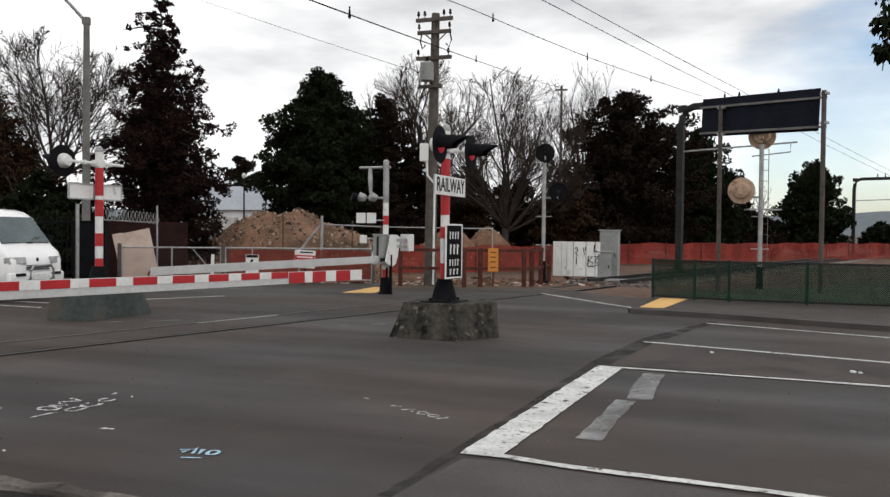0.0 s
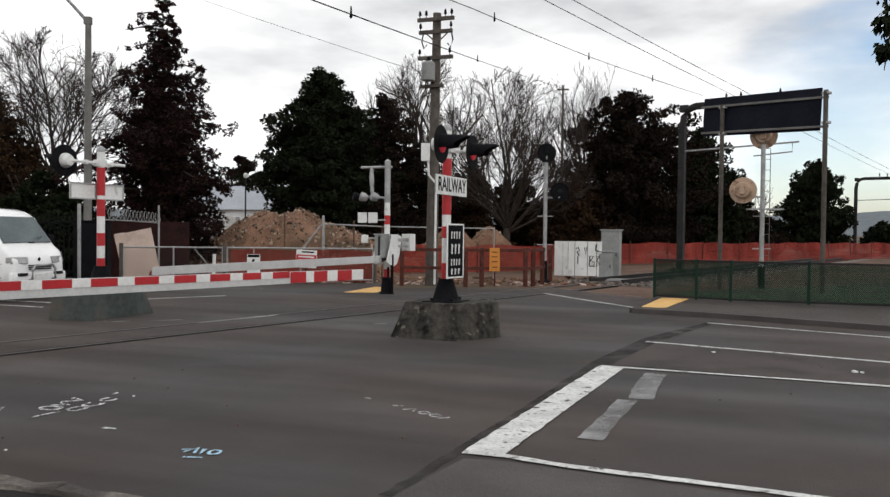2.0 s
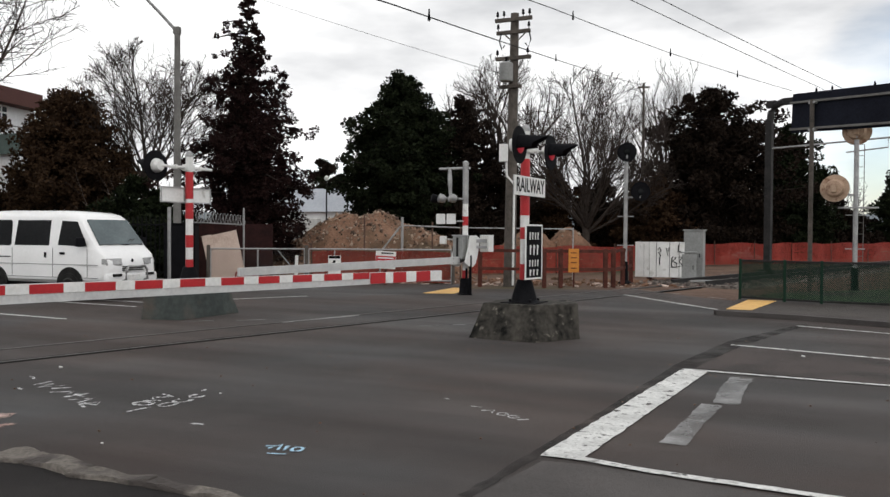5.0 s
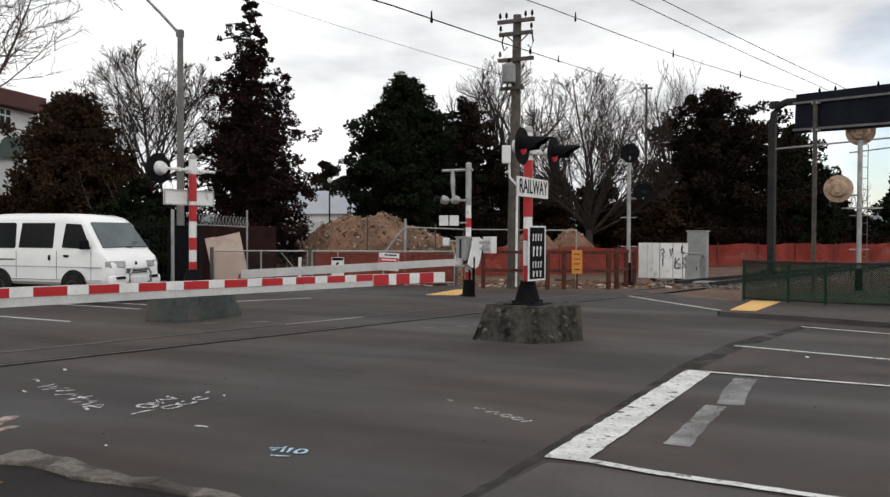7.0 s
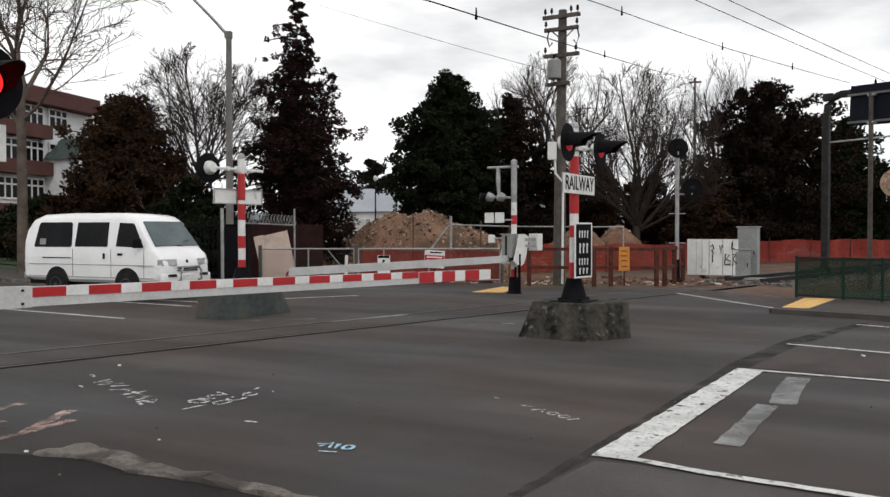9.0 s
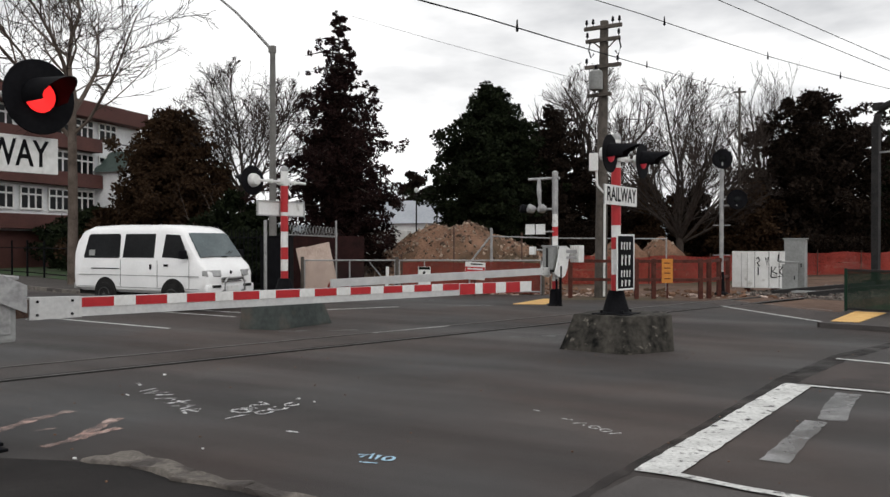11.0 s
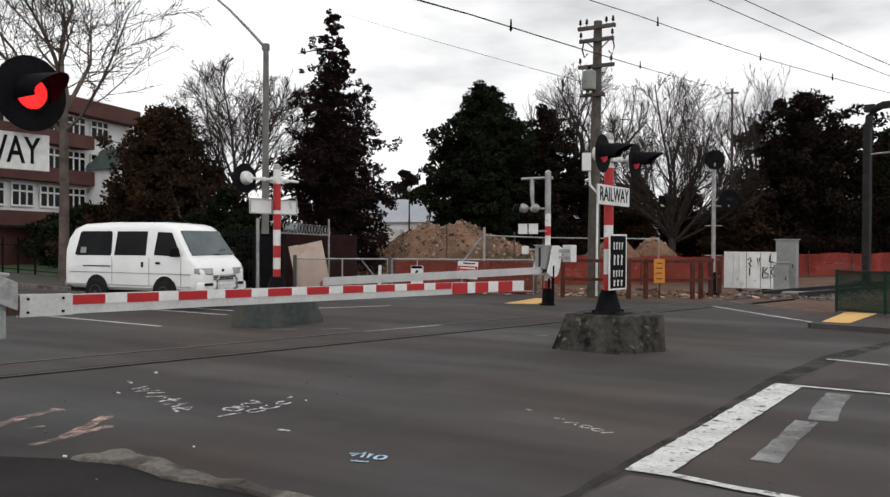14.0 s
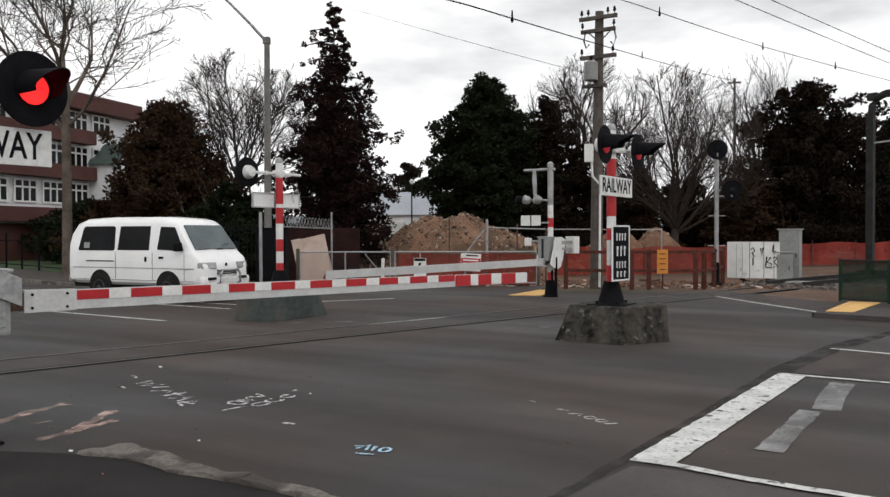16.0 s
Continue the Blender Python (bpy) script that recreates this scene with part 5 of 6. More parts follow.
def disc_signal(name, x, y, z, post_h, heads, face, label, disc_mat, r, head_mat=None, category="railway signal"):
    t = thing(name, place(x, y, z), label, category, "line signals")
    part("post", Build().tube([(0, 0, 0), (0, 0, post_h)], 0.062, 12), GALV, t, "pale grey post", True)
    part("base", Build().lathe([(0.2, 0), (0.2, 0.05), (0.1, 0.12), (0.085, 0.7)], 14), BLACK, t, "", True)
    for hx, hy, hz in heads:
        h = part("signal_head", Build().lathe([(r * 0.55, -0.2), (r * 0.62, -0.1), (r * 0.7, -0.01)], 22, pose(hx, hy, hz, 0, 90, face)), head_mat or BLACK, t, "", True)
        part("target_disc", Build().lathe([(r, -0.012), (r + 0.008, 0.0), (r, 0.012)], 30, pose(hx, hy, hz, 0, 90, face)), disc_mat, h, "round target plate")
        part("lens", Build().lathe([(0.1, 0.01), (0.09, 0.04), (0.02, 0.05)], 14, pose(hx, hy, hz, 0, 90, face)), DARK_GLASS, h)
        part("bracket", Build().tube([(0, 0, hz - 0.18), (hx, hy, hz - 0.18), (hx, hy, hz)], 0.028, 6), GALV, t)
    for z_ in (1.2, 2.1):
        part("step", Build().tube([(-0.25, 0, z_), (0.25, 0, z_)], 0.016, 6), GALV, t)
    return t


street_lamp()
power_pole()
disc_signal("track_signal", 3.12, 26.0, 0, 4.0, [(0.0, -0.2, 4.08), (0.43, -0.15, 2.87)], -92, "railway signal post with two round black heads", BLACK, 0.29)
back = disc_signal("track_signal", 8.75, 22.8, 0, 4.1, [(0.1, 0.25, 4.35), (-0.47, 0.2, 2.82)], 62, "railway signal post with round weathered tan backs", BLACK, 0.36, DISC_BACK)
for hx, hy, hz in ((0.1, 0.25, 4.35), (-0.47, 0.2, 2.82)):
    part("back_plate", Build().lathe([(0.365, -0.02), (0.365, -0.014)], 30, pose(hx - 0.006, hy - 0.012, hz, 0, 90, 62)), DISC_BACK, back, "weathered tan disc back")
    part("back_box", Build().box((hx - 0.1, hy - 0.2, hz), (0.18, 0.14, 0.24), pose(0, 0, 0, 0, 0, 62), 0.03), DISC_BACK, back, "tan lamp housing")
lad = Build()
for xx in (0.1, 0.3):
    lad.tube([(xx, 0.25, 0.1), (xx, 0.25, 4.0)], 0.011, 5)
for i in range(13):
    lad.tube([(0.1, 0.25, 0.4 + 0.3 * i), (0.3, 0.25, 0.4 + 0.3 * i)], 0.008, 5)
part("ladder", lad, POLE_CONC, back)
part("service_platform", Build().box((0.1, 0.1, 2.3), (0.9, 0.4, 0.04)), GALV, back)


def big_board():
    a, c = Vector((7.52, 24.28)), Vector((9.61, 21.26))
    mid = (a + c) / 2
    t = thing("road_sign", place(mid.x, mid.y, 0, along(a, c)), "large dark road sign seen from behind on two posts", "road sign")
    w = (c - a).length
    sag = pose(0, 0, 0, 0, 2.6, 0)
    part("panel", Build().box((0, 0.04, 4.93), (w, 0.03, 1.1), sag, 0.004), BOARD_BACK, t, "dark navy sign back")
    for z in (5.22, 4.47):
        part("stiffener", Build().box((0.1, -0.02, z), (w + 0.25, 0.06, 0.06), sag, 0.004), POLE_CONC, t, "grey stiffening rail")
    for px in (-w / 2 + 0.75, w / 2 + 0.2):
        post = part("post", Build().tube([(px, -0.1, 0), (px, -0.1, 5.3)], 0.06, 12), POLE_WOOD, t, "dark steel post", True)
        for z in (5.22, 4.47):
            part("clamp", Build().box((px, -0.07, z), (0.2, 0.14, 0.07), None, 0.008), GALV, post)


big_board()


def gantry(x, y, h, span, s, label):
    """A track-side mast with a rounded corner and an outreach beam."""
    t = thing("overhead_line_mast", place(x, y, 0, TRACK_TURN - 90), label, "railway mast", "overhead line masts")
    corner = [(0, 0, h - 0.75), (0.06, 0, h - 0.4), (0.22, 0, h - 0.12), (0.5, 0, h)]
    part("mast", Build().box((0, 0, (h - 0.75) / 2), (0.2 * s, 0.2 * s, h - 0.75), None, 0.01), DARK_STEEL, t, "dark steel mast")
    part("foundation", Build().box((0, 0, 0.1), (0.7, 0.7, 0.2), None, 0.02), CONCRETE, t)
    part("knee", Build().tube(corner, 0.11 * s, 8), DARK_STEEL, t, "", True)
    part("knee_plate", Build().box((0.06, 0, h - 0.06), (0.34, 0.14, 0.28), None, 0.01), DARK_STEEL, t)
    part("beam", Build().box(((0.5 + span) / 2, 0, h), (span - 0.5, 0.16 * s, 0.2 * s), None, 0.01), DARK_STEEL, t)
    part("cantilever", Build().tube([(0, 0, h - 1.75), (span * 0.95, 0, h - 1.6)], 0.035, 8), GALV, t, "galvanised registration tube", True)
    for q in (1.7, 2.25, span * 0.8):
        part("insulator", Build().lathe([(0.02, 0.08), (0.05, 0.1), (0.03, 0.16), (0.05, 0.2), (0.03, 0.26), (0.05, 0.3), (0.015, 0.42)], 8, pose(q, 0, h)), BLACK, t, "", True)
    part("drop_arm", Build().tube([(span * 0.9, 0, h - 1.6), (span * 0.9, 0, h - 1.95), (span * 0.6, 0, h - 2.05)], 0.025, 6), GALV, t)
    return t


gantry(9.32, 32.68, 6.6, 4.6, 1.25, "dark steel overhead line mast with curved top")
gantry(33.4, 67.2, 6.2, 7.0, 1.2, "distant dark steel overhead line mast")


def wire(points, r=0.012, label="overhead line wire on the railway"):
    pts = []
    for a, c in zip(points, points[1:]):
        a, c = Vector(a), Vector(c)
        sag = 0.002 * (c - a).length
        for i in range(10):
            k = i / 10
            p = a.lerp(c, k)
            p.z -= sag * 4 * k * (1 - k)
            pts.append(p)
    pts.append(Vector(points[-1]))
    w = thing("overhead_wire", place(0, 0), label, "wire", "overhead wires")
    part("strand", Build().tube(pts, r, 5), BLACK, w)
    return w


def back_along(p, k, z):
    return (p[0] - k * U.x, p[1] - k * U.y, z)


for p, zs, far_z in (((10.6, 31.42), (7.02, 7.24, 7.5), 6.4), ((11.05, 31.1), (7.05, 7.26, 7.5), 6.5)):
    wire([back_along(p, 45, zs[2]), back_along(p, 15, zs[1]), (*p, zs[0]), back_along(p, -43, far_z)], 0.010)
w2 = wire([(-8.5, 6.6, 6.75), (0.6, 19.15, 6.74), (4.08, 23.95, 6.7), (9.9, 31.98, 6.95)], 0.010, "overhead wire with small insulators beside the road")
w1 = wire([(-4.01, 5.8, 4.24), (-2.2, 13.0, 5.23), (6.86, 49.0, 10.16)], 0.012, "sagging overhead power wire crossing the road")
for w, spots in ((w2, ((1.1, 19.84, 6.7), (4.08, 23.95, 6.67), (6.9, 27.84, 6.78))), (w1, ((-1.75, 14.8, 5.45), (0.9, 25.3, 6.85)))):
    for sx, sy, sz in spots:
        part("wire_clip", Build().lathe([(0.012, -0.06), (0.03, -0.03), (0.02, 0.02), (0.012, 0.16)], 6, pose(sx, sy, sz)), BLACK, w)
wire([(-0.3, 24.5, 5.2), (9.3, 32.5, 5.9)], 0.008, "thin service wire from the power pole")
wire([(-15.05, 45, 14.61), (-0.46, 24.5, 6.19)], 0.008, "thin high power wire over the trees")
wire([(6.9, 49.4, 10.2), (0.0, 49.0, 8.3)], 0.012, "thin wire from the distant pole through bare trees")
far_pole = thing("power_pole", place(6.9, 49.4), "distant thin timber pole among bare trees", "power pole")
part("pole", Build().tube([(0, 0, 0), (0, 0, 10.4)], [0.11, 0.06], 8), POLE_WOOD, far_pole)
part("crossarm", Build().box((0, 0, 10.15), (0.7, 0.08, 0.1), None, 0.01), POLE_WOOD, far_pole)


path_lamp = thing("path_lamp", place(-11.9, 48.6), "slim dark lamp post with a small globe beyond the site", "lamp post")
part("post", Build().tube([(0, 0, 0), (0, 0, 4.6)], [0.06, 0.04], 8), DARK_STEEL, path_lamp)
part("globe", Build().lathe([(0.04, 0), (0.12, 0.08), (0.14, 0.18), (0.1, 0.28), (0.02, 0.32)], 10, pose(0, 0, 4.6)), WHITE, path_lamp, "pale globe", True)


# ---- far crossing side: drive mast, boxes, signs ----
far = thing("barrier_mast", place(-1.5, 20.78, 0, FACE + 180), "grey, red and white barrier mast with lamp bracket", "railway signal", "railway crossing masts")
part("base_casting", Build().lathe([(0.19, 0.0), (0.19, 0.03), (0.15, 0.05), (0.12, 0.38), (0.1, 0.42)], 16), BLACK, far, "black flared base casting", True)
part("side_strap", Build().box((-0.2, 0.1, 0.5), (0.06, 0.05, 1.0), None, 0.01), BLACK, far)
banded_post(far, 0.4, 3.32, 0.075, [(0.42, 0.62, RED), (0.62, 0.84, WHITE), (1.75, 1.98, RED), (1.98, 2.12, WHITE), (2.3, 3.32, GALV)])
part("cap", Build().lathe([(0.08, 0), (0.08, 0.03), (0.03, 0.07)], 12, pose(0, 0, 3.32)), GALV, far)
part("top_arm", Build().tube([(-0.12, 0, 3.2), (0.75, 0, 3.2)], 0.035, 8), GALV, far, "", True)
part("hanger", Build().tube([(0.45, 0, 3.2), (0.45, 0, 2.9), (0.43, 0, 2.55)], [0.05, 0.065, 0.045], 8), GALV, far, "", True)
part("lamp_arm", Build().tube([(0.0, 0.0, 2.42), (0.9, 0.0, 2.46)], 0.03, 8), GALV, far, "", True)
for xx, yy in ((0.3, 0.12), (0.62, 0.1), (0.85, 0.05)):
    part("lamp_back", Build().lathe([(0.03, -0.1), (0.08, -0.09), (0.11, -0.02), (0.115, 0.08), (0.09, 0.1)], 14, pose(xx, yy, 2.44, 0, 75, 40)), GALV if xx < 0.8 else BLACK, far, "small lamp housing", True)
for xx in (0.36, 0.66):
    part("small_sign", Build().box((xx, 0.09, 1.92), (0.26, 0.012, 0.26), None, 0.003), WHITE, far, "small white sign plate")
part("sign_arm", Build().tube([(0, 0.06, 1.86), (0.8, 0.06, 1.86)], 0.02, 6), GALV, far)


def crate(x, y, turn):
    t = thing("storage_box", place(x, y, 0, turn), "white panelled box with black graffiti on low blocks", "box")
    part("front_panel", Build().box((0.14, -0.42, 0.72), (1.1, 0.04, 1.16), None, 0.006), WHITE, t, "white panel with graffiti scrawl")
    part("side_panel", Build().box((-0.64, -0.3, 0.72), (0.5, 0.04, 1.16), pose(0, 0, 0, 0, 0, -28), 0.006), WHITE, t)
    part("core", Build().box((0.0, 0.0, 0.7), (1.2, 0.7, 1.08), None, 0.01), CAB_GREY, t)
    for px in (-0.2, 0.22, 0.52):
        part("panel_joint", Build().box((px, -0.445, 0.72), (0.014, 0.006, 1.14)), BLACK_SOFT, t)
    def scrawl(strokes):
        g = Build()
        for s in strokes:
            g.tube([(a, -0.447, c) for a, c in s], 0.018, 5)
        part("graffiti", g, BLACK, t, "black graffiti strokes, unreadable")
    scrawl([[(-0.16, 1.05), (-0.1, 1.12), (-0.05, 1.0), (-0.13, 0.95), (-0.06, 0.82)], ])
    scrawl([[(-0.1, 0.8), (-0.1, 0.55)]])
    scrawl([[(0.12, 1.1), (0.16, 0.85), (0.2, 1.12)]])
    scrawl([[(0.28, 0.5), (0.3, 0.82), (0.42, 0.8), (0.32, 0.66), (0.45, 0.6), (0.44, 0.48), (0.28, 0.48)]])
    scrawl([[(0.5, 0.8), (0.62, 0.82), (0.52, 0.66), (0.64, 0.52), (0.5, 0.5)]])
    scrawl([[(0.5, 1.2), (0.48, 0.98), (0.58, 1.0)]])
    for px in (-0.4, 0.4):
        part("block", Build().box((px, 0, 0.08), (0.16, 0.6, 0.16), None, 0.01), BROWN_WOOD, t)


crate(4.55, 27.9, -6)


def cabinet(x, y, w, d, h, turn, label, material=None):
    t = thing("relay_cabinet", place(x, y, 0, turn), label, "cabinet", "equipment cabinets")
    part("body", Build().box((0, 0, h / 2), (w, d, h), None, 0.012), material or CAB_GREY, t)
    part("roof", Build().box((0, 0, h + 0.015), (w + 0.08, d + 0.08, 0.04), None, 0.008), material or CAB_GREY, t)
    part("door", Build().box((0, -d / 2 - 0.008, h / 2 + 0.03), (w - 0.08, 0.016, h - 0.16), None, 0.005), material or CAB_GREY, t)
    part("handle", Build().box((w / 2 - 0.1, -d / 2 - 0.025, h / 2), (0.025, 0.02, 0.12), None, 0.004), BLACK, t)


cabinet(5.75, 28.6, 0.62, 0.6, 1.68, -20, "tall grey relay cabinet beside the track")
cabinet(5.35, 27.6, 0.5, 0.45, 0.95, -10, "low grey cabinet with an overhanging lid")
slab_board = tagged(part("timber_board", Build().box((5.6, 27.0, 0.06), (1.3, 0.4, 0.06), pose(0, 0, 0, 0, 0, -15), 0.01), CAB_GREY, None), "pale flat board lying on the ground", "board")
cabinet(-9.55, 22.15, 0.85, 0.5, 1.75, 10, "black equipment cabinet behind the crossing mast", BLACK)
cabinet(-19.6, 27.4, 0.5, 0.4, 0.85, -35, "small pale grey service cabinet on the grass")
post_ = thing("steel_post", place(-9.35, 20.9, 0.0), "plain galvanised sign post beside the cabinet", "post")
part("shaft", Build().tube([(0, 0, 0), (0, 0, 2.2)], 0.045, 10), GALV, post_, "", True)


# ---- fences ----
def strand_mesh(a, c, z0, z1, gap, r, material, parent, name="wire_mesh", flat=False, sag=0.0, seed=1):
    """Woven wire or net between two posts, in the plane from a to c."""
    rnd = random.Random(seed)
    a, c = Vector(a), Vector(c)
    length, h, b = (c - a).length, z1 - z0, Build()
    d = (c - a) / length
    nrm = Vector((-d.y, d.x))
    def at_(s, z):
        k = sag * math.sin(s * 2.3 + z * 2) + sag * 0.5 * math.sin(s * 5.1)
        p = a + d * s + nrm * k
        return Vector((p.x, p.y, z0 + z + (sag * 0.8 * math.sin(s * 1.7) if z > h * 0.5 else 0)))
    if flat:
        for i in range(int(length / gap) + 1):
            s = min(i * gap, length - r)
            pts = [at_(s, h * k / 4) for k in range(5)]
            b.add([p for p in pts] + [p + Vector((d.x, d.y, 0)) * r * 2 for p in pts], [(k, k + 5, k + 6, k + 1) for k in range(4)])
        for j in range(int(h / (gap * 0.8)) + 1):
            z = min(j * gap * 0.8, h)
            n = max(2, int(length / 0.3))
            pts = [at_(length * k / n, z) for k in range(n + 1)]
            b.add(pts + [p + Vector((0, 0, r * 2)) for p in pts], [(k, k + 1, k + n + 2, k + n + 1) for k in range(n)])
    else:
        s = -h
        while s < length:
            for sg in (1, -1):
                s0, s1 = (s, s + h) if sg > 0 else (s + h, s)
                za, zb = 0.0, h
                lo, hi = min(s0, s1), max(s0, s1)
                k0, k1 = max(0.0, lo), min(length, hi)
                if k1 > k0:
                    f = lambda q: (q - s0) / (s1 - s0) * h
                    b.tube([at_(k0, f(k0)), at_(k1, f(k1))], r, 3, False)
            s += gap
    return tagged(part(name, b, material, parent), kind="stuff")


def tube_gate(a, c, h, label, net=None, braces=(), notice=None):
    a, c = Vector(a), Vector(c)
    t = thing("wire_gate", place(a.x, a.y, 0, along(a, c)), label, "gate", "site gates")
    w = (c - a).length
    for z in (0.1, h):
        part("rail", Build().tube([(0, 0, z), (w, 0, z)], 0.024, 8), GALV, t, "", True)
    for px in (0.0, w / 2, w):
        part("upright", Build().tube([(px, 0, 0.0), (px, 0, h)], 0.024, 8), GALV, t, "", True)
    for p, q in braces:
        part("brace", Build().tube([(p[0], 0.02, p[1]), (q[0], 0.02, q[1])], 0.02, 6), GALV, t)
    strand_mesh((0, 0), (w, 0), 0.1, h, 0.085, 0.0024, STEEL, t)
    return t


tube_gate((-9.4, 23.9), (-6.62, 24.3), 1.04, "low galvanised wire-mesh gate across the site entrance", braces=(((2.0, 1.0), (2.65, 0.2)),))
g2 = tube_gate((-6.5, 24.32), (-2.2, 24.75), 1.04, "low galvanised wire-mesh gate with orange netting behind")
for x, y in ((-6.56, 24.3), (-2.15, 24.76), (-9.46, 23.88)):
    p = thing("gate_post", place(x, y), "weathered timber gate post", "post", "gate posts")
    part("shaft", Build().tube([(0, 0, 0), (0, 0, 1.15)], 0.055, 10), POLE_WOOD, p, "", True)
bp = thing("white_post", place(-6.85, 24.15), "pale timber stake leaning by the gate", "post")
part("shaft", Build().tube([(0, 0, 0), (0.03, 0, 0.85)], 0.05, 8), WHITE, bp)


def netting(points, h, label, gap=0.04, seed=1, z=0.04):
    t = thing("safety_netting", place(0, 0), label, "netting", "orange site netting")
    for k, (p, q) in enumerate(zip(points, points[1:])):
        strand_mesh(p, q, z, z + h, gap, gap * 0.26, ORANGE_MESH, t, "net", True, 0.05, seed + k)
        n = max(1, int((Vector(q) - Vector(p)).length / 2.5))
        for i in range(n + 1):
            s = Vector(p).lerp(Vector(q), i / n)
            part("stake", Build().tube([(s.x, s.y, 0), (s.x, s.y, h + 0.15)], 0.02, 6), RUST, t)
    return t


netting([(-6.45, 24.5), (-4.3, 24.75), (-2.2, 24.95)], 0.9, "sagging orange safety netting behind the gate")
netting([(-2.0, 30.5), (1.2, 31.4), (6.0, 35.5), (7.0, 40.0)], 1.0, "orange safety netting behind the timber rails", seed=5)
netting([(7.0, 40.0), (14.0, 44.8), (22.0, 50.4), (30.5, 56.3), (48, 69)], 1.05, "long orange safety netting beside the railway line", gap=0.07, seed=9)


def timber_fence(points, label):
    t = thing("timber_rail_fence", place(0, 0), label, "fence")
    for x, y in points:
        part("post", Build().box((x, y, 0.55), (0.12, 0.12, 1.14), pose(0, 0, 0, 0, 0, 8), 0.012), BROWN_WOOD, t)
    for p, q in zip(points, points[1:]):
        m = (Vector(p) + Vector(q)) / 2
        for z in (1.05, 0.52):
            part("rail", Build().box((m.x, m.y - 0.05, z), ((Vector(q) - Vector(p)).length, 0.05, 0.09), pose(0, 0, 0, 0, 0, along(p, q)), 0.01), BROWN_WOOD, t)


timber_fence([(-1.3, 24.1), (0.57, 23.95), (1.05, 24.1), (2.35, 24.3), (2.6, 24.5), (3.0, 25.6), (3.45, 27.2)], "brown stained timber post and rail fence")
osign = thing("warning_sign", place(1.42, 24.02, 0, -4), "yellow-orange warning sign with unreadable lines on the fence", "sign")
part("plate", Build().box((0, -0.04, 0.78), (0.3, 0.02, 0.68), None, 0.005), ORANGE_SIGN, osign)
for z in (1.0, 0.86, 0.72, 0.56):
    part("text_bar", Build().box((0, -0.054, z), (0.17, 0.006, 0.028)), BROWN_WOOD, osign)
part("stake", Build().box((0, 0, 0.5), (0.05, 0.05, 1.0)), BROWN_WOOD, osign)

wsign = thing("site_notice", place(-5.72, 24.42, 0, 6), "white site notice with dark header hung on the gate", "sign")
part("plate", Build().box((0, -0.06, 0.53), (0.38, 0.015, 0.64), None, 0.004), WHITE, wsign)
part("header_bar", Build().box((0, -0.07, 0.8), (0.34, 0.006, 0.08)), BLACK, wsign)
part("pictogram", Build().box((-0.01, -0.07, 0.66), (0.07, 0.006, 0.1), pose(0, 0, 0, 0, 25, 0)), BLACK_SOFT, wsign)
part("pictogram", Build().box((0.04, -0.07, 0.58), (0.05, 0.006, 0.07), pose(0, 0, 0, 0, -15, 0)), BLACK_SOFT, wsign)
part("hanger", Build().tube([(0, -0.05, 0.84), (0, 0.0, 1.04)], 0.014, 5), GALV, wsign)
rsign = thing("site_sign", place(-4.1, 24.1, 0, 4), "red and white site sign on a short stake", "sign")
part("plate", Build().box((0, -0.05, 0.74), (0.6, 0.02, 0.52), pose(0, 0, 0, 0, 3, 0), 0.004), WHITE, rsign)
part("red_panel", Build().box((0, -0.064, 0.74), (0.58, 0.006, 0.24), pose(0, 0, 0, 0, 3, 0)), RED, rsign)
for z in (0.8, 0.7):
    part("text_bar", Build().box((0, -0.07, z), (0.46, 0.005, 0.04), pose(0, 0, 0, 0, 3, 0)), WHITE, rsign)
for z in (0.94, 0.55):
    part("text_bar", Build().box((0.05, -0.064, z), (0.36, 0.005, 0.04), pose(0, 0, 0, 0, 3, 0)), BLACK_SOFT, rsign)
part("stake", Build().box((0.0, 0, 0.3), (0.06, 0.05, 0.62)), BROWN_WOOD, rsign)

# tall bent site fence posts behind the gate
tall = thing("site_fence", place(0, 0), "rusty tall wire fence posts with a top rail", "fence")
for x, y, h in ((-5.1, 25.9, 2.1), (-3.9, 26.0, 2.05), (-2.95, 26.2, 1.9), (-2.05, 26.3, 1.75), (-6.75, 25.6, 1.2)):
    part("post", Build().tube([(x, y, 0), (x, y, h)], 0.045 if x == -3.9 else 0.026, 8), GALV if x == -3.9 else RUST, tall, "", True)
part("brace", Build().tube([(-3.95, 25.95, 1.75), (-4.6, 25.9, 0.9)], 0.03, 6), GALV, tall)
part("top_rail", Build().tube([(-3.9, 26.0, 1.78), (-2.05, 26.3, 1.72)], 0.024, 6), GALV, tall)
part("top_rail", Build().tube([(-2.05, 26.3, 1.72), (1.6, 27.6, 1.7)], 0.02, 6), GALV, tall)
for x, y in ((-0.6, 26.9), (0.55, 27.2), (1.6, 27.6)):
    part("post", Build().tube([(x, y, 0), (x, y, 1.75)], 0.022, 8), GALV, tall)


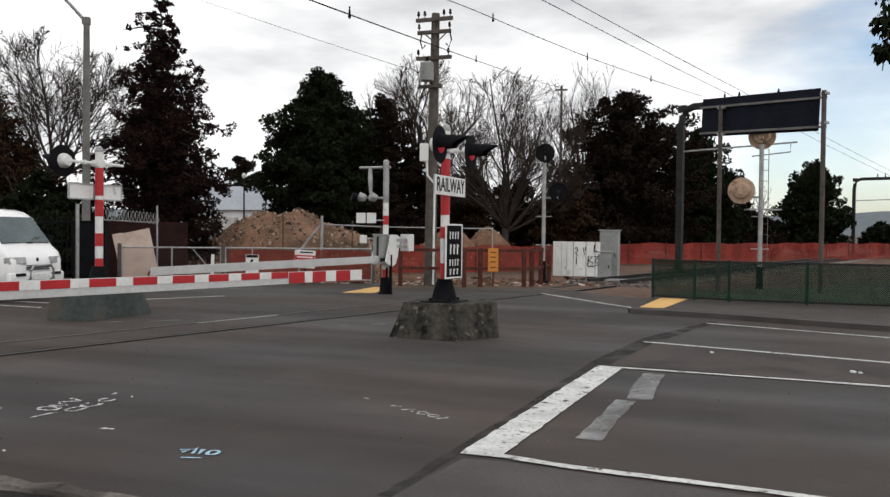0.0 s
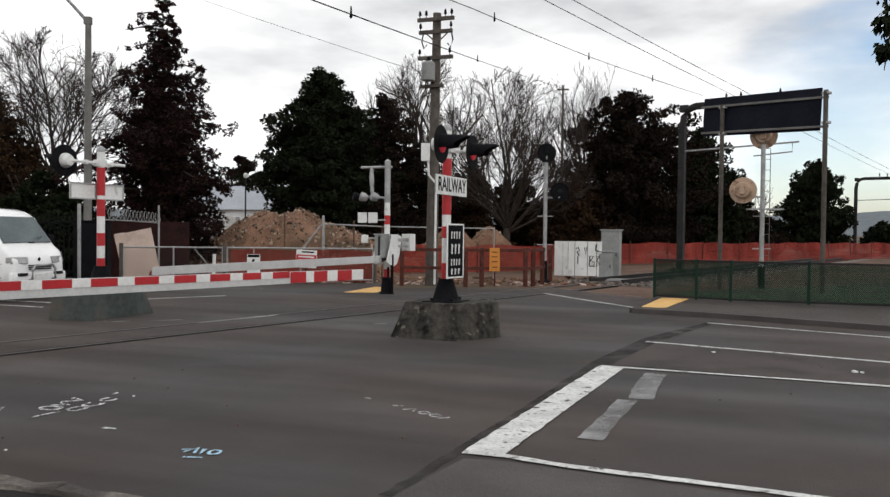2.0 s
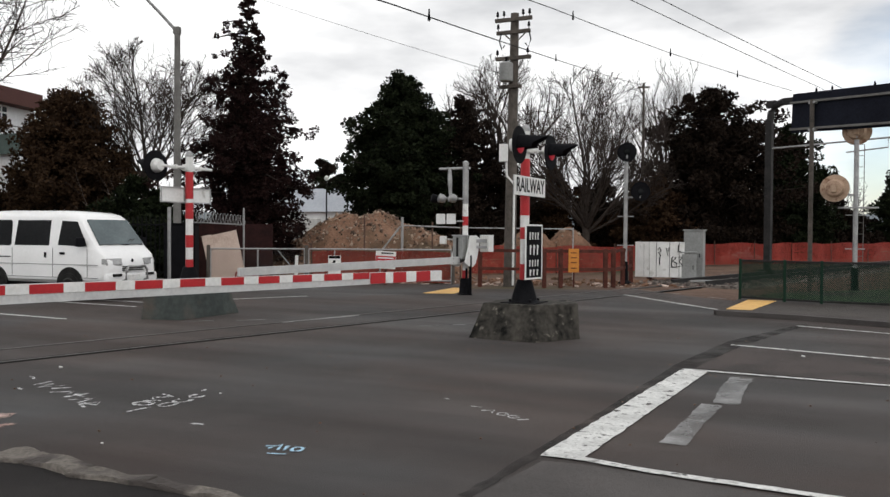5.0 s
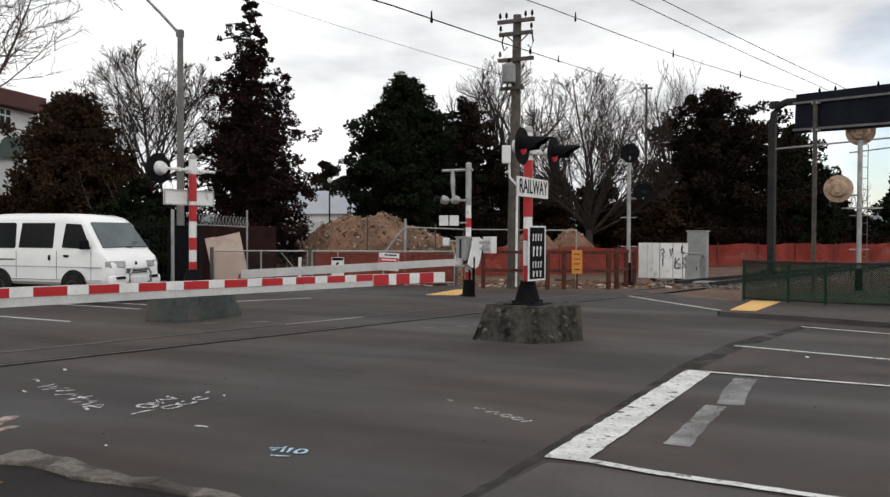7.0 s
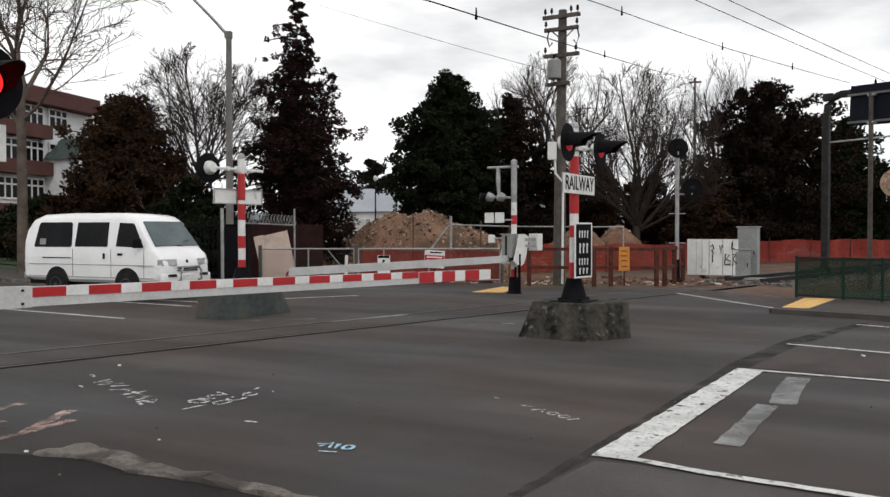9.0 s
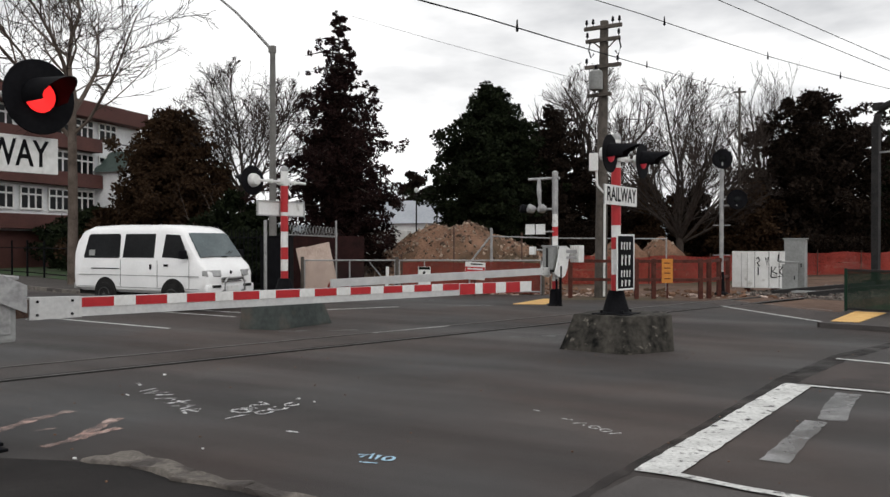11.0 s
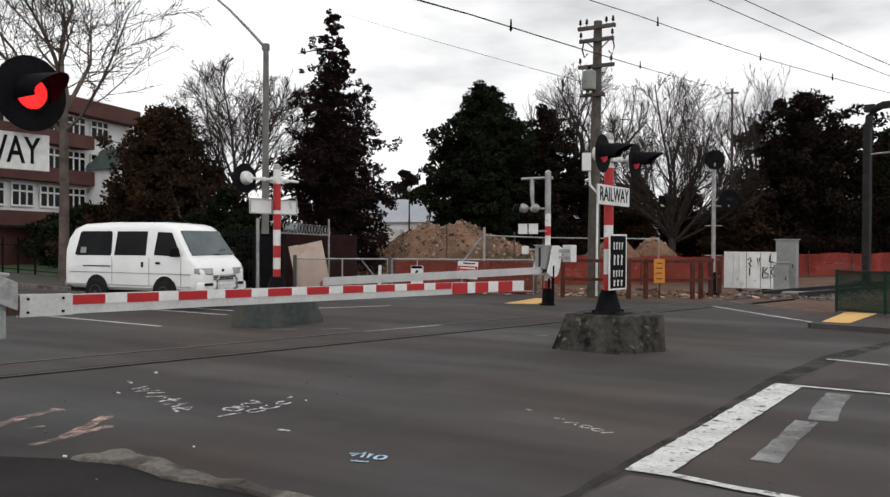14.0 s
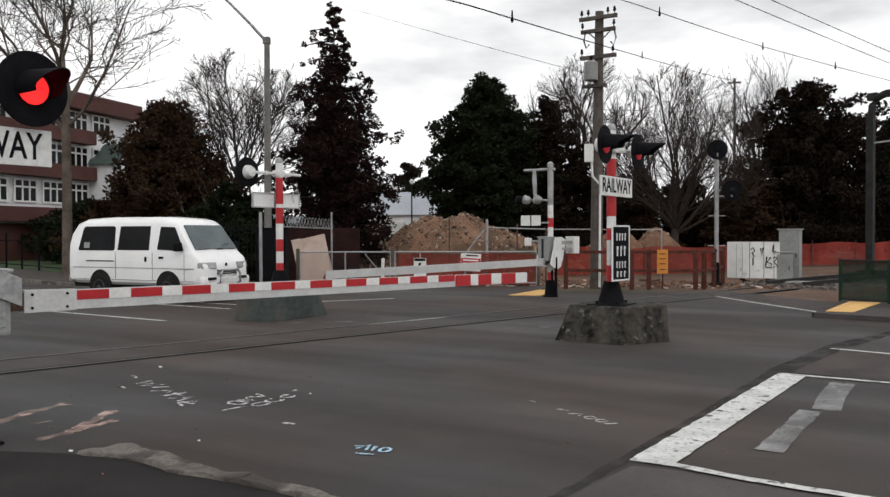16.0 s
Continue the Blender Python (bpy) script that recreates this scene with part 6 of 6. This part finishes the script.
# steel railings behind the footpath
def railing(points, h, label, gap, picket):
    t = thing("steel_railing", place(0, 0, 0.08), label, "fence", "steel railings")
    mesh = Build().add([(-picket, -picket, 0), (picket, -picket, 0), (picket, picket, 0), (-picket, picket, 0), (-picket, -picket, h - 0.1), (picket, -picket, h - 0.1), (picket, picket, h - 0.1), (-picket, picket, h - 0.1), (0, 0, h)],
                       [(0, 1, 5, 4), (1, 2, 6, 5), (2, 3, 7, 6), (3, 0, 4, 7), (4, 5, 8), (5, 6, 8), (6, 7, 8), (7, 4, 8)]).mesh("picket", BLACK)
    for p, q in zip(points, points[1:]):
        p, q = Vector(p), Vector(q)
        length = (q - p).length
        m = (p + q) / 2
        turn = pose(0, 0, 0, 0, 0, along(p, q))
        for z in (0.2, h - 0.28):
            part("rail", Build().box((m.x, m.y, z), (length, 0.04, 0.04), turn), BLACK, t)
        n = max(1, int(length / 2.2))
        for i in range(n):
            s = p.lerp(q, i / n)
            part("post", Build().box((s.x, s.y, h / 2 + 0.03), (0.07, 0.07, h + 0.06), turn, 0.006), BLACK, t)
        if gap:
            for i in range(int(length / gap)):
                s = p.lerp(q, (i + 0.5) * gap / length)
                ob = new("picket", mesh)
                ob.parent = t
                ob.location = (s.x, s.y, 0)
    return t


railing([(-18.4, 26.5), (-12.5, 24.25), (-10.9, 24.3)], 1.95, "black steel picket railing with pointed tops", 0.14, 0.012)
railing([(-58, 53.5), (-40, 41.8), (-23.6, 30.45), (-18.4, 26.5)], 1.55, "sparse black steel rail fence before the grass", 0, 0.012)

# coiled wire on a short fence, plywood and clutter behind the gate
coil = thing("wire_coil", place(0, 0), "coil of wire along the fence top on thin posts", "wire coil")
pts = []
for i in range(260):
    k = i / 259
    a = k * 2 * math.pi * 15
    pts.append((-10.4 + 1.5 * k, 25.0 + 0.4 * k + 0.17 * math.cos(a), 2.02 - 0.12 * k + 0.17 * math.sin(a)))
part("coil", Build().tube(pts, 0.008, 4), GALV, coil)
for x, y in ((-10.45, 25.0), (-8.9, 25.4)):
    part("post", Build().tube([(x, y, 0), (x, y, 2.3)], 0.03, 8), GALV, coil)
part("top_rail", Build().tube([(-10.45, 25.0, 1.84), (-8.9, 25.4, 1.78)], 0.02, 6), GALV, coil)
ply = thing("plywood_sheet", place(-9.25, 24.9, 0.0, 12), "tan plywood sheet leaning at the fence", "plywood")
part("sheet", Build().box((0, 0, 0.78), (0.86, 0.03, 1.52), pose(0, 0, 0, -10, -13, 0), 0.004), PLY, ply)
ply2 = thing("plywood_sheet", place(-9.72, 24.75, 0.0, 20), "narrow pale board leaning beside a sheet", "plywood")
part("sheet", Build().box((0, 0, 0.74), (0.3, 0.03, 1.42), pose(0, 0, 0, -8, -12, 0), 0.004), PLY, ply2)
ball = thing("orange_netting_roll", place(-8.35, 24.6), "crumpled roll of orange netting on the ground", "netting")
rb = Build()
for i in range(14):
    rnd = random.Random(i)
    c = Vector((rnd.uniform(-0.5, 0.35), rnd.uniform(-0.1, 0.1), 0.16 + rnd.uniform(-0.04, 0.1)))
    rb.tube([c + Vector((0.16 * math.cos(a / 3 + i), 0.1 * math.sin(a / 2), 0.14 * math.sin(a / 3 + i))) for a in range(16)], 0.03, 5)
part("roll", rb, ORANGE_MESH, ball, "", True)
bar_ = thing("boundary_wall", place(-9.6, 26.3, 0, 15), "dark reddish low wall behind the plywood", "wall")
part("panel", Build().box((0, 0, 0.9), (2.6, 0.12, 1.8), None, 0.01), MAROON, bar_)

# green mesh fence on the crossing corner
gf = thing("mesh_fence", place(0, 0, 0.08), "low dark green wire-mesh fence on timber posts", "fence")
gpts = [(4.92, 19.35), (5.72, 18.75), (6.35, 18.3), (7.85, 17.75), (9.45, 17.25), (11.6, 16.4), (14.0, 15.2)]
for x, y in gpts:
    part("post", Build().box((x, y, 0.46), (0.065, 0.065, 0.96), pose(0, 0, 0, 0, 0, -20), 0.01), GREEN_MESH, gf)
for k, (p, q) in enumerate(zip(gpts, gpts[1:])):
    m = (Vector(p) + Vector(q)) / 2
    for z in (0.9, 0.06):
        part("rail", Build().box((m.x, m.y, z), ((Vector(q) - Vector(p)).length, 0.045, 0.045), pose(0, 0, 0, 0, 0, along(p, q)), 0.008), DARK_STEEL, gf)
    strand_mesh(p, q, 0.06, 0.9, 0.042, 0.009, GREEN_MESH, gf)
setting("grass_strip", Build().slab([(5.15, 19.75), (6.42, 18.62), (7.9, 18.0), (9.5, 17.5), (11.7, 16.6), (14, 15.4), (20, 19), (15, 27), (11, 24), (6.4, 21.6)], -0.05, 0.098), GRASS, "green grass behind the mesh fence")


# tactile paving
def tactile(corners, z, label):
    t = thing("tactile_paving", place(0, 0), label, "tactile paving", "tactile paving")
    a, c, d, e = [Vector(p) for p in corners]
    base = Build().slab([tuple(a), tuple(c), tuple(d), tuple(e)], z - 0.02, z)
    part("slab", base, YELLOW, t)
    studs = Build()
    n, m_ = 9, 14
    for i in range(n):
        for j in range(m_):
            p = a.lerp(c, (i + 0.5) / n).lerp(e.lerp(d, (i + 0.5) / n), (j + 0.5) / m_)
            studs.lathe([(0.018, 0), (0.012, 0.006)], 6, pose(p.x, p.y, z))
    tagged(part("studs", studs, YELLOW, t), kind="stuff")


tactile([(4.0, 16.75), (4.45, 16.6), (5.6, 18.9), (5.05, 19.15)], 0.1, "yellow studded tactile paving at the kerb")
tactile([(-2.6, 21.0), (-1.78, 21.0), (-1.55, 23.0), (-1.98, 23.1)], 0.012, "yellow studded tactile paving beside the far mast")


# ---- rubble heaps ----
def heap(name, x, y, bumps, w, d, label, seed, stones):
    """A mound of earth from a few rounded bumps (x, y, height, radius), roughened, with stones lying on it."""
    rnd = random.Random(seed)
    nx, ny, b = 70, 44, Build()
    def height(px, py):
        h = 0.0
        for bx, by, bh, br in bumps:
            r = math.hypot(px - bx, (py - by) * 1.1) / br
            h = max(h, bh * max(0.0, 1 - r ** 1.6))
        if h <= 0:
            return -0.05
        q = Vector((px, py, seed))
        return h * (1 + 0.12 * noise.noise(q * 0.9)) + 0.16 * noise.noise(q * 2.3) * min(1, h) + 0.07 * noise.noise(q * 6) * min(1, h * 2)
    for j in range(ny + 1):
        for i in range(nx + 1):
            px, py = (i / nx - 0.5) * w, (j / ny - 0.5) * d
            b.v.append((px, py, height(px, py)))
    b.f = [(j * (nx + 1) + i, j * (nx + 1) + i + 1, (j + 1) * (nx + 1) + i + 1, (j + 1) * (nx + 1) + i) for j in range(ny) for i in range(nx)]
    t = thing(name, place(x, y), label, "rubble heap", "rubble heaps")
    part("mound", b, RUBBLE, t, "", True)
    s = Build()
    for _ in range(stones):
        px, py = rnd.uniform(-0.5, 0.5) * w, rnd.uniform(-0.5, 0.15) * d
        h = height(px, py)
        if h < 0.05:
            continue
        r = rnd.choice((0.02, 0.03, 0.03, 0.045, 0.045, 0.06, 0.09))
        m = pose(px, py, h + r * 0.2, rnd.uniform(0, 360), rnd.uniform(0, 360), rnd.uniform(0, 360)) @ Matrix.Diagonal((r * rnd.uniform(0.8, 1.8), r, r * rnd.uniform(0.5, 1), 1))
        ic = [(0, 0, 1), (0.9, 0, 0.3), (0.2, 0.9, 0.2), (-0.8, 0.5, 0.3), (-0.6, -0.7, 0.2), (0.3, -0.9, 0.1), (0.1, 0.1, -0.9)]
        s.add([m @ Vector(q) for q in ic], [(0, 1, 2), (0, 2, 3), (0, 3, 4), (0, 4, 5), (0, 5, 1), (6, 2, 1), (6, 3, 2), (6, 4, 3), (6, 5, 4), (6, 1, 5)])
    tagged(part("stone_scatter", s, STONE, t), kind="stuff")


heap("rubble_heap", -6.3, 32.6, [(-0.75, 0, 2.2, 3.3), (0.35, 0, 2.3, 3.4), (2.0, -0.2, 1.6, 3.2), (-2.3, -0.2, 1.3, 2.6), (3.4, -0.2, 0.9, 2.3), (-3.7, -0.3, 0.85, 2.2)], 12.4, 6, "large heap of brown earth and broken rubble", 3, 2200)
heap("rubble_heap", 0.85, 35.0, [(-0.7, 0, 1.8, 1.9), (0.95, 0.2, 1.7, 1.7)], 5.5, 4.5, "smaller double heap of brown earth", 5, 200)
rnd_ = random.Random(8)
deb = Build()
for _ in range(260):
    x, y = rnd_.uniform(-6, 4.5), rnd_.uniform(24.9, 28.5)
    r = rnd_.uniform(0.02, 0.09)
    deb.box((x, y, r * 0.2 - 0.02), (r * 2.2, r * 1.4, r), pose(0, 0, 0, rnd_.uniform(-30, 30), rnd_.uniform(-30, 30), rnd_.uniform(0, 180)))
tagged(part("ground_debris", deb, RUBBLE, None), "scattered broken stones and litter on bare earth", "debris", "", "stuff")

lit_ = Build()
for _ in range(150):
    x, y = rnd_.uniform(-5.5, 5.2), rnd_.gauss(25.4, 0.9)
    if y < 24.6 or y > 29:
        continue
    r = rnd_.uniform(0.02, 0.075)
    lit_.box((x, y, r * 0.3 - 0.02), (r * 2.6, r * 1.3, r * 0.6), pose(0, 0, 0, rnd_.uniform(-20, 20), rnd_.uniform(-20, 20), rnd_.uniform(0, 180)))
tagged(part("pale_litter", lit_, PLY, None), "pale scraps of timber and litter on bare earth", "debris", "", "stuff")

# far buildings
shed = thing("far_building", place(-16.8, 68.2, 0, -12), "distant grey-roofed low building", "building")
shed.scale = (1, 1, 1.12)
part("wall", Build().box((0, 0, 1.4), (9, 5, 2.8)), HOTEL_WHITE, shed)
part("roof", Build().add([(-4.8, -2.8, 2.8), (4.8, -2.8, 2.8), (4.8, 0, 4.6), (-4.8, 0, 4.6), (4.8, 2.8, 2.8), (-4.8, 2.8, 2.8)], [(0, 1, 2, 3), (3, 2, 4, 5), (0, 3, 5), (1, 4, 2)]), ROOF_GREY, shed, "grey sheet roof")
tarp = thing("white_container", place(-13.8, 47.5, 0, 8), "white site container partly hidden behind rubble", "container")
part("body", Build().box((0, 0, 1.25), (3.4, 2.2, 2.1), None, 0.03), WHITE, tarp)
part("door", Build().box((0.4, -1.11, 1.2), (0.9, 0.03, 1.8), None, 0.01), CAB_GREY, tarp)
for x, y in ((-1.4, -0.8), (1.4, -0.8), (-1.4, 0.8), (1.4, 0.8)):
    part("foot", Build().box((x, y, 0.1), (0.3, 0.3, 0.22)), CONCRETE, tarp)


def hotel():
    a, c = Vector((-34.3, 40.4)), Vector((-33.3, 53.0))
    w = 26.0
    d = (c - a).normalized()
    o = a - d * 10
    t = thing("apartment_building", place(o.x, o.y, 0, along(a, c)), "three-storey white building with red-brown bands and white windows", "building")
    t.scale = (1, 1, 1.09)
    part("wall", Build().box((w / 2 - 1.5, 4.2, 4.4), (w - 3, 8, 8.8)), HOTEL_WHITE, t)
    part("roof_fascia", Build().box((w / 2 - 1.7, 4.0, 9.3), (w - 3.2, 9.4, 0.95), None, 0.03), HOTEL_RED, t, "red-brown roof fascia")
    for z in (7.25, 5.1, 2.6):
        part("balcony_band", Build().box((w / 2 - 4.0, -0.15, z), (w - 7.8, 0.8, 0.8), None, 0.02), HOTEL_RED, t, "red-brown balcony front")
    part("ground_floor", Build().box((w / 2 - 3.4, 0.14, 1.05), (w - 6.6, 0.1, 2.1)), HOTEL_RED, t)
    for z in (8.1, 6.05, 3.85):
        for i in range(9):
            x = 1.4 + i * 2.25
            if x > w - 4.6:
                continue
            win = part("window", Build().box((x, 0.16, z + 0.05), (1.7, 0.1, 1.2)), DARK_GLASS, t, "white-framed window")
            hh = 1.2
            fr = Build()
            for dx in (-0.85, -0.25, 0.3, 0.85):
                fr.box((x + dx, 0.12, z + 0.05), (0.11, 0.08, hh))
            for dz in (-hh / 2, 0.2, hh / 2):
                fr.box((x, 0.115, z + 0.05 + dz), (1.8, 0.08, 0.1))
            part("frame", fr, WHITE, win, "white window frame")
    # gabled end bay
    bay = part("end_bay", Build().box((w - 6.2, -0.6, 2.95), (3.2, 2.6, 5.9)), HOTEL_WHITE, t, "white gabled bay")
    gx = w - 6.2
    part("gable", Build().add([(gx - 1.6, -1.86, 5.85), (gx + 1.6, -1.86, 5.85), (gx, -1.86, 6.95), (gx - 1.6, 0.6, 5.85), (gx + 1.6, 0.6, 5.85), (gx, 0.6, 6.95)], [(0, 1, 2), (3, 5, 4), (0, 2, 5, 3), (1, 4, 5, 2)]), HOTEL_WHITE, bay)
    part("bay_roof", Build().add([(gx - 1.9, -2.1, 5.7), (gx, -2.1, 7.1), (gx + 1.9, -2.1, 5.7), (gx - 1.9, 1.0, 5.7), (gx, 1.0, 7.1), (gx + 1.9, 1.0, 5.7), (gx - 1.9, -2.1, 5.5), (gx, -2.1, 6.9), (gx + 1.9, -2.1, 5.5)],
                                 [(0, 1, 4, 3), (1, 2, 5, 4), (0, 6, 7, 1), (1, 7, 8, 2), (3, 4, 5)]), surface("green_roof", (0.03, 0.05, 0.045), (0.06, 0.085, 0.075), 0.7), bay)
    for z in (4.75, 2.7):
        wn_ = part("window", Build().box((gx, -1.93, z), (1.3, 0.1, 1.2)), DARK_GLASS, bay)
        fr = Build()
        for dx in (-0.65, 0, 0.65):
            fr.box((gx + dx, -1.97, z), (0.08, 0.08, 1.2))
        for dz in (-0.6, 0.6):
            fr.box((gx, -1.975, z + dz), (1.4, 0.08, 0.08))
        part("frame", fr, WHITE, bay)


hotel()
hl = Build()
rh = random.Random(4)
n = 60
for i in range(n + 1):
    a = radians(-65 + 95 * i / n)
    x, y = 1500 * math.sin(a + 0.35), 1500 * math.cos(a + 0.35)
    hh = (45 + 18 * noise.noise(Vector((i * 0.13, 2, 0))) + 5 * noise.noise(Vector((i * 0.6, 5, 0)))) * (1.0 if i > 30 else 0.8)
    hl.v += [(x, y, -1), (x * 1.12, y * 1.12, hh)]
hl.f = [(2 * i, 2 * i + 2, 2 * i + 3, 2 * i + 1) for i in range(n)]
tagged(part("hills", hl, HILL, None, "", True), "distant grey-green hills on the horizon, haze in their colour", "hills", "", "structure")

# spray marks on the asphalt
scribble("spray_writing", (-4.6, 7.7), -40, [[(-0.95, 0.06), (-0.78, 0.04)], [(-0.5, 0.12), (-0.42, -0.08), (-0.34, 0.08), (-0.27, -0.08), (-0.18, 0.14)], [(-0.1, -0.02), (-0.02, 0.14)], [(0.08, -0.1), (0.2, 0.08), (0.3, 0.0)], [(-0.35, -0.25), (-0.25, -0.25)],
    [(0.4, 0.16), (0.42, -0.1)], [(0.34, 0.05), (0.52, 0.06)], [(0.58, -0.1), (0.66, 0.1), (0.76, -0.08)], [(0.8, -0.05), (0.98, 0.0), (0.86, 0.08), (0.84, -0.1), (1.0, -0.12)]], SPRAY, "white surveyor's spray writing, unreadable")
scribble("spray_writing", (-3.24, 7.2), 80, [loop(-0.05, 0.22, 0.07, 0.1), [(0.06, 0.3), (0.1, 0.14), (0.16, 0.28)], [(0.2, 0.3), (0.3, 0.14), (0.38, 0.3)], loop(-0.02, -0.02, 0.09, 0.07), loop(0.18, -0.04, 0.1, 0.07, 60, 330), loop(0.4, -0.06, 0.08, 0.06, 40, 300), [(0.62, 0.02), (0.7, 0.04)], [(-0.4, 0.14), (-0.16, 0.06)]], SPRAY, "white surveyor's spray writing, unreadable")
scribble("spray_dash", (-2.66, 6.48), -15, [[(-0.06, 0), (0.06, 0)]], SPRAY, "short white spray dash")
scribble("spray_writing", (-1.74, 5.8), -8, [[(-0.16, 0.06), (-0.06, 0.08)], [(-0.12, 0.0), (-0.06, 0.12), (-0.03, -0.02)], [(0.0, 0.1), (0.02, -0.03)], loop(0.1, 0.03, 0.04, 0.06)], SPRAY_BLUE, "pale blue spray numerals, unreadable", 0.026)
scribble("spray_dash", (-1.74, 5.68), -4, [[(-0.08, 0), (0.06, 0)]], SPRAY_BLUE, "short pale blue spray dash", 0.022)
scribble("spray_stroke", (0, 0), 0, [[(-5.16, 5.7), (-5.1, 6.05), (-5.12, 6.45), (-5.05, 6.86)]], SPRAY_PINK, "broad faded pink spray stroke", 0.12)
scribble("spray_stroke", (0, 0), 0, [[(-4.38, 5.58), (-4.28, 5.83), (-4.42, 6.66)], [(-4.28, 5.9), (-4.17, 6.32)]], SPRAY_PINK, "forked faded pink spray stroke", 0.1)
scribble("spray_stroke", (0, 0), 0, [[(-4.8, 6.06), (-4.7, 6.2)]], SPRAY_PINK, "short pink spray dab", 0.06)
scribble("spray_writing", (-0.35, 7.3), -45, [[(-0.65, 0.05), (-0.55, 0.06)], [(-0.2, 0.02), (-0.1, 0.06)], [(0.0, -0.03), (0.06, 0.08), (0.12, -0.02)], loop(0.22, 0.02, 0.05, 0.05), loop(0.36, 0.02, 0.05, 0.05), [(0.46, -0.04), (0.5, 0.06)]], SPRAY, "faint worn spray writing, unreadable", 0.016)

# litter and small stones on the road
for x_, y_, r_ in ((4.76, 9.51, 0.03), (4.83, 9.48, 0.02), (-3.9, 5.35, 0.012), (-3.12, 5.81, 0.008), (-2.94, 7.73, 0.009), (3.6, 11.0, 0.02), (-5.3, 8.95, 0.016)):
    lt = tagged(part("litter", Build().box((0, 0, 0), (r_ * 2.4, r_ * 1.4, r_ * 0.9), pose(0, 0, 0, 12, 8, 30), r_ * 0.2), WHITE, None), "small pale scrap of litter on the asphalt", "litter", "litter on the road")
    lt.location = (x_, y_, r_ * 0.4 + 0.006)
rs_ = random.Random(12)
grit = Build()
for _ in range(160):
    x_, y_, r_ = rs_.uniform(-7, 5), rs_.uniform(4.6, 16), rs_.uniform(0.003, 0.009)
    grit.box((x_, y_, r_ * 0.5 + 0.004), (r_ * 2, r_ * 1.5, r_), pose(0, 0, 0, 0, 0, rs_.uniform(0, 180)))
tagged(part("road_grit", grit, RUBBLE, None), "fine scattered grit on the asphalt", "grit", "", "stuff")
